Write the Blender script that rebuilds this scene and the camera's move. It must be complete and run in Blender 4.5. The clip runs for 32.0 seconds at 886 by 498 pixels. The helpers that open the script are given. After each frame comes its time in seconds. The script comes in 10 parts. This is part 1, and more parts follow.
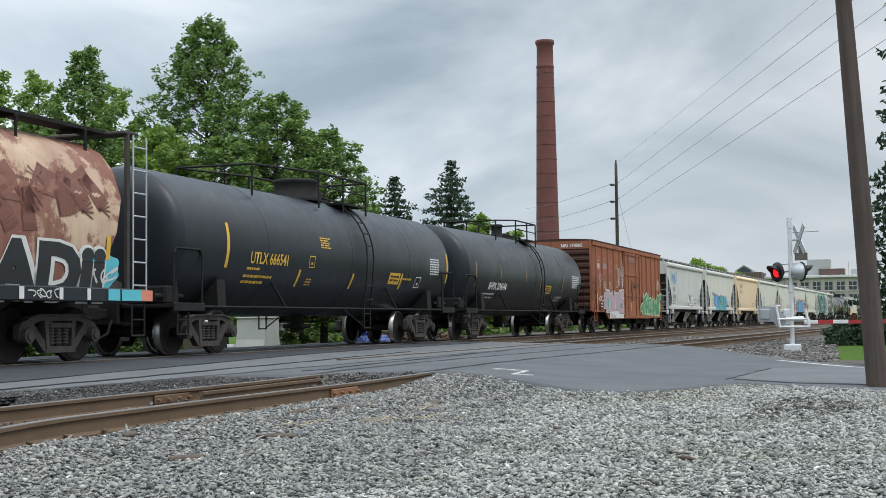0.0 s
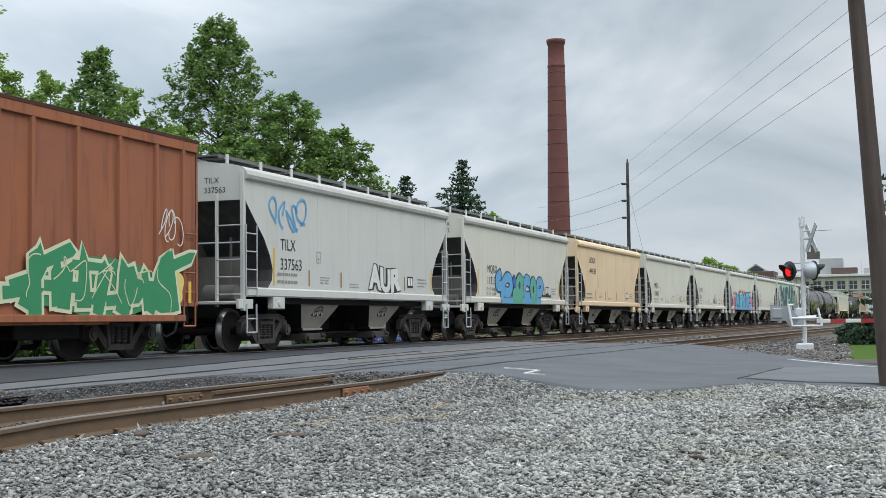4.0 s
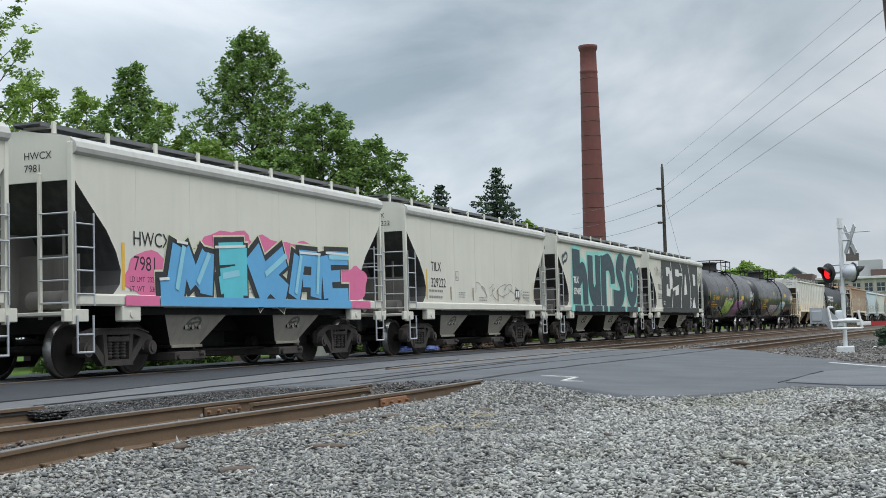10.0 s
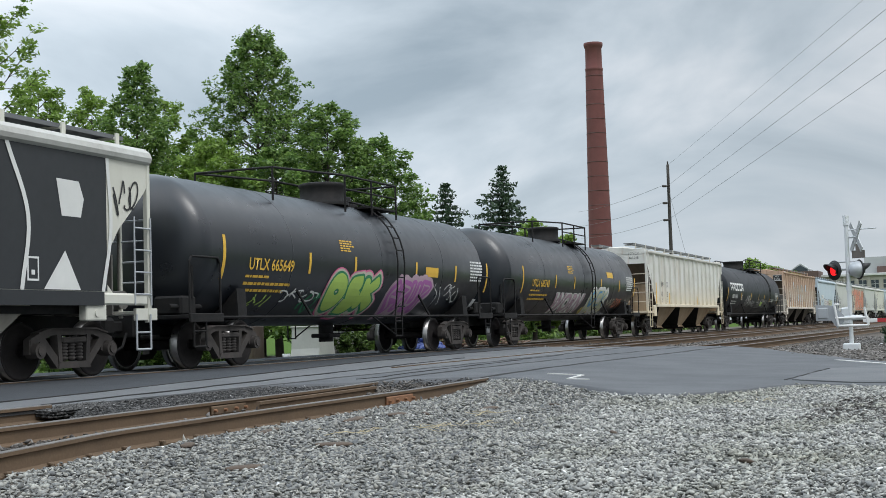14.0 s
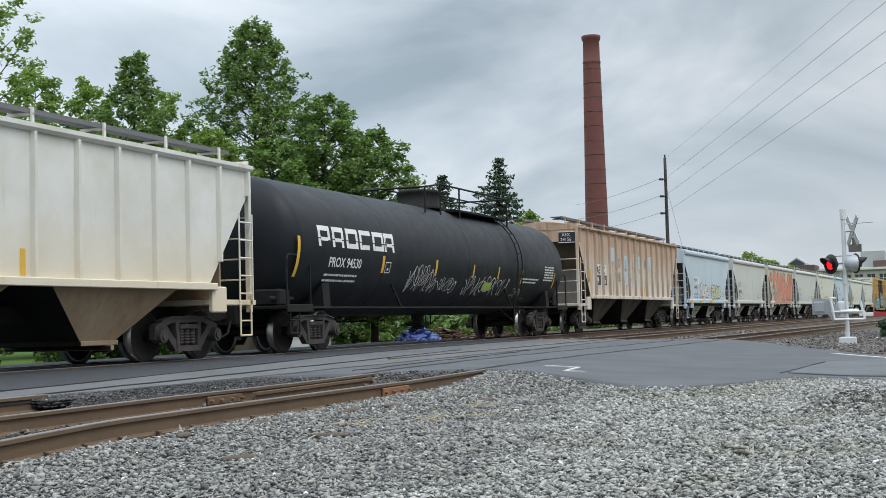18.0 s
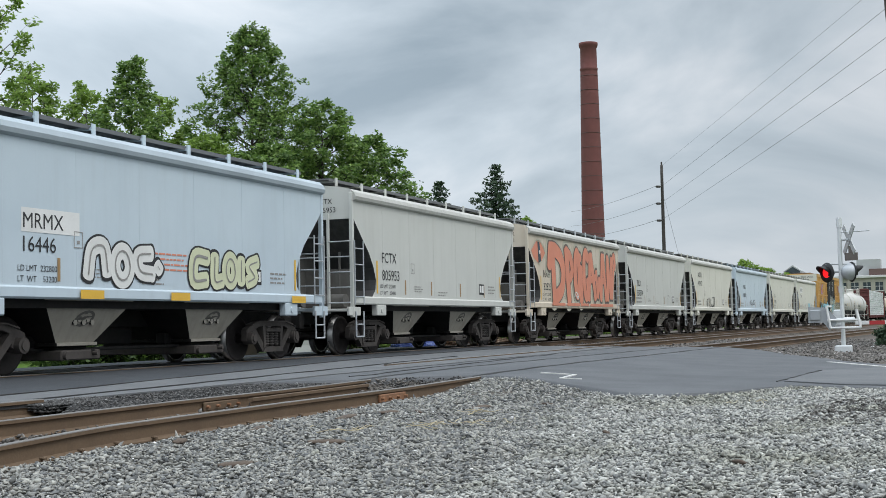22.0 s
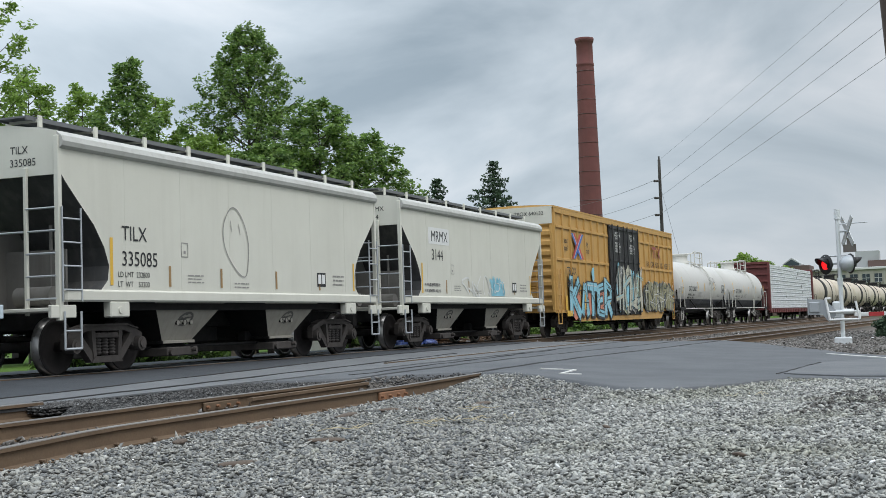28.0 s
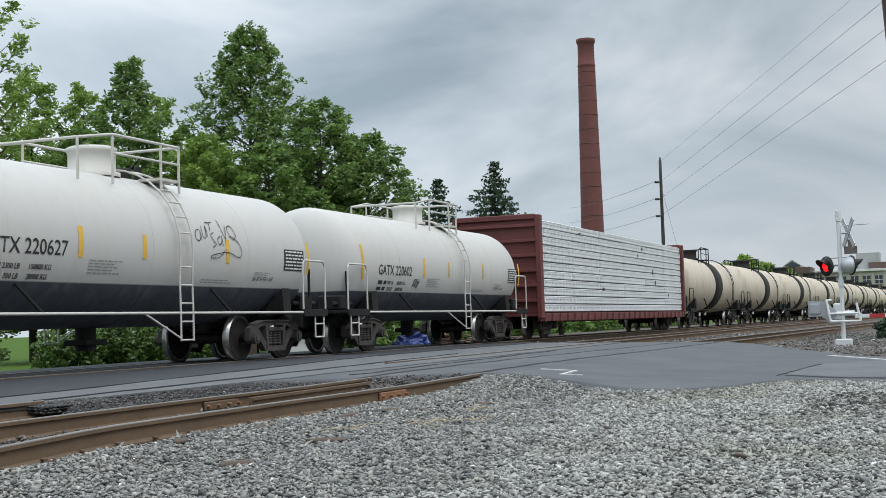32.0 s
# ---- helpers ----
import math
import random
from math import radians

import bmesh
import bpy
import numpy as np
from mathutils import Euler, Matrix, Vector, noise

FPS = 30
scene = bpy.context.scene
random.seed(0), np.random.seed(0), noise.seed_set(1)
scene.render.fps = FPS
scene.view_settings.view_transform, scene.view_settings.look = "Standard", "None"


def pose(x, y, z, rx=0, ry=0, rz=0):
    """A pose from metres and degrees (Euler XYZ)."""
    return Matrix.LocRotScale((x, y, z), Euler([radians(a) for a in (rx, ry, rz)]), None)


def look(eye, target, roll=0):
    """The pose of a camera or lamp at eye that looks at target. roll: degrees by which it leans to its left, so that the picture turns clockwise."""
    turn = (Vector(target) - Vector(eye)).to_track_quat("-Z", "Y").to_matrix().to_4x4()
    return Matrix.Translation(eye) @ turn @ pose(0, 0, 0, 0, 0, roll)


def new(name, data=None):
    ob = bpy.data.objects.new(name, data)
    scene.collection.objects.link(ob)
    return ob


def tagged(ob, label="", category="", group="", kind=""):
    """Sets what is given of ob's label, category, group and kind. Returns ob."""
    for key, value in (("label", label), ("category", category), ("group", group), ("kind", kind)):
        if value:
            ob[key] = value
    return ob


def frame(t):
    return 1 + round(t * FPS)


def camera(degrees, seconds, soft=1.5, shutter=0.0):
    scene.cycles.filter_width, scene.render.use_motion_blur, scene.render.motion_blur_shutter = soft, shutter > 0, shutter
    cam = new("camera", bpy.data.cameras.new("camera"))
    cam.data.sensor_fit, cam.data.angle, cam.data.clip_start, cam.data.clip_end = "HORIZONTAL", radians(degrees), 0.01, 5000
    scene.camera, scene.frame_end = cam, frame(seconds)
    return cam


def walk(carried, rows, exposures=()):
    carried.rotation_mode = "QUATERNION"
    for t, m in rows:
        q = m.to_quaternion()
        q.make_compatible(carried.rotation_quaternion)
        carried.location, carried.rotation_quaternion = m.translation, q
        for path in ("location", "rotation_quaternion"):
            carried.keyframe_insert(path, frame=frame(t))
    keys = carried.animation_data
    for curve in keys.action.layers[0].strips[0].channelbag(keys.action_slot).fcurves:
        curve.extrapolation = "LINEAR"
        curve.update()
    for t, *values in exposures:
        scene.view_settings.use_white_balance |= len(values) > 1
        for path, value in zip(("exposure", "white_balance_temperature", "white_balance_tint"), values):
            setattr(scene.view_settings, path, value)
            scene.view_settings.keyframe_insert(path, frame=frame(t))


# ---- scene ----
cam = camera(38.0, 32.0, soft=0.75)
walk(cam, [
    (0, pose(-0.030, -0.013, 1.003, 93.213, 0.654, -70.616)), (0.5, pose(-0.027, -0.020, 1.004, 93.110, 0.738, -70.627)),
    (1, pose(-0.022, -0.015, 0.999, 93.040, 0.773, -70.566)), (1.5, pose(-0.015, -0.017, 1.001, 92.995, 0.791, -70.442)),
    (2, pose(-0.012, -0.019, 0.999, 93.014, 0.782, -70.333)), (2.5, pose(-0.025, -0.025, 1.004, 93.053, 0.774, -70.253)),
    (3, pose(-0.027, -0.019, 1.001, 93.126, 0.722, -70.212)), (3.5, pose(-0.018, -0.013, 1.001, 93.162, 0.707, -70.171)),
    (5.5, pose(-0.019, -0.009, 1.004, 93.239, 0.783, -69.617)), (6, pose(-0.004, -0.008, 0.998, 93.221, 0.888, -69.371)),
    (6.5, pose(-0.012, -0.008, 1.000, 93.196, 1.045, -69.188)), (7, pose(-0.029, -0.018, 0.999, 93.203, 1.267, -69.019)),
    (7.5, pose(-0.008, -0.006, 0.998, 93.177, 1.374, -68.898)), (8, pose(0.011, -0.006, 1.000, 93.153, 1.485, -68.750)),
    (8.5, pose(0.008, -0.014, 0.999, 93.160, 1.565, -68.628)), (9, pose(-0.001, -0.009, 1.002, 93.224, 1.614, -68.536)),
    (9.5, pose(0.001, -0.008, 1.001, 93.394, 1.594, -68.495)), (10, pose(0.015, -0.002, 1.001, 93.609, 1.612, -68.476)),
    (10.5, pose(0.002, -0.003, 1.006, 93.772, 1.587, -68.493)), (11, pose(-0.004, -0.005, 1.008, 93.812, 1.570, -68.482)),
    (11.5, pose(0.004, 0.002, 1.002, 93.779, 1.584, -68.442)), (12, pose(0.013, -0.001, 1.004, 93.679, 1.609, -68.379)),
    (12.5, pose(0.013, 0.000, 1.000, 93.620, 1.682, -68.340)), (13, pose(0.011, -0.007, 0.999, 93.582, 1.750, -68.291)),
    (13.5, pose(0.002, -0.015, 1.003, 93.553, 1.781, -68.245)), (14, pose(-0.004, -0.009, 1.005, 93.527, 1.752, -68.215)),
    (14.5, pose(0.014, 0.004, 1.002, 93.513, 1.760, -68.183)), (16.5, pose(0.018, -0.001, 1.001, 93.236, 1.650, -68.300)),
    (17, pose(0.008, -0.003, 1.002, 93.187, 1.605, -68.359)), (17.5, pose(0.006, 0.005, 1.006, 93.148, 1.515, -68.406)),
    (18, pose(0.004, -0.001, 0.996, 93.178, 1.488, -68.377)), (18.5, pose(0.009, 0.013, 1.000, 93.202, 1.372, -68.356)),
    (19, pose(0.003, 0.008, 1.004, 93.254, 1.319, -68.307)), (19.5, pose(0.013, 0.005, 1.000, 93.343, 1.282, -68.272)),
    (20, pose(-0.001, 0.009, 1.003, 93.426, 1.254, -68.298)), (20.5, pose(-0.006, 0.003, 1.002, 93.489, 1.211, -68.325)),
    (21, pose(0.006, 0.014, 0.998, 93.516, 1.221, -68.389)), (21.5, pose(0.007, 0.016, 1.000, 93.499, 1.235, -68.477)),
    (22, pose(-0.003, 0.007, 1.006, 93.438, 1.188, -68.561)), (22.5, pose(-0.001, 0.005, 1.004, 93.398, 1.214, -68.636)),
    (23, pose(0.006, 0.001, 1.000, 93.397, 1.307, -68.674)), (23.5, pose(-0.002, 0.003, 1.000, 93.401, 1.319, -68.686)),
    (24, pose(0.006, 0.009, 0.999, 93.404, 1.328, -68.681)), (24.5, pose(0.013, 0.014, 0.998, 93.368, 1.337, -68.667)),
    (25, pose(0.010, 0.009, 1.001, 93.368, 1.423, -68.672)), (25.5, pose(0.007, 0.006, 1.000, 93.354, 1.515, -68.677)),
    (27.5, pose(0.005, -0.006, 1.002, 93.311, 1.889, -68.587)), (28, pose(0.008, -0.001, 1.000, 93.326, 1.984, -68.567)),
    (28.5, pose(0.021, 0.005, 1.003, 93.350, 2.048, -68.581)), (29, pose(0.016, -0.007, 1.003, 93.407, 2.179, -68.555)),
    (29.5, pose(0.006, -0.004, 1.007, 93.430, 2.184, -68.538)), (30, pose(0.006, -0.010, 1.003, 93.437, 2.211, -68.472)),
    (30.5, pose(0.004, -0.009, 1.004, 93.404, 2.185, -68.446)), (31, pose(0.013, 0.006, 1.000, 93.361, 2.045, -68.475)),
    (31.5, pose(-0.001, 0.002, 1.000, 93.350, 1.899, -68.513)), (32, pose(0.006, 0.008, 0.999, 93.342, 1.775, -68.552)),
], [(0, -0.09), (3.5, -0.09), (6, -0.14), (11, -0.15), (14, -0.12), (18, -0.11), (20, -0.08), (22, -0.13), (24, -0.15), (30, -0.17), (32, -0.20)])

# ---- world and light: thick overcast, soft light from high up ----
world = bpy.data.worlds.new("overcast_sky")
scene.world = world
world.use_nodes = True
wt = world.node_tree
wt.nodes.clear()


def wnode(kind, **kw):
    n = wt.nodes.new(kind)
    for k, v in kw.items():
        n.inputs[k].default_value = v
    return n


SUN_EL, SUN_AZ = radians(55), radians(205)
w_out = wt.nodes.new("ShaderNodeOutputWorld")
w_bg = wnode("ShaderNodeBackground", Strength=1.0)
w_sky = wt.nodes.new("ShaderNodeTexSky")
w_sky.sky_type = "NISHITA"
w_sky.sun_disc = False
w_sky.sun_elevation, w_sky.sun_rotation = SUN_EL, SUN_AZ
w_dim = wt.nodes.new("ShaderNodeMixRGB")
w_dim.blend_type = "MULTIPLY"
w_dim.inputs[0].default_value = 1.0
w_dim.inputs[2].default_value = (0.08, 0.08, 0.08, 1)
w_co = wt.nodes.new("ShaderNodeTexCoord")
w_sep = wt.nodes.new("ShaderNodeSeparateXYZ")
w_up = wt.nodes.new("ShaderNodeMath")
w_up.operation = "MAXIMUM"
w_up.inputs[1].default_value = 0.0
w_add = wt.nodes.new("ShaderNodeMath")
w_add.operation = "ADD"
w_add.inputs[1].default_value = 0.27
w_dx, w_dy = wt.nodes.new("ShaderNodeMath"), wt.nodes.new("ShaderNodeMath")
w_dx.operation = w_dy.operation = "DIVIDE"
w_flat = wt.nodes.new("ShaderNodeCombineXYZ")
w_n1 = wnode("ShaderNodeTexNoise", Scale=1.5, Detail=7.0, Roughness=0.52, Distortion=0.5)
w_n2 = wnode("ShaderNodeTexNoise", Scale=0.42, Detail=2.0, Roughness=0.5)
w_mixn = wt.nodes.new("ShaderNodeMath")
w_mixn.operation = "MULTIPLY_ADD"
w_mixn.inputs[1].default_value = 0.55
w_ramp = wt.nodes.new("ShaderNodeValToRGB")
els = w_ramp.color_ramp.elements
els[0].position, els[0].color = 0.385, (0.36, 0.445, 0.52, 1)
els[1].position, els[1].color = 0.553, (0.92, 0.97, 1.03, 1)
e = els.new(0.475)
e.color = (0.63, 0.72, 0.80, 1)
w_hor = wt.nodes.new("ShaderNodeMapRange")
w_hor.inputs["From Min"].default_value, w_hor.inputs["From Max"].default_value = 0.0, 0.16
w_hor.inputs["To Min"].default_value, w_hor.inputs["To Max"].default_value = 0.6, 0.0
w_haze = wt.nodes.new("ShaderNodeMixRGB")
w_haze.inputs[2].default_value = (0.555, 0.64, 0.715, 1)
w_mix = wt.nodes.new("ShaderNodeMixRGB")
w_mix.inputs[0].default_value = 0.93
L = wt.links.new
L(w_co.outputs["Generated"], w_sep.inputs[0])
L(w_sep.outputs["Z"], w_up.inputs[0])
L(w_up.outputs[0], w_add.inputs[0])
L(w_sep.outputs["X"], w_dx.inputs[0])
L(w_sep.outputs["Y"], w_dy.inputs[0])
L(w_add.outputs[0], w_dx.inputs[1])
L(w_add.outputs[0], w_dy.inputs[1])
L(w_dx.outputs[0], w_flat.inputs[0])
L(w_dy.outputs[0], w_flat.inputs[1])
L(w_flat.outputs[0], w_n1.inputs["Vector"])
L(w_flat.outputs[0], w_n2.inputs["Vector"])
L(w_n2.outputs["Fac"], w_mixn.inputs[0])
w_half = wt.nodes.new("ShaderNodeMath")
w_half.operation = "MULTIPLY"
w_half.inputs[1].default_value = 0.45
L(w_n1.outputs["Fac"], w_half.inputs[0])
L(w_half.outputs[0], w_mixn.inputs[2])
L(w_mixn.outputs[0], w_ramp.inputs[0])
L(w_sep.outputs["Z"], w_hor.inputs["Value"])
L(w_hor.outputs[0], w_haze.inputs[0])
L(w_ramp.outputs[0], w_haze.inputs[1])
L(w_sky.outputs[0], w_dim.inputs[1])
L(w_dim.outputs[0], w_mix.inputs[1])
L(w_haze.outputs[0], w_mix.inputs[2])
w_zen = wt.nodes.new("ShaderNodeMapRange")
w_zen.interpolation_type = "SMOOTHSTEP"
w_zen.inputs["From Min"].default_value, w_zen.inputs["From Max"].default_value = 0.22, 0.95
w_zen.inputs["To Min"].default_value, w_zen.inputs["To Max"].default_value = 1.0, 3.5
L(w_sep.outputs["Z"], w_zen.inputs["Value"])
w_thin = wt.nodes.new("ShaderNodeMapRange")
w_thin.interpolation_type = "SMOOTHSTEP"
w_thin.inputs["From Min"].default_value, w_thin.inputs["From Max"].default_value = 0.0, 0.62
w_thin.inputs["To Min"].default_value, w_thin.inputs["To Max"].default_value = 0.86, 1.22
L(w_sep.outputs["Y"], w_thin.inputs["Value"])
w_both = wt.nodes.new("ShaderNodeMath")
w_both.operation = "MULTIPLY"
L(w_thin.outputs[0], w_both.inputs[0])
L(w_zen.outputs[0], w_both.inputs[1])
L(w_both.outputs[0], w_bg.inputs["Strength"])
L(w_mix.outputs[0], w_bg.inputs["Color"])
L(w_bg.outputs[0], w_out.inputs[0])

sun = new("sun", bpy.data.lights.new("sun", "SUN"))
sun.data.energy, sun.data.angle, sun.data.color = 1.15, radians(22), (1.0, 0.99, 0.97)
sun.matrix_world = look((60 * math.sin(SUN_AZ) * math.cos(SUN_EL), 60 * math.cos(SUN_AZ) * math.cos(SUN_EL), 60 * math.sin(SUN_EL)), (0, 0, 0))

# ---- mesh tools ----
class G:
    """Collects vertices and faces of one part."""

    def __init__(self):
        self.v, self.f, self.s = [], [], []

    def add(self, verts, faces, smooth=False):
        k = len(self.v)
        self.v += [tuple(p) for p in verts]
        self.f += [tuple(i + k for i in q) for q in faces]
        self.s += [smooth] * len(faces)
        return self

    def box(self, x0, x1, y0, y1, z0, z1, c=0.0):
        """A box, its edges chamfered by c."""
        c = min(c, 0.45 * min(x1 - x0, y1 - y0, z1 - z0))
        if c <= 0:
            v = [(x, y, z) for x in (x0, x1) for y in (y0, y1) for z in (z0, z1)]
            return self.add(v, [(0, 1, 3, 2), (4, 6, 7, 5), (0, 4, 5, 1), (2, 3, 7, 6), (0, 2, 6, 4), (1, 5, 7, 3)])
        v, idx = [], {}
        for i, x in enumerate((x0, x1)):
            for j, y in enumerate((y0, y1)):
                for k, z in enumerate((z0, z1)):
                    sx, sy, sz = (1, -1)[i], (1, -1)[j], (1, -1)[k]
                    idx[i, j, k] = len(v)
                    v += [(x, y + sy * c, z + sz * c), (x + sx * c, y, z + sz * c), (x + sx * c, y + sy * c, z)]
        f = []
        for i in (0, 1):
            f.append([idx[i, j, k] for j, k in ((0, 0), (0, 1), (1, 1), (1, 0))])
            f.append([idx[j, i, k] + 1 for j, k in ((0, 0), (0, 1), (1, 1), (1, 0))])
            f.append([idx[j, k, i] + 2 for j, k in ((0, 0), (0, 1), (1, 1), (1, 0))])
        for j in (0, 1):
            for k in (0, 1):
                a, b = idx[0, j, k], idx[1, j, k]
                f.append([a + 1, b + 1, b + 2, a + 2])
                a, b = idx[j, 0, k], idx[j, 1, k]
                f.append([a, b, b + 2, a + 2])
                a, b = idx[j, k, 0], idx[j, k, 1]
                f.append([a, b, b + 1, a + 1])
        for q in idx.values():
            f.append([q, q + 1, q + 2])
        return self.add(v, f)

    def cyl(self, a, b, r, n=10, r2=None, caps=True, smooth=True):
        a, b = Vector(a), Vector(b)
        w = (b - a).normalized()
        u = w.orthogonal().normalized()
        t = w.cross(u)
        r2 = r if r2 is None else r2
        v = []
        for p, q in ((a, r), (b, r2)):
            v += [p + (u * math.cos(2 * math.pi * i / n) + t * math.sin(2 * math.pi * i / n)) * q for i in range(n)]
        self.add(v, [(i, (i + 1) % n, n + (i + 1) % n, n + i) for i in range(n)], smooth)
        if caps:
            self.add(v[:n], [tuple(range(n))[::-1]])
            self.add(v[n:], [tuple(range(n))])
        return self

    def tube(self, pts, r, n=6):
        for a, b in zip(pts[:-1], pts[1:]):
            self.cyl(a, b, r, n)
        return self

    def prism(self, poly, axis, a, b):
        """A flat outline pushed from a to b along the axis; the outline's two numbers are the other two axes in order."""
        k = "xyz".index(axis)

        def at(p, w):
            q = list(p)
            q.insert(k, w)
            return q
        n = len(poly)
        v = [at(p, a) for p in poly] + [at(p, b) for p in poly]
        f = [tuple(range(n))[::-1], tuple(range(n, 2 * n))] + [(i, (i + 1) % n, n + (i + 1) % n, n + i) for i in range(n)]
        return self.add(v, f)

    def lathe(self, prof, axis, n=24, c=(0, 0, 0), smooth=True):
        """A turned form: rows of (place along the axis, radius)."""
        v = []
        for h, r in prof:
            for i in range(n):
                a = 2 * math.pi * i / n
                p, q = r * math.cos(a), r * math.sin(a)
                xyz = {"x": (h, p, q), "y": (q, h, p), "z": (p, q, h)}[axis]
                v.append((xyz[0] + c[0], xyz[1] + c[1], xyz[2] + c[2]))
        f = []
        for k in range(len(prof) - 1):
            for i in range(n):
                j = (i + 1) % n
                f.append((k * n + i, k * n + j, (k + 1) * n + j, (k + 1) * n + i))
        return self.add(v, f, smooth)

    def mesh(self, name):
        me = bpy.data.meshes.new(name)
        me.from_pydata(self.v, [], self.f)
        me.polygons.foreach_set("use_smooth", self.s)
        bm = bmesh.new()
        bm.from_mesh(me)
        bmesh.ops.recalc_face_normals(bm, faces=bm.faces)
        bm.to_mesh(me)
        bm.free()
        me.materials.append(None)
        return me


MESHES = {}


def shared(key, make):
    """The mesh of that key, built once."""
    if key not in MESHES:
        g = make()
        MESHES[key] = g.mesh(key) if isinstance(g, G) else g
    return MESHES[key]


def part(name, me, material, parent=None, label="", at=(0, 0, 0), turn=None, scale=None):
    """Links a mesh (or a G) as one object under its thing, or as a thing."""
    if isinstance(me, G):
        me = me.mesh(name)
    if not me.materials:
        me.materials.append(None)
    ob = new(name, me)
    if material is not None:
        if me.materials[0] is None:
            me.materials[0] = material
        elif me.materials[0] is not material:
            ob.material_slots[0].link = "OBJECT"
            ob.material_slots[0].material = material
    if parent is not None:
        ob.parent = parent
    ob.location = at
    if turn is not None:
        ob.rotation_euler = [radians(a) for a in turn]
    if scale is not None:
        ob.scale = scale
    if label:
        ob["label"] = label
    return ob


def thing(name, label, category, group="", at=(0, 0, 0), kind=""):
    return tagged(_placed(new(name), at), label, category, group, kind)


def _placed(ob, at):
    ob.location = at
    ob.empty_display_size = 0.3
    return ob


def letters(text, size, bold=0.0, squeeze=1.0):
    """The outlines of a text as a flat mesh in x and z, its lower left at the origin; returns the mesh and its width."""
    key = ("t", text, size, bold, squeeze)
    if key in MESHES:
        return MESHES[key]
    cu = bpy.data.curves.new("text", "FONT")
    cu.body, cu.size, cu.offset, cu.resolution_u = text, size, bold, 3
    ob = bpy.data.objects.new("text", cu)
    me = bpy.data.meshes.new_from_object(ob)
    bpy.data.objects.remove(ob)
    bpy.data.curves.remove(cu)
    co = np.zeros(len(me.vertices) * 3)
    me.vertices.foreach_get("co", co)
    co = co.reshape(-1, 3)
    if len(co):
        co[:, 0] = (co[:, 0] - co[:, 0].min()) * squeeze
    flat = np.stack([co[:, 0], 0 * co[:, 0], co[:, 1]], 1)
    me.vertices.foreach_set("co", flat.ravel())
    me.materials.clear()
    me.materials.append(None)
    MESHES[key] = (me, float(flat[:, 0].max()) if len(co) else 0.0)
    return MESHES[key]

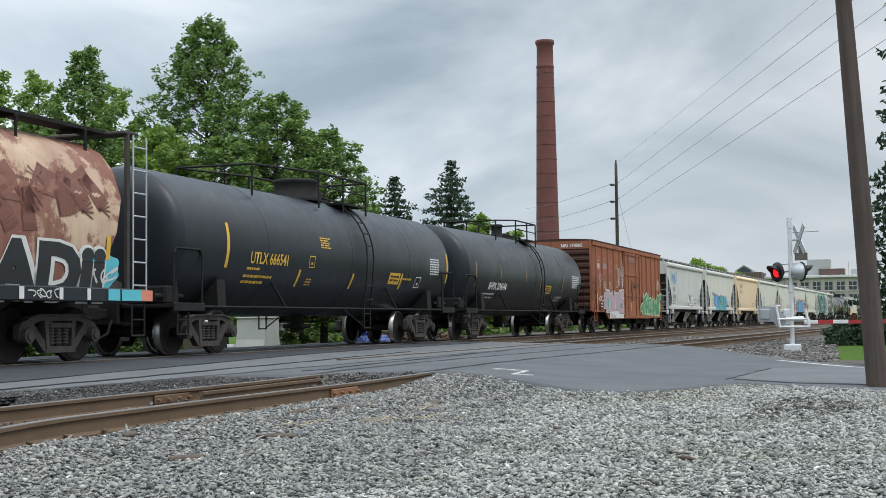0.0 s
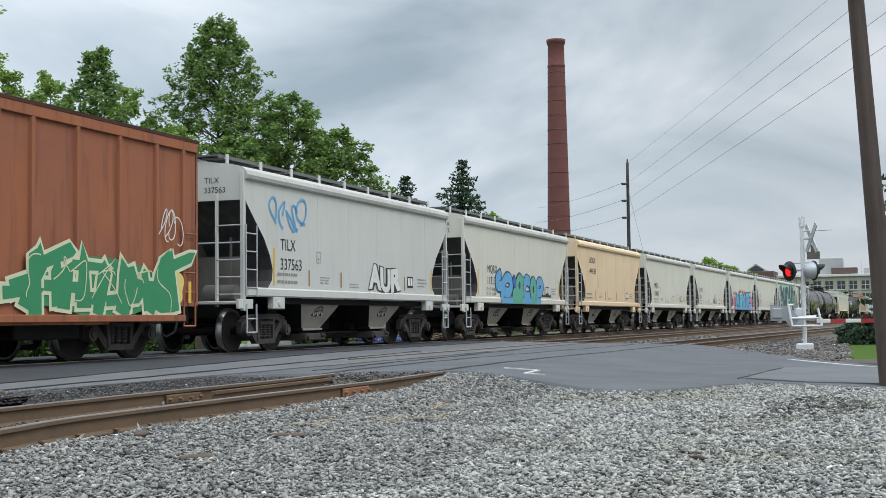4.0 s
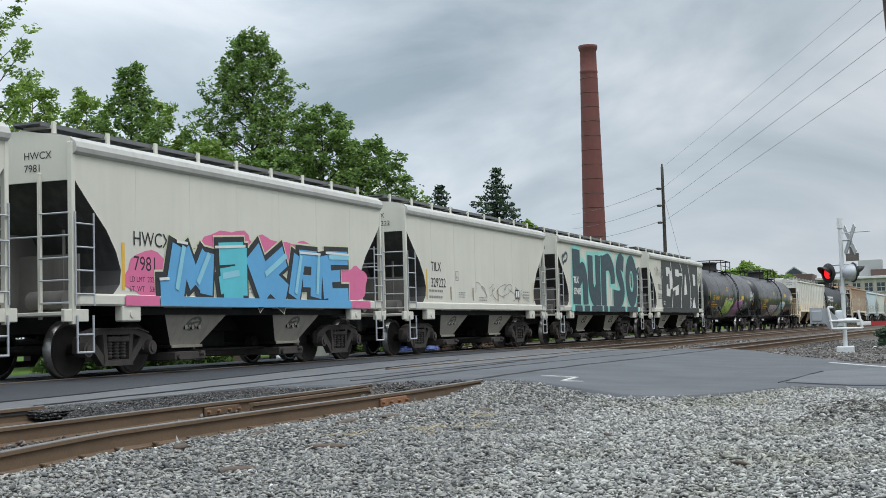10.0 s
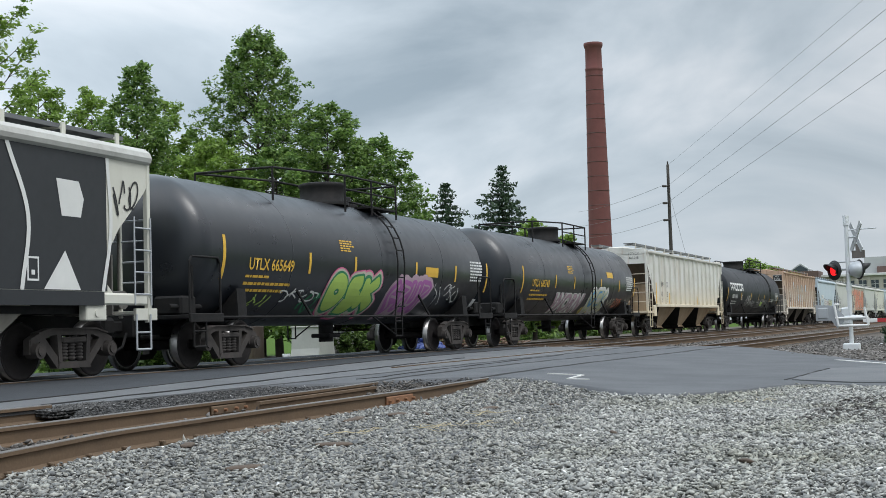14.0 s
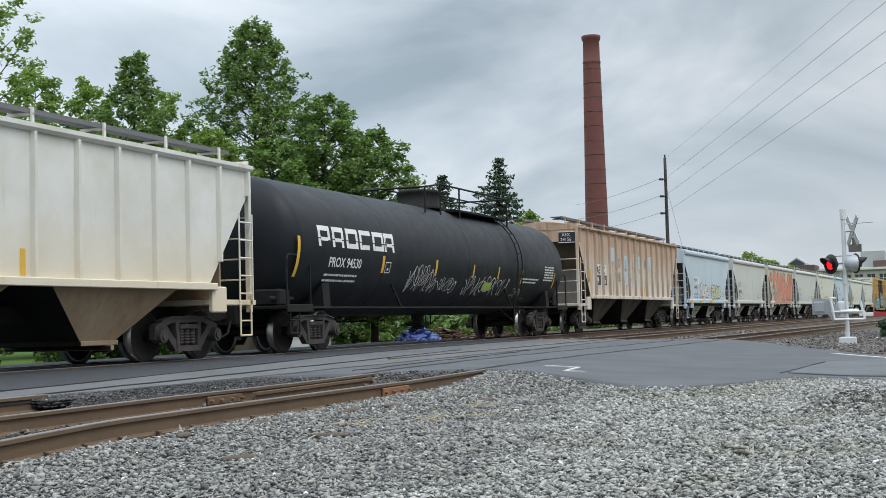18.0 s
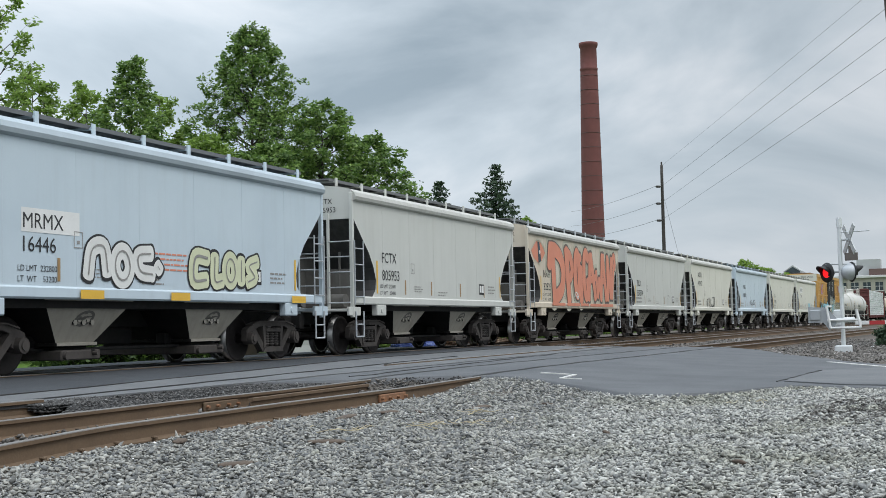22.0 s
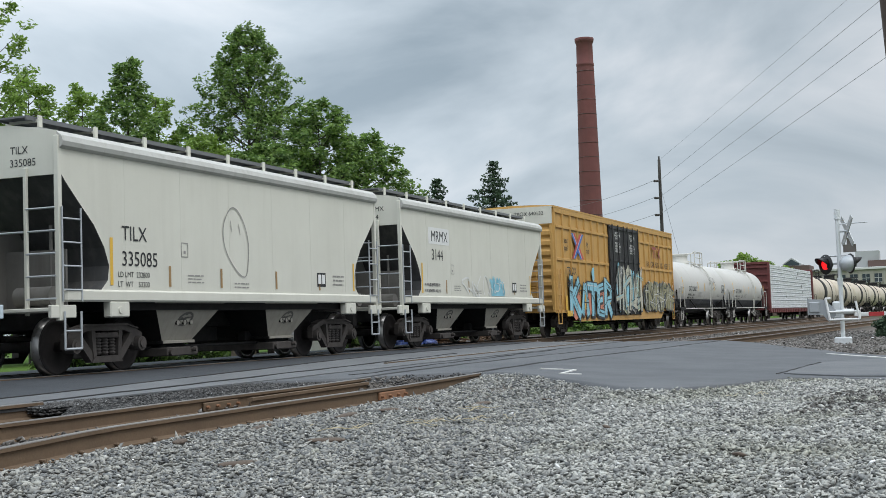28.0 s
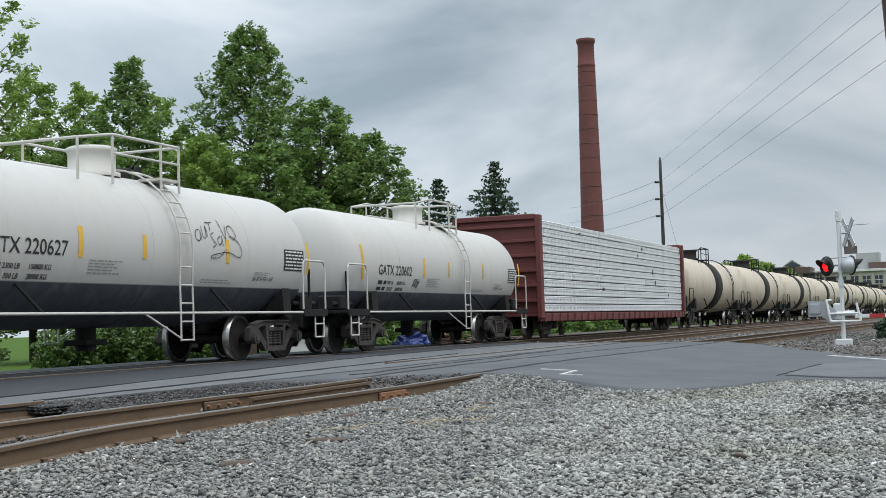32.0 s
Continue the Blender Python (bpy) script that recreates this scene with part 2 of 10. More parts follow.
# ---- materials ----
def mat(name, color, rough=0.6, metal=0.0, second=None, spec=0.5, amount=0.35, scale=1.2, streak=None, streak_amount=0.0,
        streak_scale=(3.0, 3.0, 0.25), fine=25.0, fine_amount=0.12, bump=0.15, per_object=0.0, split=None, spots=None, blend=0.012, streak_from=(0.48, 0.78)):
    """A painted or raw surface: broad stains, upright streaks, fine grain and relief, in the thing's own metres.
    split: (height, colour) paints what lies below it. spots: (colour, threshold, scale) of flaked patches."""
    m = bpy.data.materials.new(name)
    m.use_nodes = True
    nt = m.node_tree
    b = nt.nodes["Principled BSDF"]
    b.inputs["Roughness"].default_value = rough
    b.inputs["Metallic"].default_value = metal
    b.inputs["Specular IOR Level"].default_value = spec
    lk = nt.links.new
    tc = nt.nodes.new("ShaderNodeTexCoord")

    def noise_(sc, detail=4.0, vec=None, rough_=0.6):
        n = nt.nodes.new("ShaderNodeTexNoise")
        n.inputs["Scale"].default_value, n.inputs["Detail"].default_value, n.inputs["Roughness"].default_value = sc, detail, rough_
        lk(vec or tc.outputs["Object"], n.inputs["Vector"])
        return n.outputs["Fac"]

    def ramp(fac, a, c):
        r = nt.nodes.new("ShaderNodeMapRange")
        r.inputs["From Min"].default_value, r.inputs["From Max"].default_value = a, c
        lk(fac, r.inputs["Value"])
        return r.outputs[0]

    def mix(fac, a, c, mode="MIX"):
        x = nt.nodes.new("ShaderNodeMixRGB")
        x.blend_type = mode
        for i, q in ((0, fac), (1, a), (2, c)):
            if hasattr(q, "links"):
                lk(q, x.inputs[i])
            else:
                x.inputs[i].default_value = q if i == 0 else (*q[:3], 1)
        return x.outputs[0]

    def times(fac, k):
        x = nt.nodes.new("ShaderNodeMath")
        x.operation = "MULTIPLY"
        lk(fac, x.inputs[0])
        if hasattr(k, "links"):
            lk(k, x.inputs[1])
        else:
            x.inputs[1].default_value = k
        return x.outputs[0]
    second = second or tuple(c * 0.72 for c in color)
    col = mix(times(ramp(noise_(scale), 0.35, 0.75), amount), color, second)
    if split:
        sp = nt.nodes.new("ShaderNodeSeparateXYZ")
        lk(tc.outputs["Object"], sp.inputs[0])
        col = mix(ramp(sp.outputs["Z"], split[0] + blend, split[0] - blend), col, split[1])
    if spots:
        col = mix(ramp(noise_(spots[2], 5.0, None, 0.7), spots[1], spots[1] + 0.05), col, spots[0])
    if streak:
        mp = nt.nodes.new("ShaderNodeMapping")
        mp.inputs["Scale"].default_value = streak_scale
        lk(tc.outputs["Object"], mp.inputs["Vector"])
        col = mix(times(ramp(noise_(1.6, 5.0, mp.outputs[0]), *streak_from), streak_amount), col, streak)
    f = noise_(fine, 3.0)
    col = mix(times(ramp(f, 0.3, 0.7), fine_amount), col, tuple(c * 0.55 for c in color))
    if per_object:
        oi = nt.nodes.new("ShaderNodeObjectInfo")
        hs = nt.nodes.new("ShaderNodeHueSaturation")
        v = nt.nodes.new("ShaderNodeMapRange")
        v.inputs["To Min"].default_value, v.inputs["To Max"].default_value = 1 - per_object, 1 + per_object
        lk(oi.outputs["Random"], v.inputs["Value"])
        lk(v.outputs[0], hs.inputs["Value"])
        lk(col, hs.inputs["Color"])
        col = hs.outputs[0]
    lk(col, b.inputs["Base Color"])
    if bump:
        bp = nt.nodes.new("ShaderNodeBump")
        bp.inputs["Strength"].default_value, bp.inputs["Distance"].default_value = bump, 0.01
        lk(f, bp.inputs["Height"])
        lk(bp.outputs[0], b.inputs["Normal"])
    rr = nt.nodes.new("ShaderNodeMapRange")
    rr.inputs["To Min"].default_value, rr.inputs["To Max"].default_value = max(rough - 0.12, 0.05), min(rough + 0.15, 1)
    lk(noise_(scale * 3), rr.inputs["Value"])
    lk(rr.outputs[0], b.inputs["Roughness"])
    return m


def island(name, colors, rough=0.85, bump=0.3, translucent=0.0, patch=None):
    """A surface of many loose pieces, each with its own shade out of a range."""
    m = bpy.data.materials.new(name)
    m.use_nodes = True
    nt = m.node_tree
    b = nt.nodes["Principled BSDF"]
    b.inputs["Roughness"].default_value = rough
    ge = nt.nodes.new("ShaderNodeNewGeometry")
    cr = nt.nodes.new("ShaderNodeValToRGB")
    el = cr.color_ramp.elements
    for i, c in enumerate(colors):
        p = i / (len(colors) - 1)
        q = el[0] if i == 0 else (el[1] if i == len(colors) - 1 else el.new(p))
        q.position, q.color = p, (*c, 1)
    nt.links.new(ge.outputs["Random Per Island"], cr.inputs[0])
    tc = nt.nodes.new("ShaderNodeTexCoord")
    no = nt.nodes.new("ShaderNodeTexNoise")
    no.inputs["Scale"].default_value = 30.0
    nt.links.new(tc.outputs["Object"], no.inputs["Vector"])
    mx = nt.nodes.new("ShaderNodeMixRGB")
    mx.blend_type = "MULTIPLY"
    mx.inputs[0].default_value = 0.35
    nt.links.new(cr.outputs[0], mx.inputs[1])
    nt.links.new(no.outputs["Fac"], mx.inputs[2])
    col = mx.outputs[0]
    if patch:
        n2 = nt.nodes.new("ShaderNodeTexNoise")
        n2.inputs["Scale"].default_value, n2.inputs["Detail"].default_value = patch[1], 3.0
        nt.links.new(tc.outputs["Object"], n2.inputs["Vector"])
        rg = nt.nodes.new("ShaderNodeMapRange")
        rg.inputs["From Min"].default_value, rg.inputs["From Max"].default_value = 0.48, 0.66
        nt.links.new(n2.outputs["Fac"], rg.inputs["Value"])
        m2 = nt.nodes.new("ShaderNodeMixRGB")
        m2.blend_type = "MULTIPLY"
        m2.inputs[2].default_value = (*patch[0], 1)
        nt.links.new(rg.outputs[0], m2.inputs[0])
        nt.links.new(col, m2.inputs[1])
        col = m2.outputs[0]
    nt.links.new(col, b.inputs["Base Color"])
    if translucent:
        tr = nt.nodes.new("ShaderNodeBsdfTranslucent")
        nt.links.new(cr.outputs[0], tr.inputs["Color"])
        ms = nt.nodes.new("ShaderNodeMixShader")
        ms.inputs[0].default_value = translucent
        out = [n for n in nt.nodes if n.type == "OUTPUT_MATERIAL"][0]
        nt.links.new(b.outputs[0], ms.inputs[1])
        nt.links.new(tr.outputs[0], ms.inputs[2])
        nt.links.new(ms.outputs[0], out.inputs[0])
    return m


def glow(name, color, strength):
    m = bpy.data.materials.new(name)
    m.use_nodes = True
    b = m.node_tree.nodes["Principled BSDF"]
    b.inputs["Base Color"].default_value = (*color, 1)
    b.inputs["Emission Color"].default_value = (*color, 1)
    b.inputs["Emission Strength"].default_value = strength
    return m


GRIME = (0.16, 0.125, 0.09)
RUST = (0.20, 0.075, 0.03)
M_GRAVEL = island("gravel_stone", [(0.16, 0.163, 0.16), (0.46, 0.47, 0.455), (0.72, 0.73, 0.705), (0.90, 0.905, 0.875), (1.0, 0.99, 0.97), (0.52, 0.515, 0.47)], 0.9, patch=((0.82, 0.82, 0.75), 0.55))
M_GRAVEL_B = island("blue_grey_stone", [(0.12, 0.126, 0.13), (0.35, 0.365, 0.365), (0.50, 0.52, 0.515), (0.76, 0.78, 0.765), (0.97, 0.97, 0.95), (0.40, 0.39, 0.35)], 0.9)
M_GRAVEL_D = island("old_ballast_stone", [(0.05, 0.045, 0.04), (0.11, 0.09, 0.075), (0.17, 0.145, 0.12), (0.21, 0.185, 0.165), (0.27, 0.25, 0.23)], 0.95)
M_STRAW = mat("dry_straw", (0.50, 0.43, 0.28), 0.9, second=(0.34, 0.28, 0.18), amount=0.6, scale=6)
M_SCRAP = mat("splintered_tie_wood", (0.075, 0.055, 0.042), 0.95, second=(0.16, 0.125, 0.095), amount=0.7, scale=9, bump=0.6)
# Bed colour kept dark to stand in for shade in the gaps between stones.
M_BED = mat("gravel_bed", (0.075, 0.074, 0.068), 0.95, spec=0.1, second=(0.028, 0.026, 0.024), amount=0.8, scale=9, fine=60, fine_amount=0.6, bump=0.8)
M_BALLAST = mat("old_ballast", (0.125, 0.11, 0.095), 0.95, spec=0.15, second=(0.07, 0.055, 0.045), amount=0.8, scale=2.5, fine=30, fine_amount=0.7, bump=1.0)
M_DIRT = mat("dark_dirt", (0.036, 0.036, 0.037), 0.95, spec=0.05, second=(0.06, 0.057, 0.054), amount=0.7, scale=3, fine=60, fine_amount=0.6, bump=0.9)
M_ASPHALT = mat("worn_asphalt", (0.128, 0.132, 0.138), 0.88, spec=0.2, second=(0.075, 0.079, 0.085), amount=0.8, scale=0.7, fine=55, fine_amount=0.6, bump=0.35)
M_ASPHALT_D = mat("dark_asphalt", (0.062, 0.067, 0.074), 0.85, spec=0.2, second=(0.05, 0.053, 0.058), amount=0.7, scale=0.9, fine=70, fine_amount=0.4, bump=0.4)
M_ASPHALT_L = mat("grey_asphalt", (0.15, 0.154, 0.158), 0.9, spec=0.2, second=(0.09, 0.094, 0.098), amount=0.7, scale=0.9, fine=70, fine_amount=0.35, bump=0.35)
M_CRACK = mat("sealed_crack", (0.03, 0.03, 0.032), 0.8)
M_ROADPAINT = mat("road_paint", (0.62, 0.61, 0.58), 0.7, second=(0.3, 0.3, 0.3), amount=0.6, scale=6, fine_amount=0.3)
M_RAIL = mat("rusty_rail", (0.15, 0.103, 0.066), 0.8, spec=0.2, second=(0.095, 0.068, 0.048), amount=0.6, scale=2.0, fine=40, fine_amount=0.3, bump=0.3)
M_RAILTOP = mat("worn_rail_head", (0.30, 0.28, 0.26), 0.38, 0.85, second=(0.20, 0.15, 0.12), amount=0.6, scale=3)
M_JOINT = mat("rusty_joint_bar", (0.26, 0.125, 0.06), 0.8, second=(0.08, 0.05, 0.036), amount=0.7, scale=6, spots=((0.30, 0.13, 0.05), 0.56, 9.0))
M_TIE = mat("weathered_tie", (0.085, 0.07, 0.058), 0.9, second=(0.14, 0.12, 0.10), amount=0.6, scale=5, bump=0.6)
M_BLACK = mat("black_tank_paint", (0.0145, 0.019, 0.0255), 0.37, spec=0.38, second=(0.013, 0.015, 0.018), amount=0.5, scale=0.8, streak=(0.03, 0.028, 0.025), streak_amount=0.15, fine_amount=0.05, bump=0.04)
M_BLACK2 = mat("shiny_black_tank_paint", (0.012, 0.0145, 0.0185), 0.30, spec=0.6, second=(0.014, 0.015, 0.018), amount=0.5, scale=0.8, streak=(0.035, 0.032, 0.028), streak_amount=0.2, fine_amount=0.05, bump=0.03)
M_UNDER = mat("black_gear_and_bay_shade", (0.011, 0.0108, 0.011), 0.75, spec=0.25, second=(0.026, 0.023, 0.021), amount=0.7, scale=4, bump=0.3)
M_TRUCK = mat("dusty_cast_steel", (0.078, 0.068, 0.062), 0.8, spec=0.3, second=(0.040, 0.036, 0.034), amount=0.7, scale=5, fine_amount=0.25, bump=0.4)
M_WHEEL = mat("brown_wheel_steel", (0.026, 0.022, 0.021), 0.8, 0.1, spec=0.3, second=(0.015, 0.013, 0.013), amount=0.6, scale=5)
M_TREAD = mat("polished_wheel_tread", (0.42, 0.41, 0.40), 0.3, 0.95, second=(0.22, 0.20, 0.18), amount=0.5, scale=6)
M_WHITE = mat("white_hopper_paint", (0.61, 0.60, 0.525), 0.6, spec=0.3, second=(0.49, 0.48, 0.415), amount=0.5, scale=0.5, streak=(0.36, 0.33, 0.28), streak_amount=0.14, fine_amount=0.04, bump=0.05)
M_WARM = mat("warm_white_hopper_paint", (0.60, 0.545, 0.455), 0.6, spec=0.3, second=(0.56, 0.46, 0.34), amount=0.7, scale=0.5, streak=(0.40, 0.30, 0.19), streak_amount=0.3, fine_amount=0.05, bump=0.05)
M_GREY = mat("pale_grey_hopper_paint", (0.54, 0.545, 0.51), 0.6, spec=0.3, second=(0.44, 0.45, 0.42), amount=0.5, scale=0.5, streak=(0.27, 0.25, 0.21), streak_amount=0.14, fine_amount=0.04, bump=0.05)
M_TAN = mat("tan_hopper_paint", (0.72, 0.555, 0.36), 0.55, second=(0.62, 0.43, 0.24), amount=0.6, scale=0.4, streak=(0.68, 0.60, 0.45), streak_amount=0.4, fine_amount=0.05, bump=0.05)
M_BLUE = mat("pale_blue_hopper_paint", (0.50, 0.58, 0.63), 0.55, second=(0.38, 0.46, 0.52), amount=0.5, scale=0.5, streak=(0.26, 0.27, 0.27), streak_amount=0.14, fine_amount=0.04, bump=0.05)
M_RIBBED = mat("rust_streaked_white_paint", (0.70, 0.70, 0.66), 0.65, spec=0.3, second=(0.50, 0.45, 0.36), amount=0.6, scale=0.8, split=(1.7, (0.68, 0.58, 0.41)), blend=0.8, streak=(0.42, 0.22, 0.085), streak_from=(0.58, 0.76), streak_amount=0.6, streak_scale=(1.6, 3, 0.16), fine_amount=0.08)
M_PINKISH = mat("faded_rust_stained_paint", (0.52, 0.37, 0.275), 0.7, second=(0.50, 0.30, 0.17), amount=0.6, scale=0.5, split=(2.55, (0.64, 0.585, 0.505)), blend=0.7, streak=(0.17, 0.085, 0.045), streak_from=(0.52, 0.70), streak_amount=0.85, streak_scale=(2.6, 3, 0.22), fine_amount=0.1)
M_RUSTRIB = mat("rust_streaked_rib", (0.50, 0.41, 0.33), 0.75, second=(0.34, 0.18, 0.09), amount=0.9, scale=0.6, streak=(0.12, 0.06, 0.035), streak_amount=0.8, streak_scale=(3, 3, 0.12))
M_SLOPE = mat("shaded_grimy_slope_sheet", (0.075, 0.075, 0.075), 0.8, spec=0.2, second=(0.035, 0.034, 0.033), amount=0.7, scale=1.2, streak=(0.17, 0.16, 0.145), streak_amount=0.4)
M_BAYRUST = mat("rusty_bay", (0.40, 0.31, 0.21), 0.8, spec=0.2, second=(0.22, 0.13, 0.07), amount=0.7, scale=0.8, streak=(0.12, 0.07, 0.04), streak_amount=0.5)
M_BAYDARK = mat("stained_bay_and_shaded_slope", (0.11, 0.088, 0.068), 0.8, spec=0.2, second=(0.02, 0.018, 0.017), amount=0.9, scale=0.9, streak=(0.16, 0.12, 0.085), streak_amount=0.4)
M_BLACKOIL = mat("dull_black_tank_paint", (0.0095, 0.012, 0.016), 0.46, spec=0.24, second=(0.011, 0.0125, 0.015), amount=0.5, scale=0.8, streak=(0.03, 0.028, 0.025), streak_amount=0.15, fine_amount=0.05, bump=0.04)
# Darker, browner red than the sides, for the boxcar's ends and roof.
M_BOXEND = mat("dark_red_end_and_roof_paint", (0.085, 0.040, 0.031), 0.8, spec=0.15, second=(0.045, 0.024, 0.021), amount=0.8, scale=0.9, streak=(0.04, 0.025, 0.022), streak_amount=0.6)
M_BOXRED = mat("oxide_red_boxcar_paint", (0.275, 0.108, 0.066), 0.75, spec=0.2, second=(0.37, 0.135, 0.055), amount=0.8, scale=0.7, streak=(0.085, 0.042, 0.032), streak_from=(0.5, 0.74), streak_amount=0.6, fine_amount=0.12)
M_YELLOW = mat("mustard_boxcar_paint", (0.53, 0.305, 0.085), 0.6, second=(0.43, 0.235, 0.065), amount=0.5, scale=0.7, streak=(0.24, 0.13, 0.045), streak_amount=0.4, fine_amount=0.08)
M_YDOOR = mat("black_door_paint", (0.018, 0.018, 0.02), 0.6, streak=(0.06, 0.05, 0.04), streak_amount=0.4)
M_TANKWHITE = mat("white_over_black_tank_paint", (0.50, 0.49, 0.47), 0.55, spec=0.2, second=(0.49, 0.475, 0.42), amount=0.5, scale=0.6, streak=(0.34, 0.32, 0.28), streak_amount=0.18, fine_amount=0.03, bump=0.03, split=(1.45, (0.058, 0.064, 0.078)))
M_DOMEWHITE = mat("white_valve_housing_paint", (0.55, 0.54, 0.50), 0.5, spec=0.3, second=(0.45, 0.42, 0.36), amount=0.6, scale=2)
M_GRIT = island("dark_grit", [(0.025, 0.025, 0.025), (0.05, 0.05, 0.05), (0.085, 0.083, 0.08), (0.15, 0.145, 0.14)], 0.95)
M_TANKCREAM = mat("cream_tank_paint", (0.55, 0.495, 0.415), 0.6, spec=0.3, second=(0.46, 0.36, 0.24), amount=0.6, scale=0.6, streak=(0.20, 0.15, 0.10), streak_amount=0.6, fine_amount=0.06)
M_CENTER = mat("maroon_centerbeam_paint", (0.135, 0.028, 0.026), 0.6, second=(0.09, 0.024, 0.022), amount=0.6, scale=0.9, streak=(0.06, 0.03, 0.025), streak_amount=0.4)
M_WRAP = mat("white_lumber_wrap", (0.84, 0.865, 0.88), 0.5, second=(0.44, 0.47, 0.50), amount=0.8, scale=5.0, fine=12, fine_amount=0.3, bump=0.6)
M_BAND = mat("dark_tank_band", (0.022, 0.021, 0.020), 0.7, spec=0.2)
M_BROWNHOP = mat("blotched_brown_hopper_paint", (0.56, 0.42, 0.29), 0.65, second=(0.215, 0.085, 0.058), amount=1.0, scale=0.55, spots=((0.205, 0.08, 0.054), 0.455, 0.8), streak=(0.36, 0.20, 0.13), streak_amount=0.5, fine_amount=0.08)
M_BROWNBRUSH = mat("brushed_brown_paint", (0.165, 0.062, 0.042), 0.6, second=(0.21, 0.085, 0.058), amount=0.6, scale=1.5)
M_GALV = mat("galvanised_steel", (0.44, 0.46, 0.48), 0.5, 0.3, second=(0.42, 0.44, 0.46), amount=0.5, scale=8)
M_GRATE = mat("dark_running_board", (0.15, 0.155, 0.16), 0.7, 0.3)
M_ROOF = mat("dusty_hopper_roof", (0.48, 0.48, 0.45), 0.75, spec=0.25, second=(0.38, 0.37, 0.345), amount=0.7, scale=0.8, streak=(0.22, 0.20, 0.17), streak_amount=0.4, streak_scale=(3, 0.4, 3))
M_ROOFBLUE = mat("dusty_blue_hopper_roof", (0.40, 0.46, 0.50), 0.75, spec=0.25, second=(0.28, 0.32, 0.35), amount=0.7, scale=0.8)
M_BAY = mat("dusty_hopper_bay", (0.37, 0.345, 0.295), 0.7, second=(0.27, 0.245, 0.20), amount=0.6, scale=1.2, streak=(0.10, 0.085, 0.07), streak_amount=0.4)
M_ENDGREY = mat("grimy_end_sheet", (0.17, 0.162, 0.148), 0.75, spec=0.2, second=(0.09, 0.086, 0.08), amount=0.7, scale=1.0, streak=(0.10, 0.09, 0.075), streak_amount=0.5)
M_SIGNAL = mat("pale_galvanised_signal_steel", (0.66, 0.68, 0.69), 0.45, 0.1, second=(0.52, 0.54, 0.55), amount=0.5, scale=5)
M_MECH = mat("grey_casting", (0.36, 0.38, 0.40), 0.5, 0.2)
M_INK = mat("black_stencil", (0.02, 0.02, 0.022), 0.6)
M_WINK = mat("white_stencil", (0.72, 0.72, 0.70), 0.6, second=(0.5, 0.5, 0.48))
M_YINK = mat("yellow_stencil", (0.70, 0.42, 0.05), 0.55)
M_GINK = mat("grey_stencil_and_row_shade", (0.27, 0.26, 0.245), 0.6)
M_BRINKD = mat("dark_brown_stencil", (0.055, 0.03, 0.015), 0.6)
M_BRINK = mat("faded_brown_stripe", (0.32, 0.20, 0.085), 0.6)
M_WOOD = mat("weathered_pole_wood", (0.085, 0.067, 0.057), 0.9, spec=0.2, second=(0.05, 0.04, 0.035), amount=0.7, scale=1.5, streak=(0.14, 0.115, 0.10), streak_amount=0.6, streak_scale=(9, 9, 0.5), bump=0.5)
M_WOOD_D = mat("dark_pole_wood", (0.05, 0.045, 0.04), 0.9, scale=1.5)
M_WIRE = mat("dark_wire", (0.12, 0.13, 0.14), 0.6)
M_BRICK = mat("red_chimney_brick", (0.165, 0.058, 0.052), 0.9, second=(0.115, 0.042, 0.04), amount=0.8, scale=0.35, streak=(0.10, 0.045, 0.04), streak_amount=0.5, streak_scale=(1.2, 1.2, 0.05), fine=9, fine_amount=0.35)
M_STEELBAND = mat("rusty_steel_band", (0.085, 0.045, 0.04), 0.7)
M_CONCRETE = mat("grey_concrete", (0.40, 0.40, 0.385), 0.85, second=(0.29, 0.285, 0.27), amount=0.6, scale=1.5)
M_CABINET = mat("aluminium_cabinet", (0.52, 0.53, 0.53), 0.5, 0.2, second=(0.42, 0.42, 0.42))
M_BROWNBOX = mat("brown_metal_box", (0.10, 0.075, 0.055), 0.7)
M_GRASS = mat("mown_grass", (0.075, 0.13, 0.026), 0.95, spec=0.04, second=(0.06, 0.11, 0.022), amount=0.8, scale=1.3, fine=40, fine_amount=0.6, bump=0.8)
M_BLADE = island("grass_blades", [(0.05, 0.10, 0.02), (0.09, 0.17, 0.03), (0.13, 0.20, 0.05)], 0.8, 0, 0.3)
M_LEAF = island("maple_leaves", [(0.055, 0.125, 0.025), (0.10, 0.20, 0.036), (0.16, 0.285, 0.055), (0.27, 0.41, 0.10)], 0.5, 0, 0.42)
M_LEAF2 = island("fresh_leaves", [(0.13, 0.225, 0.033), (0.185, 0.31, 0.047), (0.245, 0.38, 0.066), (0.31, 0.45, 0.095)], 0.5, 0, 0.45)
# Darkened copy of the leaf greens: shade behind the train put into the colour.
M_SHRUB_SHADED = island("shaded_shrub_leaves", [(0.022, 0.055, 0.010), (0.045, 0.10, 0.016), (0.085, 0.165, 0.028), (0.17, 0.27, 0.06)], 0.5, 0, 0.25)
M_NEEDLE = island("spruce_needles", [(0.024, 0.052, 0.030), (0.042, 0.082, 0.044), (0.075, 0.12, 0.062)], 0.8, 0, 0.2)
M_BARK = mat("dark_bark", (0.045, 0.036, 0.030), 0.95, scale=4, bump=0.8)
M_RED = glow("lit_red_lens", (1.0, 0.015, 0.02), 1.0)
M_DIMRED = mat("unlit_red_lens", (0.11, 0.008, 0.012), 0.15)
M_GATERED = mat("red_reflective_stripe", (0.42, 0.03, 0.035), 0.5)
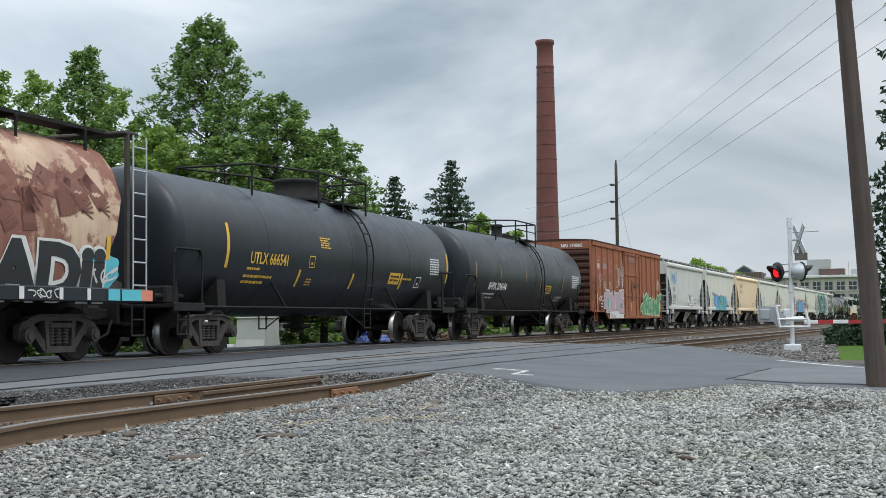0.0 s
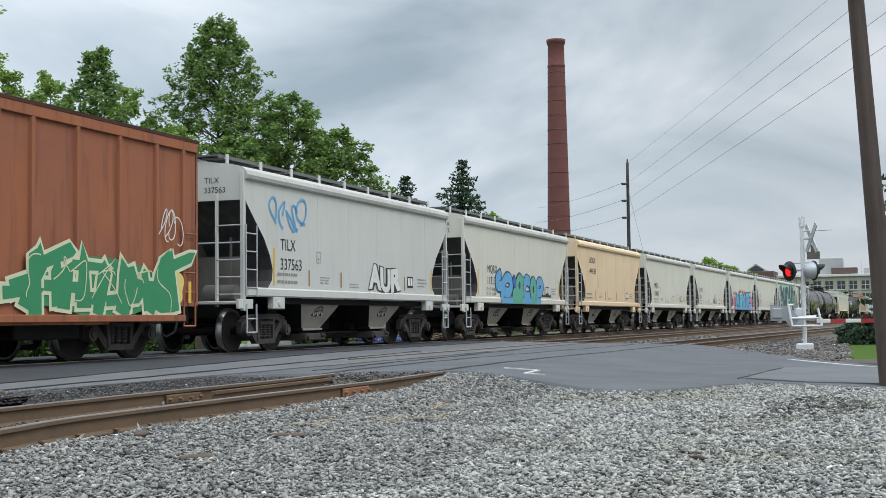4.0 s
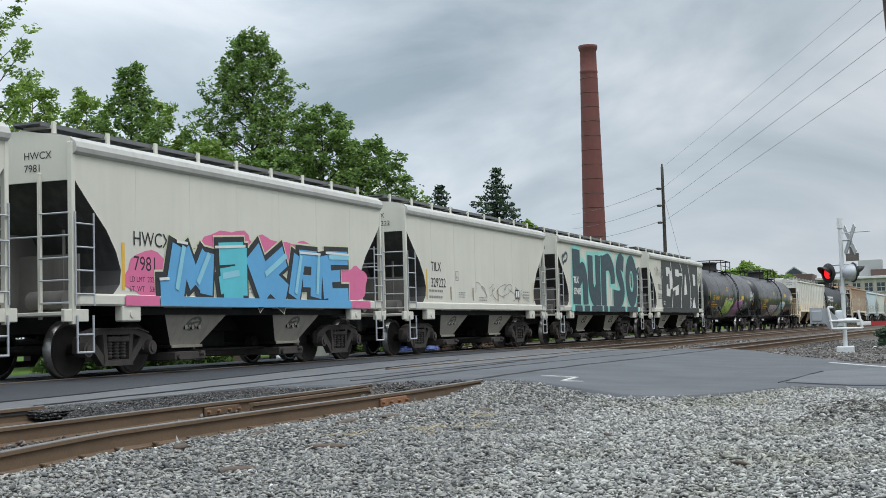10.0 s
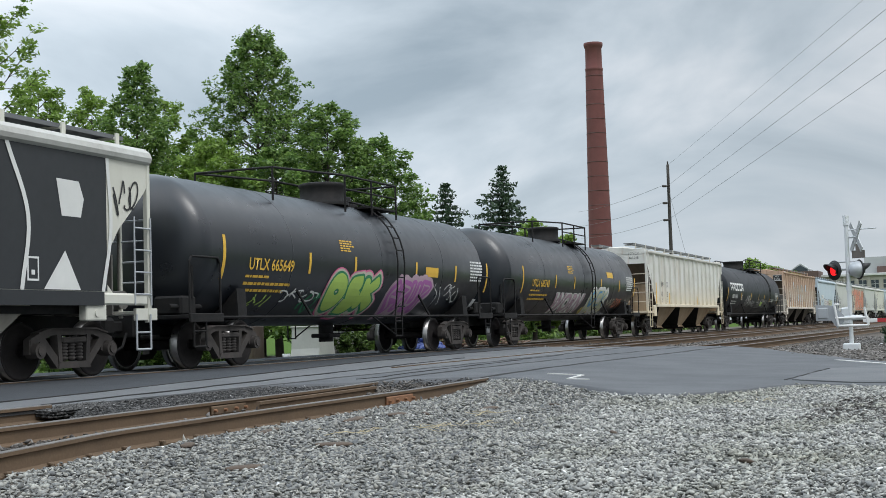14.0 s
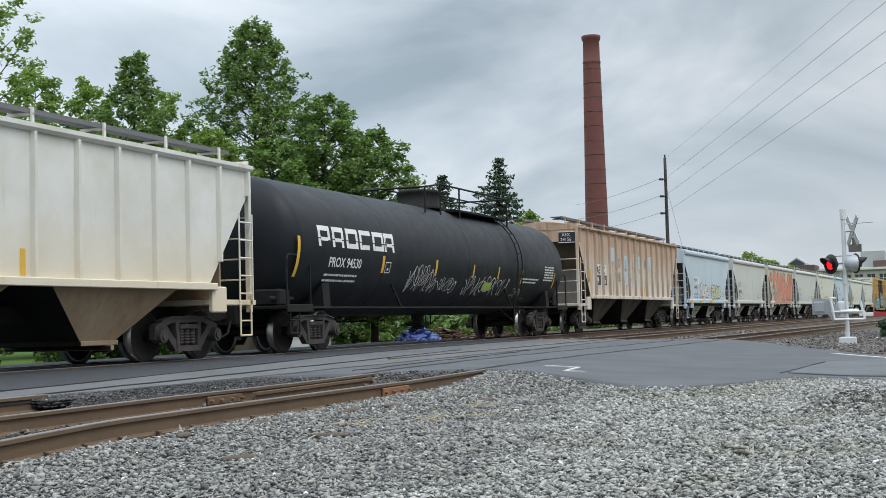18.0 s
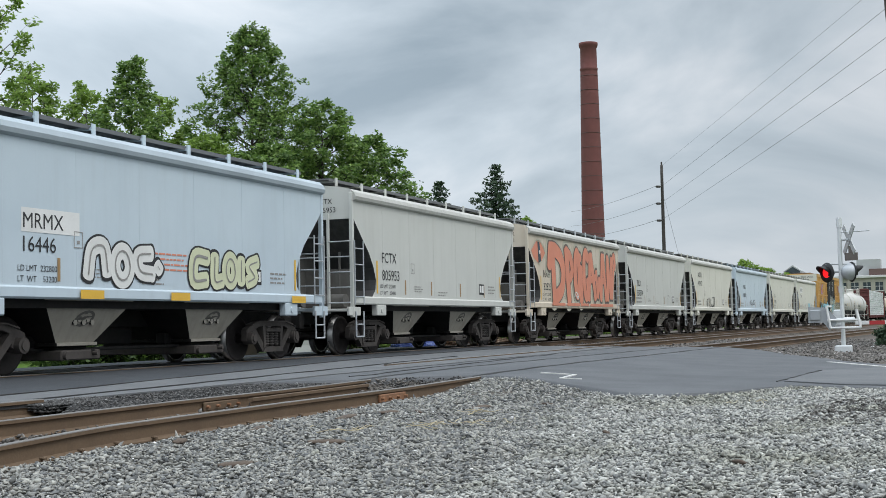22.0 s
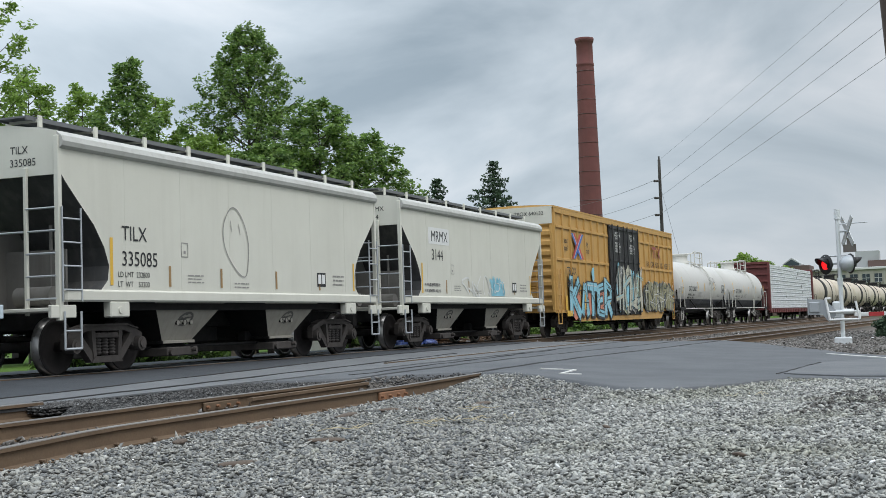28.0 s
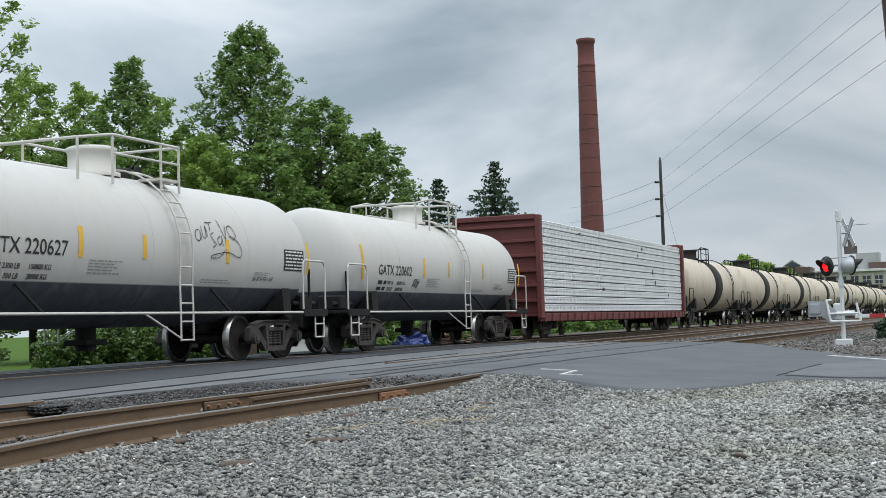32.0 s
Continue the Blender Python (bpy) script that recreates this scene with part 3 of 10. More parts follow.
M_GATEWHITE = mat("white_gate_paint", (0.72, 0.72, 0.72), 0.5)
M_SIGNBACK = mat("bare_sign_back", (0.46, 0.47, 0.47), 0.5, 0.3)
M_PLATEBACK = mat("brown_plate_back", (0.16, 0.14, 0.125), 0.6, 0.2)
M_BLACKSIG = mat("black_signal_paint", (0.012, 0.012, 0.013), 0.5)
M_WALLBEIGE = mat("beige_factory_wall", (0.40, 0.38, 0.325), 0.9, second=(0.34, 0.32, 0.275), scale=0.2)
M_WALLGREY = mat("grey_penthouse_wall", (0.38, 0.39, 0.39), 0.9, scale=0.2)
M_WALLRED = mat("dark_brick_wall", (0.115, 0.075, 0.065), 0.9, scale=0.2)
M_ROOFW = mat("pale_roof_edge", (0.60, 0.60, 0.58), 0.8)
M_WINDOW = mat("dark_window_glass", (0.045, 0.06, 0.07), 0.12)
M_TARP = mat("blue_tarp", (0.035, 0.07, 0.30), 0.5, second=(0.10, 0.16, 0.42), amount=0.8, scale=5, bump=0.4)
M_TIMBER = island("scrap_timber", [(0.16, 0.10, 0.06), (0.30, 0.24, 0.17), (0.40, 0.37, 0.32), (0.20, 0.13, 0.09)], 0.9)


def spray(name, color):
    return mat(name, color, 0.5, second=tuple(c * 0.8 for c in color), amount=0.5, scale=1.5, fine=8, fine_amount=0.08, bump=0.0)


S_SKY, S_BLUE, S_GREEN, S_PINK = spray("sky_blue_spray", (0.11, 0.36, 0.62)), spray("deep_blue_spray", (0.03, 0.13, 0.45)), spray("green_spray", (0.03, 0.24, 0.10)), spray("pink_spray", (0.66, 0.15, 0.30))
S_TEAL, S_MINT, S_DARK, S_WHITE = spray("dark_teal_spray", (0.022, 0.05, 0.068)), spray("mint_spray", (0.26, 0.64, 0.56)), spray("black_spray", (0.022, 0.024, 0.027)), spray("white_spray", (0.68, 0.68, 0.65))
S_SALMON, S_VIOLET, S_LIME, S_YELLOW = spray("salmon_spray", (0.66, 0.235, 0.145)), spray("violet_spray", (0.42, 0.13, 0.38)), spray("lime_spray", (0.42, 0.60, 0.12)), spray("yellow_spray", (0.66, 0.55, 0.16))
S_CYAN, S_LAV, S_PALEY, S_RUST = spray("cyan_spray", (0.10, 0.50, 0.58)), spray("lavender_spray", (0.48, 0.34, 0.40)), spray("pale_yellow_spray", (0.60, 0.62, 0.42)), spray("rust_red_spray", (0.30, 0.06, 0.04))
S_RED, S_ICE, S_BONE, S_GREYP = spray("bright_red_spray", (0.50, 0.05, 0.06)), spray("ice_blue_spray", (0.25, 0.55, 0.66)), spray("bone_spray", (0.50, 0.48, 0.38)), spray("grey_spray", (0.20, 0.205, 0.195))
S_NAVY, S_UMBER = spray("navy_spray", (0.02, 0.05, 0.14)), spray("umber_spray", (0.13, 0.10, 0.085))
S_MINTD = spray("sea_green_spray", (0.09, 0.38, 0.27))
S_OLIVE = spray("olive_spray", (0.27, 0.25, 0.13))

# ---- plan: x along the tracks, y away from the camera across them ----
MAIN_Y, MAIN_Z = 14.15, 0.39
CURVE_FROM, CURVE_TO, BEND = 12.0, 105.0, 1 / 2838.0


def track(s, lat):
    """The place and heading of a point at s along the main line's measure and lat across it."""
    a = min(max(s - CURVE_FROM, 0.0), CURVE_TO - CURVE_FROM) * BEND
    x = min(s, CURVE_FROM) + math.sin(a) / BEND
    y = -(1 - math.cos(a)) / BEND
    r = max(s - CURVE_TO, 0.0)
    x += r * math.cos(a) + lat * math.sin(a)
    y += -r * math.sin(a) + lat * math.cos(a)
    return x, y, -a


def paved(y):
    return float(np.interp(y, [-40, 0, 1, 2, 4, 6, 8, 10.6, 12, 14.15, 16.8], [-0.2, 0.0, 0.03, 0.05, 0.12, 0.245, 0.262, 0.315, 0.35, 0.382, 0.37]))


def road_near(y):
    return float(np.interp(y, [-40, -6, 0.3, 1.3, 2.2, 2.5, 2.9, 3.4, 4.0, 4.8, 5.9, 6.8, 7.9, 8.5, 9.0, 9.13, 17],
                           [-4, 13, 18.5, 19.1, 19.2, 18.0, 16.9, 16.0, 16.0, 16.9, 18.0, 18.4, 17.2, 16.4, 15.6, -30, -30]))


def road_far(y):
    return float(np.interp(y, [-40, 0.5, 2.4, 3.0, 3.9, 5.5, 7.2, 17], [-40 * 1.2 + 27, 26.6, 29.8, 31.5, 33.0, 36.3, 38.0, 38.0]))


def near_line(x):
    """Across the tracks: the worn near rail of the siding, which wanders on its way over the crossing."""
    return float(np.interp(x, [-14, 7, 8.8, 12, 15, 17, 18.5, 21, 24, 27, 32, 38, 60, 260], [6.2, 6.26, 6.48, 6.50, 6.43, 6.52, 6.66, 6.74, 6.70, 6.54, 6.28, 6.0, 4.9, -5.0]))


def far_line(x):
    return near_line(x) + float(np.interp(x, [8, 12, 18, 22], [1.40, 1.45, 1.44, 1.44]))


def new_edge(x):
    """Where the dark newer asphalt begins."""
    return float(np.interp(x, [-30, 12.6, 17.2, 23.8, 27.3, 38], [10.1, 10.26, 10.8, 11.6, 11.8, 11.75]))


def ground_z(x, y):
    b = float(np.interp(y, [-60, -5, 3, 5, 5.75, 8, 9.5, 12, 13, 15.3, 17, 30, 60], [-0.2, -0.03, 0.0, 0.005, 0.03, 0.06, 0.13, 0.16, 0.2, 0.2, 0.2, 0.12, 0.1]))
    if -40 < y < 17:
        d = max(road_near(y) - x, x - road_far(y))
        if d < 1.5:
            b = b + (paved(y) - 0.035 - b) * (1 - max(d, 0.0) / 1.5)
        if d < 0:
            b = paved(y) - 0.07
    if 4.0 < x < 18.4 and 5.2 < y < near_line(x) + 0.1:
        h = float(np.interp(x, [5, 9, 11, 13, 16, 18.2], [0.06, 0.065, 0.075, 0.08, 0.10, 0.195]))
        b = max(b, b + (h - b) * min(1.0, (y - 5.2) / 1.0))
    return b


xs = sorted({-3000, -800, -200, -60, -30, *range(-20, 5, 2), *[i * 0.5 for i in range(10, 84)], *range(42, 130, 3), 140, 170, 220, 300, 500, 1200, 4000})
ys = sorted({-4000, -1000, -200, -60, -30, -15, *[i * 0.5 for i in range(-16, 40)], 21, 24, 28, 35, 50, 80, 130, 220, 500, 1200, 4000})
gv = [(x, y, ground_z(x, y) + 0.012 * noise.noise((x * 0.9, y * 0.9, 0))) for y in ys for x in xs]
gf, gm = [], []
for j in range(len(ys) - 1):
    for i in range(len(xs) - 1):
        k = j * len(xs) + i
        gf.append((k, k + 1, k + 1 + len(xs), k + len(xs)))
        cx, cy = (xs[i] + xs[i + 1]) / 2, (ys[j] + ys[j + 1]) / 2
        if (cy > 16.9 and not (cx > 38 and cy < 23)) or cy < -14 or (cx > 31.5 and cy < 1.5 + (cx - 34) * 0.044) or (cx > 46 and cy < 1.6) or cx > 330:
            gm.append(2)
        elif cy > 5.7 or (cx > 29 and cy > -4):
            gm.append(1)
        else:
            gm.append(0)
me = bpy.data.meshes.new("ground")
me.from_pydata(gv, [], gf)
for m_ in (M_BED, M_BALLAST, M_GRASS):
    me.materials.append(m_)
me.polygons.foreach_set("material_index", gm)
me.polygons.foreach_set("use_smooth", [True] * len(gf))
tagged(new("ground", me), "grey gravel, dark ballast and mown grass beside the tracks", "ground", kind="structure")


def strip(name, y0, y1, material, lift=0.0, label="", step=0.35):
    """A sheet of paving between two lines across the tracks, with a skirt down its edges."""
    g = G()
    lo, hi = [(lambda x, q=q: q) if isinstance(q, float) else q for q in (y0, y1)]
    n = max(2, int((hi(24) - lo(24)) / step))
    rows = []
    for k in range(n + 1):
        t = k / n
        mid = lo(18) + (hi(18) - lo(18)) * t
        a = road_near(mid) + 0.10 * noise.noise((mid * 2.3, 1.7, 0))
        b = road_far(mid)
        w = 60 if b - a < 40 else 110
        row = []
        for i in range(w + 1):
            x = a + (b - a) * i / w
            y = lo(x) + (hi(x) - lo(x)) * t
            row.append((x, y, paved(y) + lift + 0.008 * noise.noise((x * 0.8, y * 0.7, 3))))
        row = [(row[0][0] - 0.05, row[0][1], row[0][2] - 0.09)] + row + [(row[-1][0] + 0.05, row[-1][1], row[-1][2] - 0.09)]
        rows.append(row + [row[-1]] * (113 - len(row)))
    m = len(rows[0])
    v = [p for r in rows for p in r]
    f = [(k * m + i, k * m + i + 1, (k + 1) * m + i + 1, (k + 1) * m + i) for k in range(n) for i in range(m - 1)]
    g.add(v, f, True)
    g.add([(p[0], p[1], p[2] - 0.09) for p in rows[0]] + rows[0], [(i, i + 1, m + i + 1, m + i) for i in range(m - 1)])
    g.add([(p[0], p[1], p[2] - 0.09) for p in rows[-1]] + rows[-1], [(i, i + 1, m + i + 1, m + i) for i in range(m - 1)])
    return tagged(part(name, g, material), label, "road", kind="structure")


strip("road", -40.0, lambda x: near_line(x) - 0.05, M_ASPHALT, label="worn grey asphalt road rising to the level crossing")
strip("road", lambda x: near_line(x) + 0.11, lambda x: far_line(x) - 0.10, M_ASPHALT, label="grey asphalt between the rails of the siding")
strip("road", lambda x: far_line(x) + 0.05, 8.98, M_ASPHALT, label="grey asphalt strip beside the siding")
strip("road", 9.13, new_edge, M_ASPHALT_L, label="pale worn asphalt with long seams")
strip("road", lambda x: new_edge(x) + 0.03, 13.33, M_ASPHALT_D, label="dark newer asphalt along the main track")
strip("road", 13.52, 14.76, M_ASPHALT_D, label="dark newer asphalt between the main rails")
strip("road", 14.96, 16.75, M_ASPHALT_D, label="dark newer asphalt beyond the main track")


def decal(name, pts, material, label, z_up=0.006, width=None, cat="road mark"):
    """A thin painted or sealed line on the paving along the points (x, y)."""
    g = G()
    for (xa, ya), (xb, yb) in zip(pts[:-1], pts[1:]):
        d = Vector((xb - xa, yb - ya)).normalized()
        q = Vector((-d.y, d.x)) * width / 2
        e = d * width * 0.4
        c = [(xa - e.x + q.x, ya - e.y + q.y), (xb + e.x + q.x, yb + e.y + q.y), (xb + e.x - q.x, yb + e.y - q.y), (xa - e.x - q.x, ya - e.y - q.y)]
        g.add([(*p, paved(p[1]) + z_up) for p in c] + [(*p, paved(p[1]) + z_up - 0.02) for p in c], [(0, 1, 2, 3), (4, 7, 6, 5), (0, 4, 5, 1), (1, 5, 6, 2), (2, 6, 7, 3), (3, 7, 4, 0)])
    return tagged(part(name, g, material), label, cat, kind="structure")


def wavy(a, b, n, amp, seed):
    rnd = random.Random(seed)
    return [(a[0] + (b[0] - a[0]) * i / n + rnd.uniform(-amp, amp), a[1] + (b[1] - a[1]) * i / n + rnd.uniform(-amp, amp)) for i in range(n + 1)]


decal("edge_line", [(24.2, -0.35), (26.85, 1.32), (28.79, 2.42)], M_ROADPAINT, "worn white painted edge line on asphalt", 0.012, 0.12)
SV1, SV2, SV3, SV4 = (19.4, 5.98), (19.4, 5.44), (18.3, 5.35), (18.4, 5.08)
decal("survey_mark", [SV1, SV2], M_ROADPAINT, "thin white survey mark painted on asphalt", 0.012, 0.05)
decal("survey_mark", [SV2, SV3, SV4], M_ROADPAINT, "thin white survey mark painted on asphalt", 0.012, 0.05)
decal("asphalt_crack", wavy((20.0, 2.46), (24.4, 2.23), 12, 0.025, 3), M_CRACK, "thin dark crack across the asphalt", 0.012, 0.022, "crack")
patch_ = G()
pl = [(20.05, 2.36), (22.1, 2.30), (24.3, 2.15), (26.2, 1.2), (23.9, -1.0), (19.5, -1.0), (19.45, 1.4)]
patch_.add([(x, y, paved(y) + 0.016) for x, y in pl] + [(x, y, paved(y) - 0.02) for x, y in pl], [tuple(range(7))] + [(i, (i + 1) % 7, 7 + (i + 1) % 7, 7 + i) for i in range(7)])
tagged(part("asphalt_patch", patch_, M_ASPHALT_L), "pale smooth patch of asphalt", "road", kind="structure")
decal("asphalt_seam", [(x, new_edge(x) + 0.015) for x in range(6, 38)], M_CRACK, "dark joint between old and new asphalt", 0.014, 0.045, "crack")
decal("asphalt_seam", wavy((11.6, 9.42), (16.2, 9.68), 8, 0.03, 4) + wavy((17.0, 9.72), (27.5, 10.5), 14, 0.04, 5), M_CRACK, "dark long seam in pale asphalt", 0.014, 0.035, "crack")
decal("asphalt_seam", wavy((17.6, 8.4), (30, 8.9), 16, 0.12, 6), M_CRACK, "fine dark crack in grey asphalt", 0.012, 0.03, "crack")


# ---- tracks ----
def rail_prof(top):
    """Half of a flat-bottomed rail's outline is mirrored; its head is a strip of its own."""
    h = [(0.075, -0.178), (0.075, -0.166), (0.012, -0.145), (0.009, -0.045), (0.036, -0.036), (0.036, -0.008)]
    return [(-a, b + top) for a, b in h] + [(a, b + top) for a, b in h[::-1]]


def along(lat, s0, s1, step):
    n = max(1, int(round((s1 - s0) / step)))
    return [track(s0 + (s1 - s0) * i / n, lat)[:2] for i in range(n + 1)]


def sweep(g, line, prof, smooth=False):
    """Carries an outline of (across, height) along a line in plan."""
    m, v = len(prof), []
    for i, p in enumerate(line):
        a, b = line[max(i - 1, 0)], line[min(i + 1, len(line) - 1)]
        d = Vector((b[0] - a[0], b[1] - a[1])).normalized()
        v += [(p[0] - d.y * q[0], p[1] + d.x * q[0], q[1] + (p[2] if len(p) > 2 else 0.0)) for q in prof]
    n = len(line)
    f = [(k * m + i, k * m + (i + 1) % m, (k + 1) * m + (i + 1) % m, (k + 1) * m + i) for k in range(n - 1) for i in range(m)]
    g.add(v, f + [tuple(range(m))[::-1], tuple(range((n - 1) * m, n * m))], smooth)
    return g


def rail(parent, lat, top, s0, s1, step=4.0):
    line = along(lat, s0, s1, step)
    r = part("rail", sweep(G(), line, rail_prof(top)), M_RAIL, parent, "rusty brown steel rail")
    part("rail_head", sweep(G(), line, [(-0.036, top - 0.0075), (0.036, top - 0.0075), (0.034, top - 0.001), (0.02, top + 0.001), (-0.02, top + 0.001), (-0.034, top - 0.001)]), M_RAILTOP, r, "worn bright running surface")
    return r


def tie_mesh():
    return G().box(-0.115, 0.115, -1.3, 1.3, -0.17, 0.0, 0.02)


def ties(parent, lat, top, s0, s1, skip=None):
    me_ = shared("tie", tie_mesh)
    s, k = s0, 0
    rnd = random.Random(int(lat * 10))
    while s < s1:
        if not (skip and skip[0] < s < skip[1]):
            x, y, h = track(s + rnd.uniform(-0.05, 0.05), lat)
            part("tie", me_, M_TIE, parent, at=(x, y, top - 0.180 + rnd.uniform(-0.01, 0.0)), turn=(0, 0, math.degrees(h) + rnd.uniform(-1.5, 1.5)))
        s += 0.54 if s < 60 else 0.9


siding = thing("siding_track", "rusty siding track half sunk in gravel", "railway track", "tracks", kind="structure")


def near_rail(s):
    return s, near_line(s), float(np.interp(s, [-14, 6.5, 8.8, 17, 19, 36, 38], [-0.025, -0.03, 0.0, 0.0, -0.012, -0.012, 0.0]))


for off in (0, 1):
    line = []
    for s in [-14, -6, 0, *[4 + 0.5 * i for i in range(48)], *[28 + 2 * i for i in range(17)], *[62 + 8 * i for i in range(25)]]:
        x, y, z = near_rail(s)
        line.append((x, far_line(s), z) if off else (x, y, z))
    r_ = part("rail", sweep(G(), line, rail_prof(0.25)), M_RAIL, siding, "rusty brown steel rail")
    part("rail_head", sweep(G(), line, [(-0.036, 0.2425), (0.036, 0.2425), (0.034, 0.249), (0.02, 0.251), (-0.02, 0.251), (-0.034, 0.249)]), M_RAILTOP, r_, "worn bright running surface")
ties(siding, 7.2, 0.165, 5.0, 18.0)
ties(siding, 6.7, 0.25, 38.0, 100.0)
middle = thing("middle_track", "brown unused track running through the crossing", "railway track", "tracks", kind="structure")
rail(middle, 9.04, 0.322, 2.0, 11.25)
for lat in (10.6 - 0.755, 10.6 + 0.755):
    rail(middle, lat, 0.322, 22.0 if lat < 10 else 26.0, 320)
ties(middle, 10.6, 0.322, 38.5, 110.0)
mainline = thing("main_track", "main railway track under the freight train", "railway track", "tracks", kind="structure")
for lat in (MAIN_Y - 0.755, MAIN_Y + 0.755):
    rail(mainline, lat, MAIN_Z, -60, 420)
ties(mainline, MAIN_Y, MAIN_Z, 38.5, 110.0)

# joint bars, spikes and a short stub of rail on the siding
jb = shared("joint_bar", lambda: G().box(-0.38, 0.38, -0.035, 0.0, -0.15, -0.05, 0.01).box(-0.38, 0.38, -0.05, 0.0, -0.17, -0.15, 0.005))
bolt = shared("bolt", lambda: G().cyl((0, -0.075, -0.10), (0, -0.03, -0.10), 0.018, 6))
for s, near in ((14.55, True), (13.0, False)):
    x, y, h = near_rail(s)
    j_ = part("joint_bar", jb, M_JOINT if near else M_RAIL, siding, "orange-rusted joint bar" if near else "", (x, (y if near else far_line(s)) - 0.012, 0.25 + h), (0, 0, -1 if near else 0.6))
    for q in (-0.34, -0.12, 0.12, 0.34):
        part("bolt", bolt, M_JOINT, j_, at=(q, 0, 0))
spike = shared("spike", lambda: G().box(-0.016, 0.016, -0.115, -0.072, -0.19, -0.135, 0.006).box(-0.03, 0.03, -0.105, -0.07, -0.15, -0.132, 0.004))
for k in range(24):
    s = 6.2 + k * 0.54
    x, y, h = near_rail(s)
    part("spike", spike, M_RAIL, siding, at=(x, y, 0.25 + h))
guard = G()
sweep(guard, [(13.2, 7.62), (16.6, 7.70)], [(-0.06, 0.06), (-0.01, 0.09), (-0.01, 0.17), (-0.035, 0.18), (-0.035, 0.215), (0.035, 0.215), (0.035, 0.18), (0.01, 0.17), (0.01, 0.09), (0.06, 0.06)])
part("guard_rail", guard, M_RAIL, siding, "short rusty inner rail ending in gravel")
dirt = G()
dv = []
dn = 26
for k in range(dn + 1):
    y = 7.98 + (9.18 - 7.98) * k / dn
    a, b = 11.30 - 1.6 * max(0.0, 8.7 - y), min(road_near(y) + 0.35 + 0.25 * noise.noise((y * 3, 0, 5)), 17.6)
    dv += [(a + (b - a) * i / 40, y, 0.190 + 0.085 * (y - 7.9) / 1.3 + 0.03 * noise.noise((i * 0.7, y * 2.1, 2)) + 0.015 * noise.noise((i * 2.1, y * 6, 7))) for i in range(41)]
dirt.add(dv, [(k * 41 + i, k * 41 + i + 1, (k + 1) * 41 + i + 1, (k + 1) * 41 + i) for k in range(dn) for i in range(40)], True)
tagged(part("dirt_strip", dirt, M_DIRT), "dark gritty dirt between siding and crossing", "ground", kind="structure")

# ---- freight cars: x along the car, rail top at z 0, the camera's side is -y ----
def wheelset_mesh():
    g = G()
    n = 30
    for sgn in (-1, 1):
        prof = [(0.655, 0.40), (0.650, 0.485), (0.672, 0.487), (0.695, 0.460), (0.785, 0.452), (0.790, 0.395), (0.755, 0.375), (0.735, 0.20), (0.765, 0.14), (0.765, 0.09)]
        g.lathe([(sgn * h, r) for h, r in prof], "y", n)
        g.lathe([(sgn * 0.655, 0.40), (sgn * 0.70, 0.36), (sgn * 0.70, 0.18), (sgn * 0.66, 0.13), (sgn * 0.66, 0.09)], "y", n)
    g.lathe([(-0.80, 0.0), (-0.80, 0.085), (0.80, 0.085), (0.80, 0.0)], "y", 14)
    for sgn in (-1, 1):
        g.lathe([(sgn * 0.80, 0.0), (sgn * 0.80, 0.09), (sgn * 0.92, 0.10), (sgn * 1.10, 0.105), (sgn * 1.13, 0.09), (sgn * 1.145, 0.05), (sgn * 1.145, 0.0)], "y", 16)
        for k in range(3):
            a = 2 * math.pi * k / 3
            g.cyl((0.055 * math.sin(a), sgn * 1.14, 0.055 * math.cos(a)), (0.055 * math.sin(a), sgn * 1.165, 0.055 * math.cos(a)), 0.018, 6)
    me = g.mesh("wheelset")
    me.materials[0] = M_WHEEL
    me.materials.append(M_TREAD)
    for p in me.polygons:
        r = math.hypot(p.center.x, p.center.z)
        if r > 0.452 or (r > 0.43 and abs(abs(p.center.y) - 0.65) < 0.01):
            p.material_index = 1
    return me


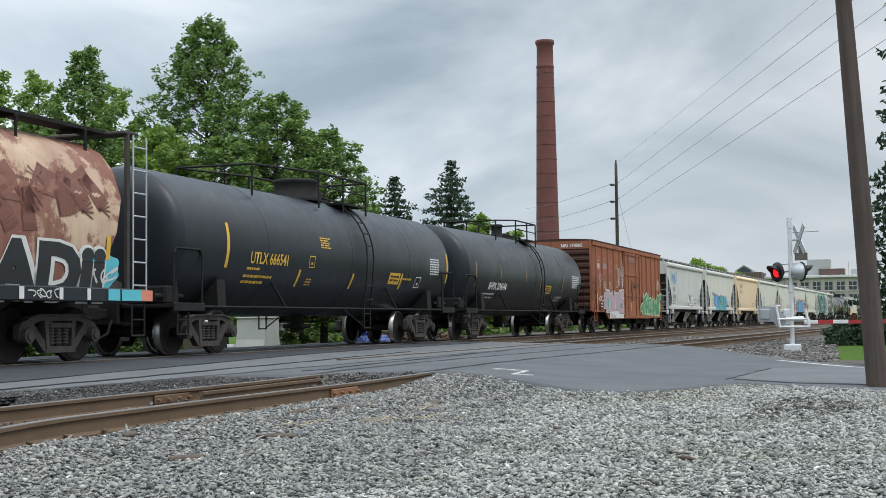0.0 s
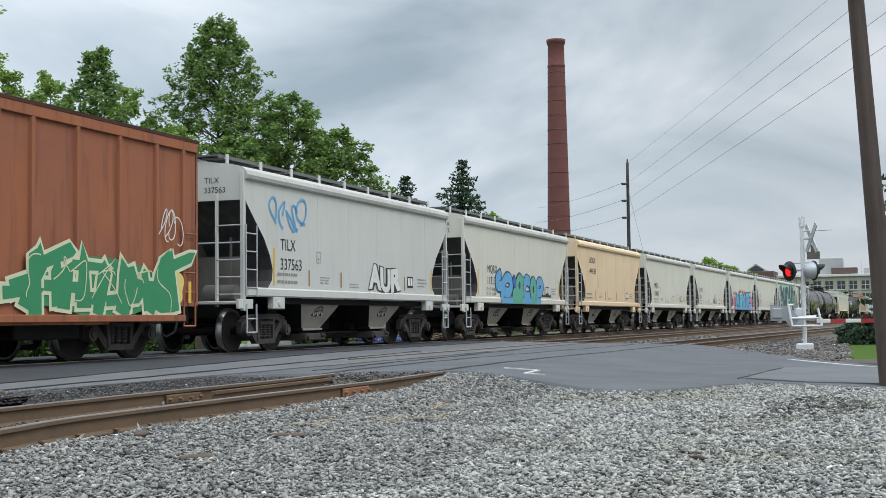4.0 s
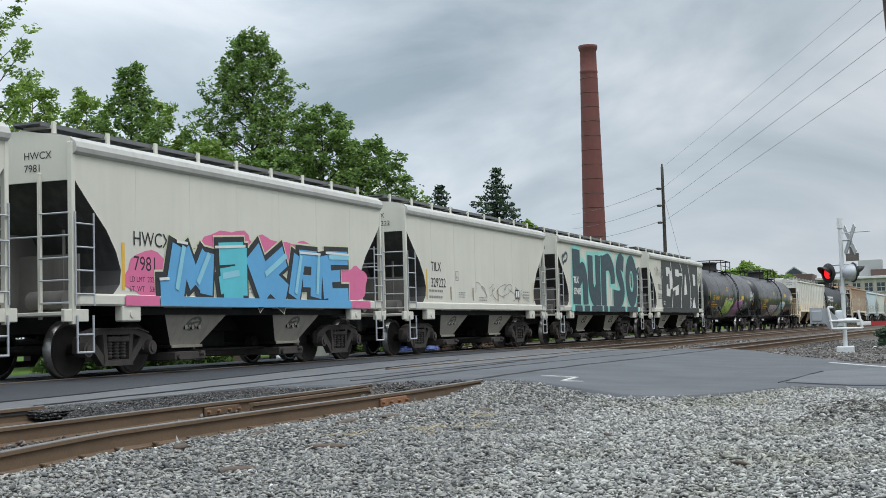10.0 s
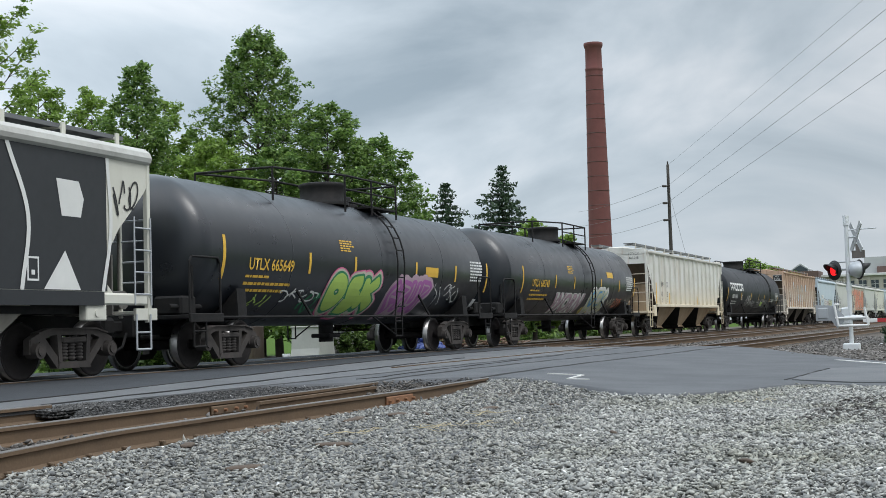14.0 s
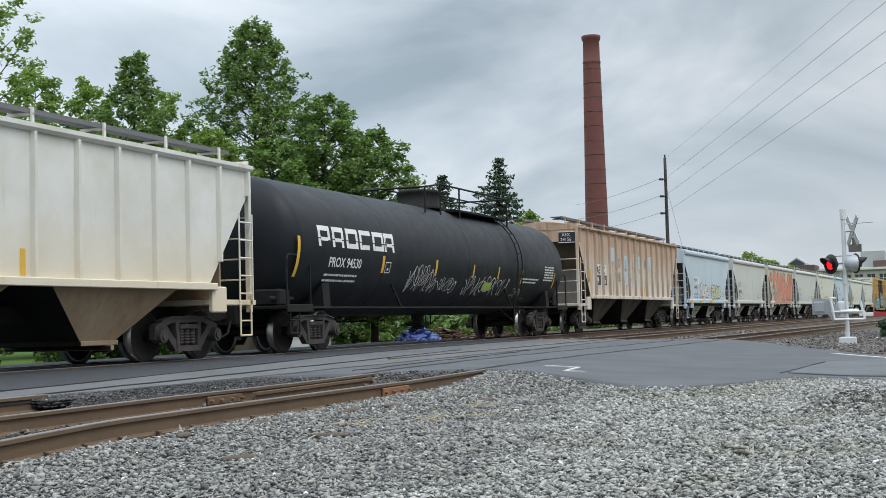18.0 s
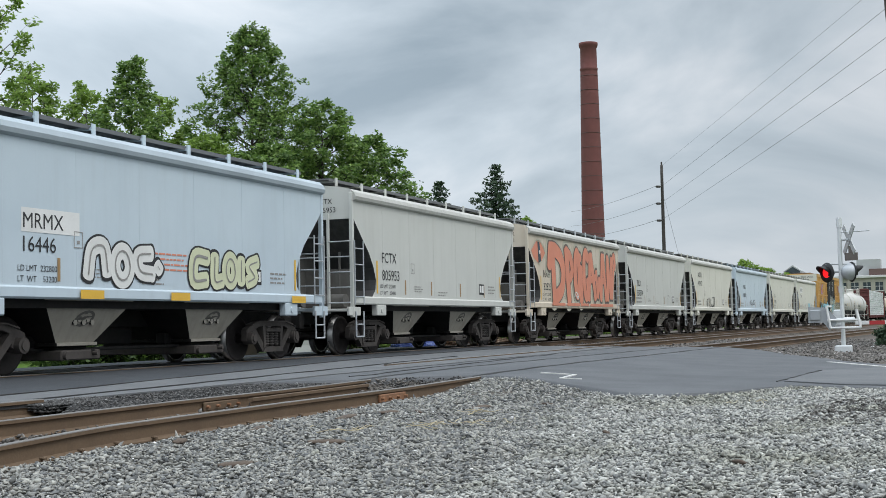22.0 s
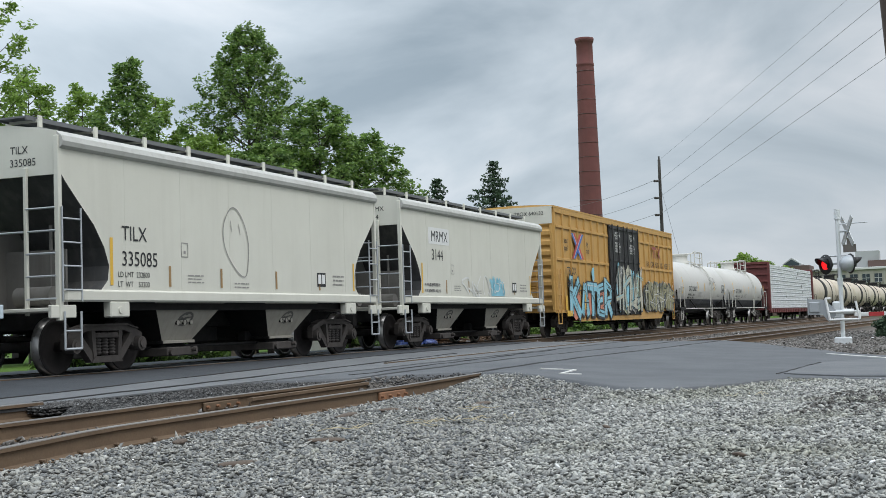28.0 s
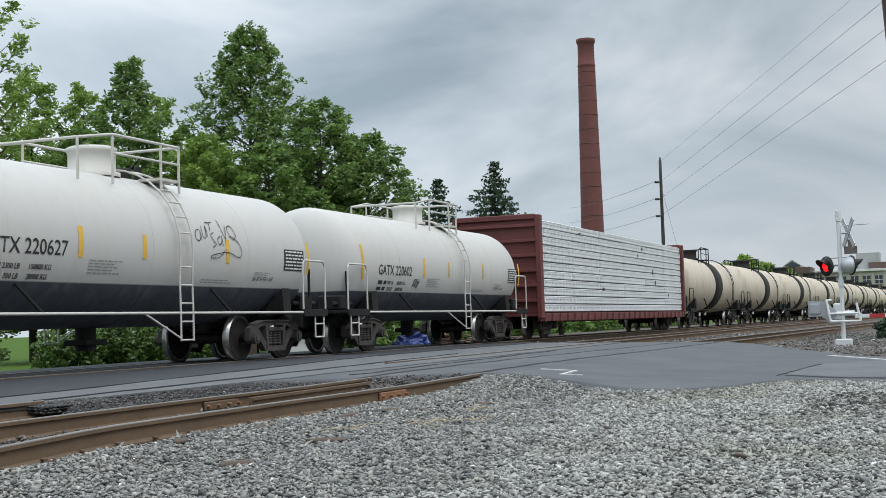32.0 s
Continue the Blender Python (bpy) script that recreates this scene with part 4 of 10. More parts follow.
def frame_mesh():
    """One cast side frame, outer side at -y: a bowed top member, two sloping tension members, columns, a spring seat and pedestal jaws."""
    g = G()
    y0, y1 = -1.09, -0.96
    g.prism([(-1.02, 0.55), (-1.0, 0.65), (-0.84, 0.71), (-0.55, 0.79), (0.55, 0.79), (0.84, 0.71), (1.0, 0.65), (1.02, 0.55), (0.80, 0.60), (0.52, 0.69), (-0.52, 0.69), (-0.80, 0.60)], "y", y0, y1)
    g.prism([(-0.86, 0.735), (-0.55, 0.805), (0.55, 0.805), (0.86, 0.735), (0.86, 0.71), (0.55, 0.78), (-0.55, 0.78), (-0.86, 0.71)], "y", y0 - 0.035, y1)
    for s in (-1, 1):
        g.prism([(s * 0.82, 0.60), (s * 0.68, 0.65), (s * 0.33, 0.30), (s * 0.40, 0.18)], "y", y0, y1)
        g.prism([(s * 0.42, 0.70), (s * 0.32, 0.70), (s * 0.29, 0.28), (s * 0.37, 0.24)], "y", y0 - 0.02, y1)
        g.prism([(s * 1.03, 0.40), (s * 1.03, 0.63), (s * 0.98, 0.63), (s * 0.98, 0.40)], "y", y0 + 0.01, y1)
        g.prism([(s * 0.80, 0.62), (s * 0.76, 0.62), (s * 0.72, 0.44), (s * 0.79, 0.40)], "y", y0 + 0.01, y1)
        g.box(s * 0.89 - 0.13, s * 0.89 + 0.13, y0 + 0.01, y1, 0.55, 0.63, 0.015)
        g.cyl((s * 0.89, y0 - 0.09, 0.457), (s * 0.89, y1, 0.457), 0.125, 14)
        g.cyl((s * 0.89, y0 - 0.115, 0.457), (s * 0.89, y0 - 0.09, 0.457), 0.075, 10)
    g.prism([(-0.41, 0.17), (-0.34, 0.275), (0.34, 0.275), (0.41, 0.17)], "y", y0 - 0.03, y1)
    return g


def spring_mesh():
    prof = [(0.285, 0.0), (0.29, 0.055)]
    for k in range(5):
        prof += [(0.305 + k * 0.052, 0.055), (0.318 + k * 0.052, 0.075), (0.338 + k * 0.052, 0.075), (0.350 + k * 0.052, 0.055)]
    return G().lathe(prof + [(0.565, 0.055), (0.565, 0.0)], "z", 10)


def truck(car, x):
    """A two-axle truck under the car."""
    t = part("truck", shared("bolster", lambda: G().box(-0.22, 0.22, -1.0, 1.0, 0.42, 0.66, 0.03).box(-0.35, 0.35, -0.3, 0.3, 0.62, 0.84, 0.03)), M_UNDER, car, "two-axle freight truck", (x, 0, 0))
    part("side_frame", shared("side_frame", frame_mesh), M_TRUCK, t, "dusty cast steel side frame")
    part("side_frame", shared("side_frame", frame_mesh), M_TRUCK, t, turn=(0, 0, 180))
    for q in (-0.19, 0.0, 0.19):
        part("spring", shared("spring", spring_mesh), M_TRUCK, t, at=(q, -1.04, 0))
    part("spring_seat", shared("spring_seat", lambda: G().box(-0.30, 0.30, -1.13, 1.13, 0.565, 0.66, 0.02)), M_TRUCK, t)
    for q in (-0.89, 0.89):
        w = part("wheelset", shared("wheelset", wheelset_mesh), None, t, "steel wheelset with a bright tread")
        w.matrix_parent_inverse = Matrix.Translation((q, 0, 0.457))
        WHEELS.append(w)
    return t


WHEELS, TRAIN = [], []


def coupler_mesh():
    g = G().box(-0.02, 0.50, -0.09, 0.09, 0.72, 0.92, 0.03).box(-0.10, 0.16, -0.15, 0.15, 0.66, 0.99, 0.06)
    g.tube([(0.35, -0.22, 0.70), (0.20, -0.24, 0.45), (0.02, -0.15, 0.35), (-0.06, -0.10, 0.42)], 0.028, 6)
    return g.box(0.42, 0.62, -0.32, 0.32, 0.62, 1.08, 0.02)


def car(name, label, g0, g1):
    """An empty car body between two couplings, given by their measures along the train."""
    c = thing(name, label, "freight car", "cars of the freight train")
    TRAIN.append((c, (g0 + g1) / 2))
    ln = g1 - g0
    for s in (-1, 1):
        part("coupler", shared("coupler", coupler_mesh), M_UNDER, c, at=(s * ln / 2, 0, 0), turn=(0, 0, 0 if s < 0 else 180))
    return c, ln


def ladder_mesh(w, z0, z1, n, r=0.016):
    g = G()
    for x in (0, w):
        g.cyl((x, 0, z0), (x, 0, z1), r, 6)
    for k in range(n):
        z = z0 + (z1 - z0) * (k + 0.5) / n
        g.cyl((0, 0, z), (w, 0, z), r * 0.9, 6)
    return g


def stirrup_mesh():
    return G().tube([(-0.2, 0, 1.0), (-0.2, 0, 0.42), (0.2, 0, 0.42), (0.2, 0, 1.0)], 0.02, 6).cyl((-0.2, 0, 0.70), (0.2, 0, 0.70), 0.016, 6)


FLAT = lambda y0: (lambda z: -y0)


def ROUND(r, zc):
    return lambda z: -math.sqrt(max(r * r - (z - zc) ** 2, 0.0))


SHIFT = {}


def stamp(c, name, me, surf, x, z, material, lift=0.008, label="", shear=0.0, wave=0.0, cut=False, sx=1.0, sz=1.0):
    """Lays a flat outline (in x and z) onto a car's side, lifted a little off it."""
    bm = bmesh.new()
    bm.from_mesh(me)
    if cut:
        zs = [v.co.z for v in bm.verts]
        for q in np.arange(min(zs) + 0.12, max(zs), 0.14):
            bmesh.ops.bisect_plane(bm, geom=bm.verts[:] + bm.edges[:] + bm.faces[:], plane_co=(0, 0, q), plane_no=(0, 0, 1))
    x -= SHIFT.get(c.name, 0.0)
    for v in bm.verts:
        px, pz = v.co.x * sx, v.co.z * sz
        px += shear * pz
        pz += wave * math.sin(px * 3.1 + 0.7)
        v.co = (x + px, surf(z + pz) - lift + v.co.y, z + pz)
    me2 = bpy.data.meshes.new(name)
    bm.to_mesh(me2)
    bm.free()
    me2.materials.clear()
    me2.materials.append(None)
    return part(name, me2, material, c, label)


def text(c, s, surf, x, z, size, material, bold=0.0, squeeze=1.0, lift=0.008, center=False, **kw):
    me, w = letters(s, size, bold, squeeze)
    return stamp(c, "lettering", me, surf, x - (w / 2 if center else 0), z, material, lift, cut=size > 0.5, **kw)


def quads(rects):
    g = G()
    for x0, x1, z0, z1 in rects:
        g.add([(x0, 0, z0), (x1, 0, z0), (x1, 0, z1), (x0, 0, z1)], [(0, 1, 2, 3)])
    return g


def bars(c, surf, rects, material, name="lettering", lift=0.007, cut=False, label=""):
    cut = cut or name == "placard"
    if name != "lettering" and len(rects) > 1:
        for q in rects:
            bars(c, surf, [q], material, name, lift, cut, label)
        return None
    me = bpy.data.meshes.new("bars")
    g = quads(rects)
    me.from_pydata(g.v, [], g.f)
    ob = stamp(c, name, me, surf, 0, 0, material, lift, label, cut=cut)
    if len(rects) > 1:
        ob["kind"] = "stuff"
    return ob


def lines(x, z, w, n, h=0.045, gap=0.085, seed=1, ragged=0.3):
    """Rows of small writing as plain bars."""
    rnd = random.Random(seed)
    out = []
    for k in range(n):
        p, e = x, x + w * (1 - ragged * rnd.random())
        while p < e - 0.02:
            q = min(p + rnd.uniform(0.06, 0.2), e)
            out.append((p, q, z - k * gap, z - k * gap + h))
            p = q + 0.03
    return out


# ---- covered hoppers ----
def hopper(g0, g1, paint, label, mark="", number="", roof=None, small=True, stripe=None, panels=True, seed=0, end_text=True, mark_at=(1.55, 2.17, 1.75), mark_size=0.35):
    c, ln = car("covered_hopper", label, g0, g1)
    roof = roof or (M_ROOFBLUE if paint is M_BLUE else M_TAN if paint is M_TAN else M_ROOF)
    hb, eave = ln / 2 - 0.76, 3.56
    rnd = random.Random(seed)

    def side():
        cut = [(0.0, 3.16), (0.10, 3.04), (0.42, 2.74), (0.82, 2.38), (1.08, 2.03), (1.20, 1.74), (1.16, 1.50), (0.98, 1.34)]
        out = [(-hb + a, z) for a, z in cut] + [(hb - a, z) for a, z in cut[::-1]] + [(hb, eave), (-hb, eave)]
        me_ = G().prism(out, "y", -1.53, 1.53).mesh("hop_body")
        # Undercut end faces get a dark colour that holds their shade and grime.
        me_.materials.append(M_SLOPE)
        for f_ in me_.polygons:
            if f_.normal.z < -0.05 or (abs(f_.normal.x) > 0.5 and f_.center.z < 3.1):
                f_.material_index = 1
        return me_
    key = "%.2f" % ln
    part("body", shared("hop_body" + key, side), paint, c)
    for k in range(1, 7):
        part("weld_seam", shared("hop_seam", lambda: G().box(-0.006, 0.006, -1.5325, -1.526, 1.38, 3.51)), paint, c, at=(-hb + 2 * hb * k / 7, 0, 0))
    part("roof", shared("hop_roof" + key, lambda: G().prism([(-1.545, 3.52), (-1.60, 3.56), (-1.62, 3.63), (-1.585, 3.72), (-1.48, 3.80), (-1.2, 3.87), (-0.6, 3.92), (0, 3.93), (0.6, 3.92), (1.2, 3.87), (1.48, 3.80), (1.585, 3.72), (1.62, 3.63), (1.60, 3.56), (1.545, 3.52)], "x", -hb - 0.03, hb + 0.03)), roof, c)
    part("hatch", shared("hop_hatch" + key, lambda: G().box(-hb + 0.5, hb - 0.5, -0.32, 0.32, 3.86, 3.99, 0.04)), roof, c)
    for s in (-1, 1):
        part("side_sill", shared("hop_sill" + key, lambda: G().box(-hb + 0.06, hb - 0.06, -0.05, 0.05, 1.15, 1.345, 0.03)), paint, c, at=(0, s * 1.515, 0))
        part("running_board", shared("hop_board" + key, lambda: G().box(-hb - 0.1, hb + 0.1, -0.25, 0.25, 4.035, 4.065).box(-hb - 0.1, hb + 0.1, -0.27, -0.25, 4.0, 4.07).box(-hb - 0.1, hb + 0.1, 0.25, 0.27, 4.0, 4.07)), M_GRATE, c, "dark grating walkway", (0, s * 0.72, 0))
    nb = 9
    for k in range(nb):
        x = -hb + 0.15 + (2 * hb - 0.3) * k / (nb - 1)
        part("board_bracket", shared("hop_bracket", lambda: G().box(-0.045, 0.045, -1.06, -1.03, 3.74, 4.09).box(-0.03, 0.03, -1.05, -0.40, 3.99, 4.03)), paint if paint in (M_WHITE, M_GREY, M_BLUE) else M_GALV, c, at=(x, 0, 0))
        part("board_bracket", shared("hop_bracket", None), paint if paint in (M_WHITE, M_GREY, M_BLUE) else M_GALV, c, at=(x, 0, 0), turn=(0, 0, 180))
    for s in (-1, 1):
        x = s * 1.92
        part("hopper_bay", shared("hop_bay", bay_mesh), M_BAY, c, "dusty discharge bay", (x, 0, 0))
        part("emblem", shared("bay_emblem", bay_emblem), M_ENDGREY if seed % 3 else M_INK, c, "small dark stencilled emblem", (x, 0, 0))
        ends = [("end_sheet", "hop_end", lambda: G().box(-0.02, 0.02, -1.5, 1.5, 3.12, 3.80).prism([(-1.5, 3.8), (1.5, 3.8), (0.6, 3.95), (-0.6, 3.95)], "x", -0.02, 0.02), paint, (s * (hb + 0.02), 0, 0)),
                ("end_plate", "hop_plate", lambda: G().box(-0.02, 0.02, -1.2, 1.2, 1.0, 2.0, 0.0).box(-0.9, 0.9, -0.02, 0.02, 1.0, 2.35), M_ENDGREY, (s * (hb - 0.55), 0, 0)),
                ("end_platform", "hop_platform", lambda: G().box(-0.30, 0.30, -1.5, 1.5, 1.00, 1.06, 0.01).box(-0.30, 0.30, -1.53, -1.46, 0.90, 1.1, 0.01).box(-0.30, 0.30, 1.46, 1.53, 0.90, 1.1, 0.01), paint, (s * (hb - 0.05), 0, 0))]
        for nm_, ky, fn, mt, at in ends:
            part(nm_, shared(ky, fn), mt, c, at=at)
        for q in (-1, 1):
            part("corner_post", shared("hop_post", lambda: G().box(-0.045, 0.045, -0.045, 0.045, 0.86, 3.72, 0.01)), paint, c, at=(s * (hb + 0.02), q * 1.50, 0))
            part("ladder", shared("hop_ladder", lambda: ladder_mesh(0.46, 1.15, 2.62, 4)), M_GALV, c, at=(s * (hb - 0.21) - 0.23, q * 1.57, 0))
            part("stirrup", shared("hop_stirrup", stirrup_mesh), M_GALV, c, at=(s * (hb - 0.21), q * 1.57, 0))
            part("bolster_end", shared("hop_bolster", lambda: G().box(-0.26, 0.26, -0.08, 0.08, 0.90, 1.16, 0.02).cyl((-0.0, -0.1, 1.02), (0.0, 0.1, 1.02), 0.06, 10)), paint, c, at=(s * (hb - 1.45), q * 1.48, 0))
        part("end_rail", shared("hop_bar", lambda: G().cyl((0, -1.48, 0), (0, 1.48, 0), 0.016, 6)), M_GALV, c, at=(s * (hb + 0.06), 0, 2.25))
        part("grab_post", shared("hop_grab", lambda: G().box(-0.03, 0.03, -0.03, 0.03, 0.95, 3.25, 0.008)), paint, c, at=(s * (hb + 0.06), -0.92, 0))
        for z in (1.2, 1.55, 1.9, 2.6):
            part("rung", shared("hop_rung", lambda: G().cyl((0, -1.48, 0), (0, -0.92, 0), 0.016, 6)), M_GALV, c, at=(s * (hb + 0.08), 0, z))
        part("brake_pipe", shared("hop_pipe", lambda: G().cyl((0, -0.5, 1.25), (0, -1.2, 1.25), 0.16, 12).cyl((0.3, -0.9, 1.1), (0.3, -0.9, 2.4), 0.03, 6)), M_ENDGREY, c, at=(s * (hb - 0.25), 0, 0))
        truck(c, -(ln / 2 - 2.45) if s < 0 else ln / 2 - 2.2)
    part("center_sill", shared("hop_center" + key, lambda: G().box(-ln / 2 + 0.5, ln / 2 - 0.5, -0.3, 0.3, 0.72, 1.02, 0.02)), M_UNDER, c)
    part("underframe", shared("hop_under" + key, lambda: G().box(-hb + 1.6, hb - 1.6, -1.35, 1.35, 1.02, 1.3)), M_UNDER, c)
    part("air_reservoir", shared("hop_reservoir", lambda: G().cyl((-0.62, 0.35, 0.72), (0.62, 0.35, 0.72), 0.22, 14).box(-0.75, 0.75, -0.25, 0.25, 0.42, 0.72, 0.02)), M_UNDER, c)
    part("brake_rod", shared("hop_rod" + key, lambda: G().tube([(-hb + 2.4, -0.55, 0.52), (-2.5, -0.75, 0.36), (2.5, -0.75, 0.36), (hb - 2.4, -0.55, 0.52)], 0.03, 6).box(-hb + 2.7, -1.2, -0.65, -0.45, 0.40, 0.60, 0.02).box(1.2, hb - 2.7, -0.65, -0.45, 0.40, 0.60, 0.02)), M_UNDER, c)
    for x_ in (-1.92, 1.92):
        part("outlet_gate", shared("hop_gate", lambda: G().box(-0.50, 0.50, -1.16, 1.16, 0.20, 0.36, 0.02).cyl((-0.42, -1.22, 0.27), (-0.42, 1.22, 0.27), 0.06, 8).cyl((0.3, -1.26, 0.30), (0.3, 1.26, 0.30), 0.035, 8)), M_TRUCK, c, "dusty steel outlet gate", (x_, 0, 0))
    f = FLAT(1.53)
    if panels:
        bars(c, f, [(-hb + 1.22, -hb + 1.30, 1.42, 2.20)], stripe or M_YINK, "reflector", cut=False, label="yellow reflective stripe")
        bars(c, f, [(x, x + 0.07, 1.42, 1.78) for x in (-hb + 2.9, -hb + 4.6, -hb + 6.7, -hb + 8.6)], M_YINK if number == "113042" else M_BRINK, "reflector", label="faded yellow reflective stripes")
        bars(c, f, [(hb - 1.28, hb - 1.21, 1.42, 2.05)], stripe or M_YINK, "reflector")
        bars(c, f, lines(-hb + 3.5, 1.62, 0.6, 3, 0.02, 0.06, seed) + lines(-hb + 5.1, 1.50, 0.7, 2, 0.025, 0.07, seed + 1) + lines(hb - 2.3, 1.72, 0.7, 3, 0.035, 0.09, seed + 2) + ([] if number in LOADS else lines(-hb + 1.4, 1.62, 0.95, 2, 0.06, 0.16, seed + 3, 0.05)), M_GINK)
        bars(c, f, [(hb - 3.05, hb - 2.65, 1.50, 1.80)], M_INK, "data_plate", label="small black data plate")
        bars(c, f, [(hb - 3.01, hb - 2.87, 1.56, 1.76), (hb - 2.83, hb - 2.69, 1.56, 1.76)], M_WINK, "data_plate", 0.011)
    if mark:
        text(c, mark, f, -hb + mark_at[0], mark_at[1], mark_size, M_INK, 0.0)
        text(c, number, f, -hb + mark_at[0], mark_at[2], mark_size, M_INK, 0.0)
        bars(c, f, frame_rects(-hb + 3.3, 1.95, 0.22, 0.26), M_GINK)
        for k, (s_, zz) in enumerate(zip(("LD LMT  ", "LT  WT    "), (1.56, 1.40)) if number in LOADS else ()):
            text(c, s_ + LOADS[number][k], f, -hb + mark_at[0] - 0.12, zz, 0.13, M_INK, 0.0)
        if end_text:
            me_, w = letters(mark, 0.17, 0, 1)
            for k, (s_, zz) in enumerate(((mark, 3.48), (number, 3.28))):
                me_, w = letters(s_, 0.17, 0, 1)
                part("lettering", me_, M_INK, c, at=(-hb - 0.046, -0.62, zz), turn=(0, 0, -90))
    return c, hb, f


def frame_rects(x, z, w, h, t=0.014):
    return [(x, x + w, z, z + t), (x, x + w, z + h - t, z + h), (x, x + t, z + t, z + h - t), (x + w - t, x + w, z + t, z + h - t), (x + w * 0.35, x + w * 0.65, z + h * 0.25, z + h * 0.45)]


LOADS = {"113132": ("232900", "53100"), "16446": ("232800", "53200"), "335085": ("232800", "53200"), "805953": ("232600", "53400"), "328231": ("232300", "53700"), "7981": ("232400", "53600"), "113042": ("232900", "53100")}


def bay_mesh():
    g = G()
    t, b = 1.16, 0.46
    v = [(-t, -1.36, 1.16), (t, -1.36, 1.16), (t, 1.36, 1.16), (-t, 1.36, 1.16), (-b, -1.02, 0.46), (b, -1.02, 0.46), (b, 1.02, 0.46), (-b, 1.02, 0.46)]
    g.add(v, [(0, 1, 5, 4), (1, 2, 6, 5), (2, 3, 7, 6), (3, 0, 4, 7), (0, 3, 2, 1), (4, 5, 6, 7)])
    g.box(-b - 0.06, b + 0.06, -1.08, 1.08, 0.42, 0.48, 0.01).box(-0.42, 0.42, -0.95, 0.95, 0.26, 0.42, 0.02)
    g.cyl((-0.3, -1.12, 0.33), (-0.3, 1.12, 0.33), 0.04, 8).cyl((0.3, -1.16, 0.33), (0.3, 1.16, 0.33), 0.05, 8)
    for k in range(5):
        g.cyl((-0.22 + 0.11 * k, -1.21, 0.80 + 0.05 * (k % 2)), (-0.22 + 0.11 * k, -1.15, 0.80 + 0.05 * (k % 2)), 0.05, 8)
    me_ = g.mesh("hop_bay")
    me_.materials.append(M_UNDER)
    # End faces are blackened to paint in their shade; the gates are black anyway.
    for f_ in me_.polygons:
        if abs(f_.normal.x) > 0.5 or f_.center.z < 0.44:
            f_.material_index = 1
    return me_


def bay_emblem():
    """A slanted oval of dark stencil strokes on the sloping near face of a bay."""
    g = G()
    tilt = (1.36 - 1.02) / 0.70
    rnd = random.Random(12)

    def on(x, z):
        return (x, -1.02 - tilt * (z - 0.46) - 0.006, z)
    for k in range(16):
        a0, a1 = 2 * math.pi * k / 16, 2 * math.pi * (k + 1) / 16
        g.add([on(r * 0.24 * math.cos(a) + 0.05 * math.sin(a), 0.86 + r * 0.13 * math.sin(a)) for a in (a0, a1) for r in ((1.0, 0.72) if a == a0 else (0.72, 1.0))], [(0, 1, 2, 3)])
    for k in range(22):
        x, z = rnd.uniform(-0.19, 0.12), 0.86 + rnd.uniform(-0.09, 0.07)
        w, h = rnd.uniform(0.04, 0.12), rnd.uniform(0.015, 0.045)
        g.add([on(x, z), on(x + w, z + 0.01), on(x + w + 0.02, z + h), on(x + 0.02, z + h)], [(0, 1, 2, 3)])
    return g


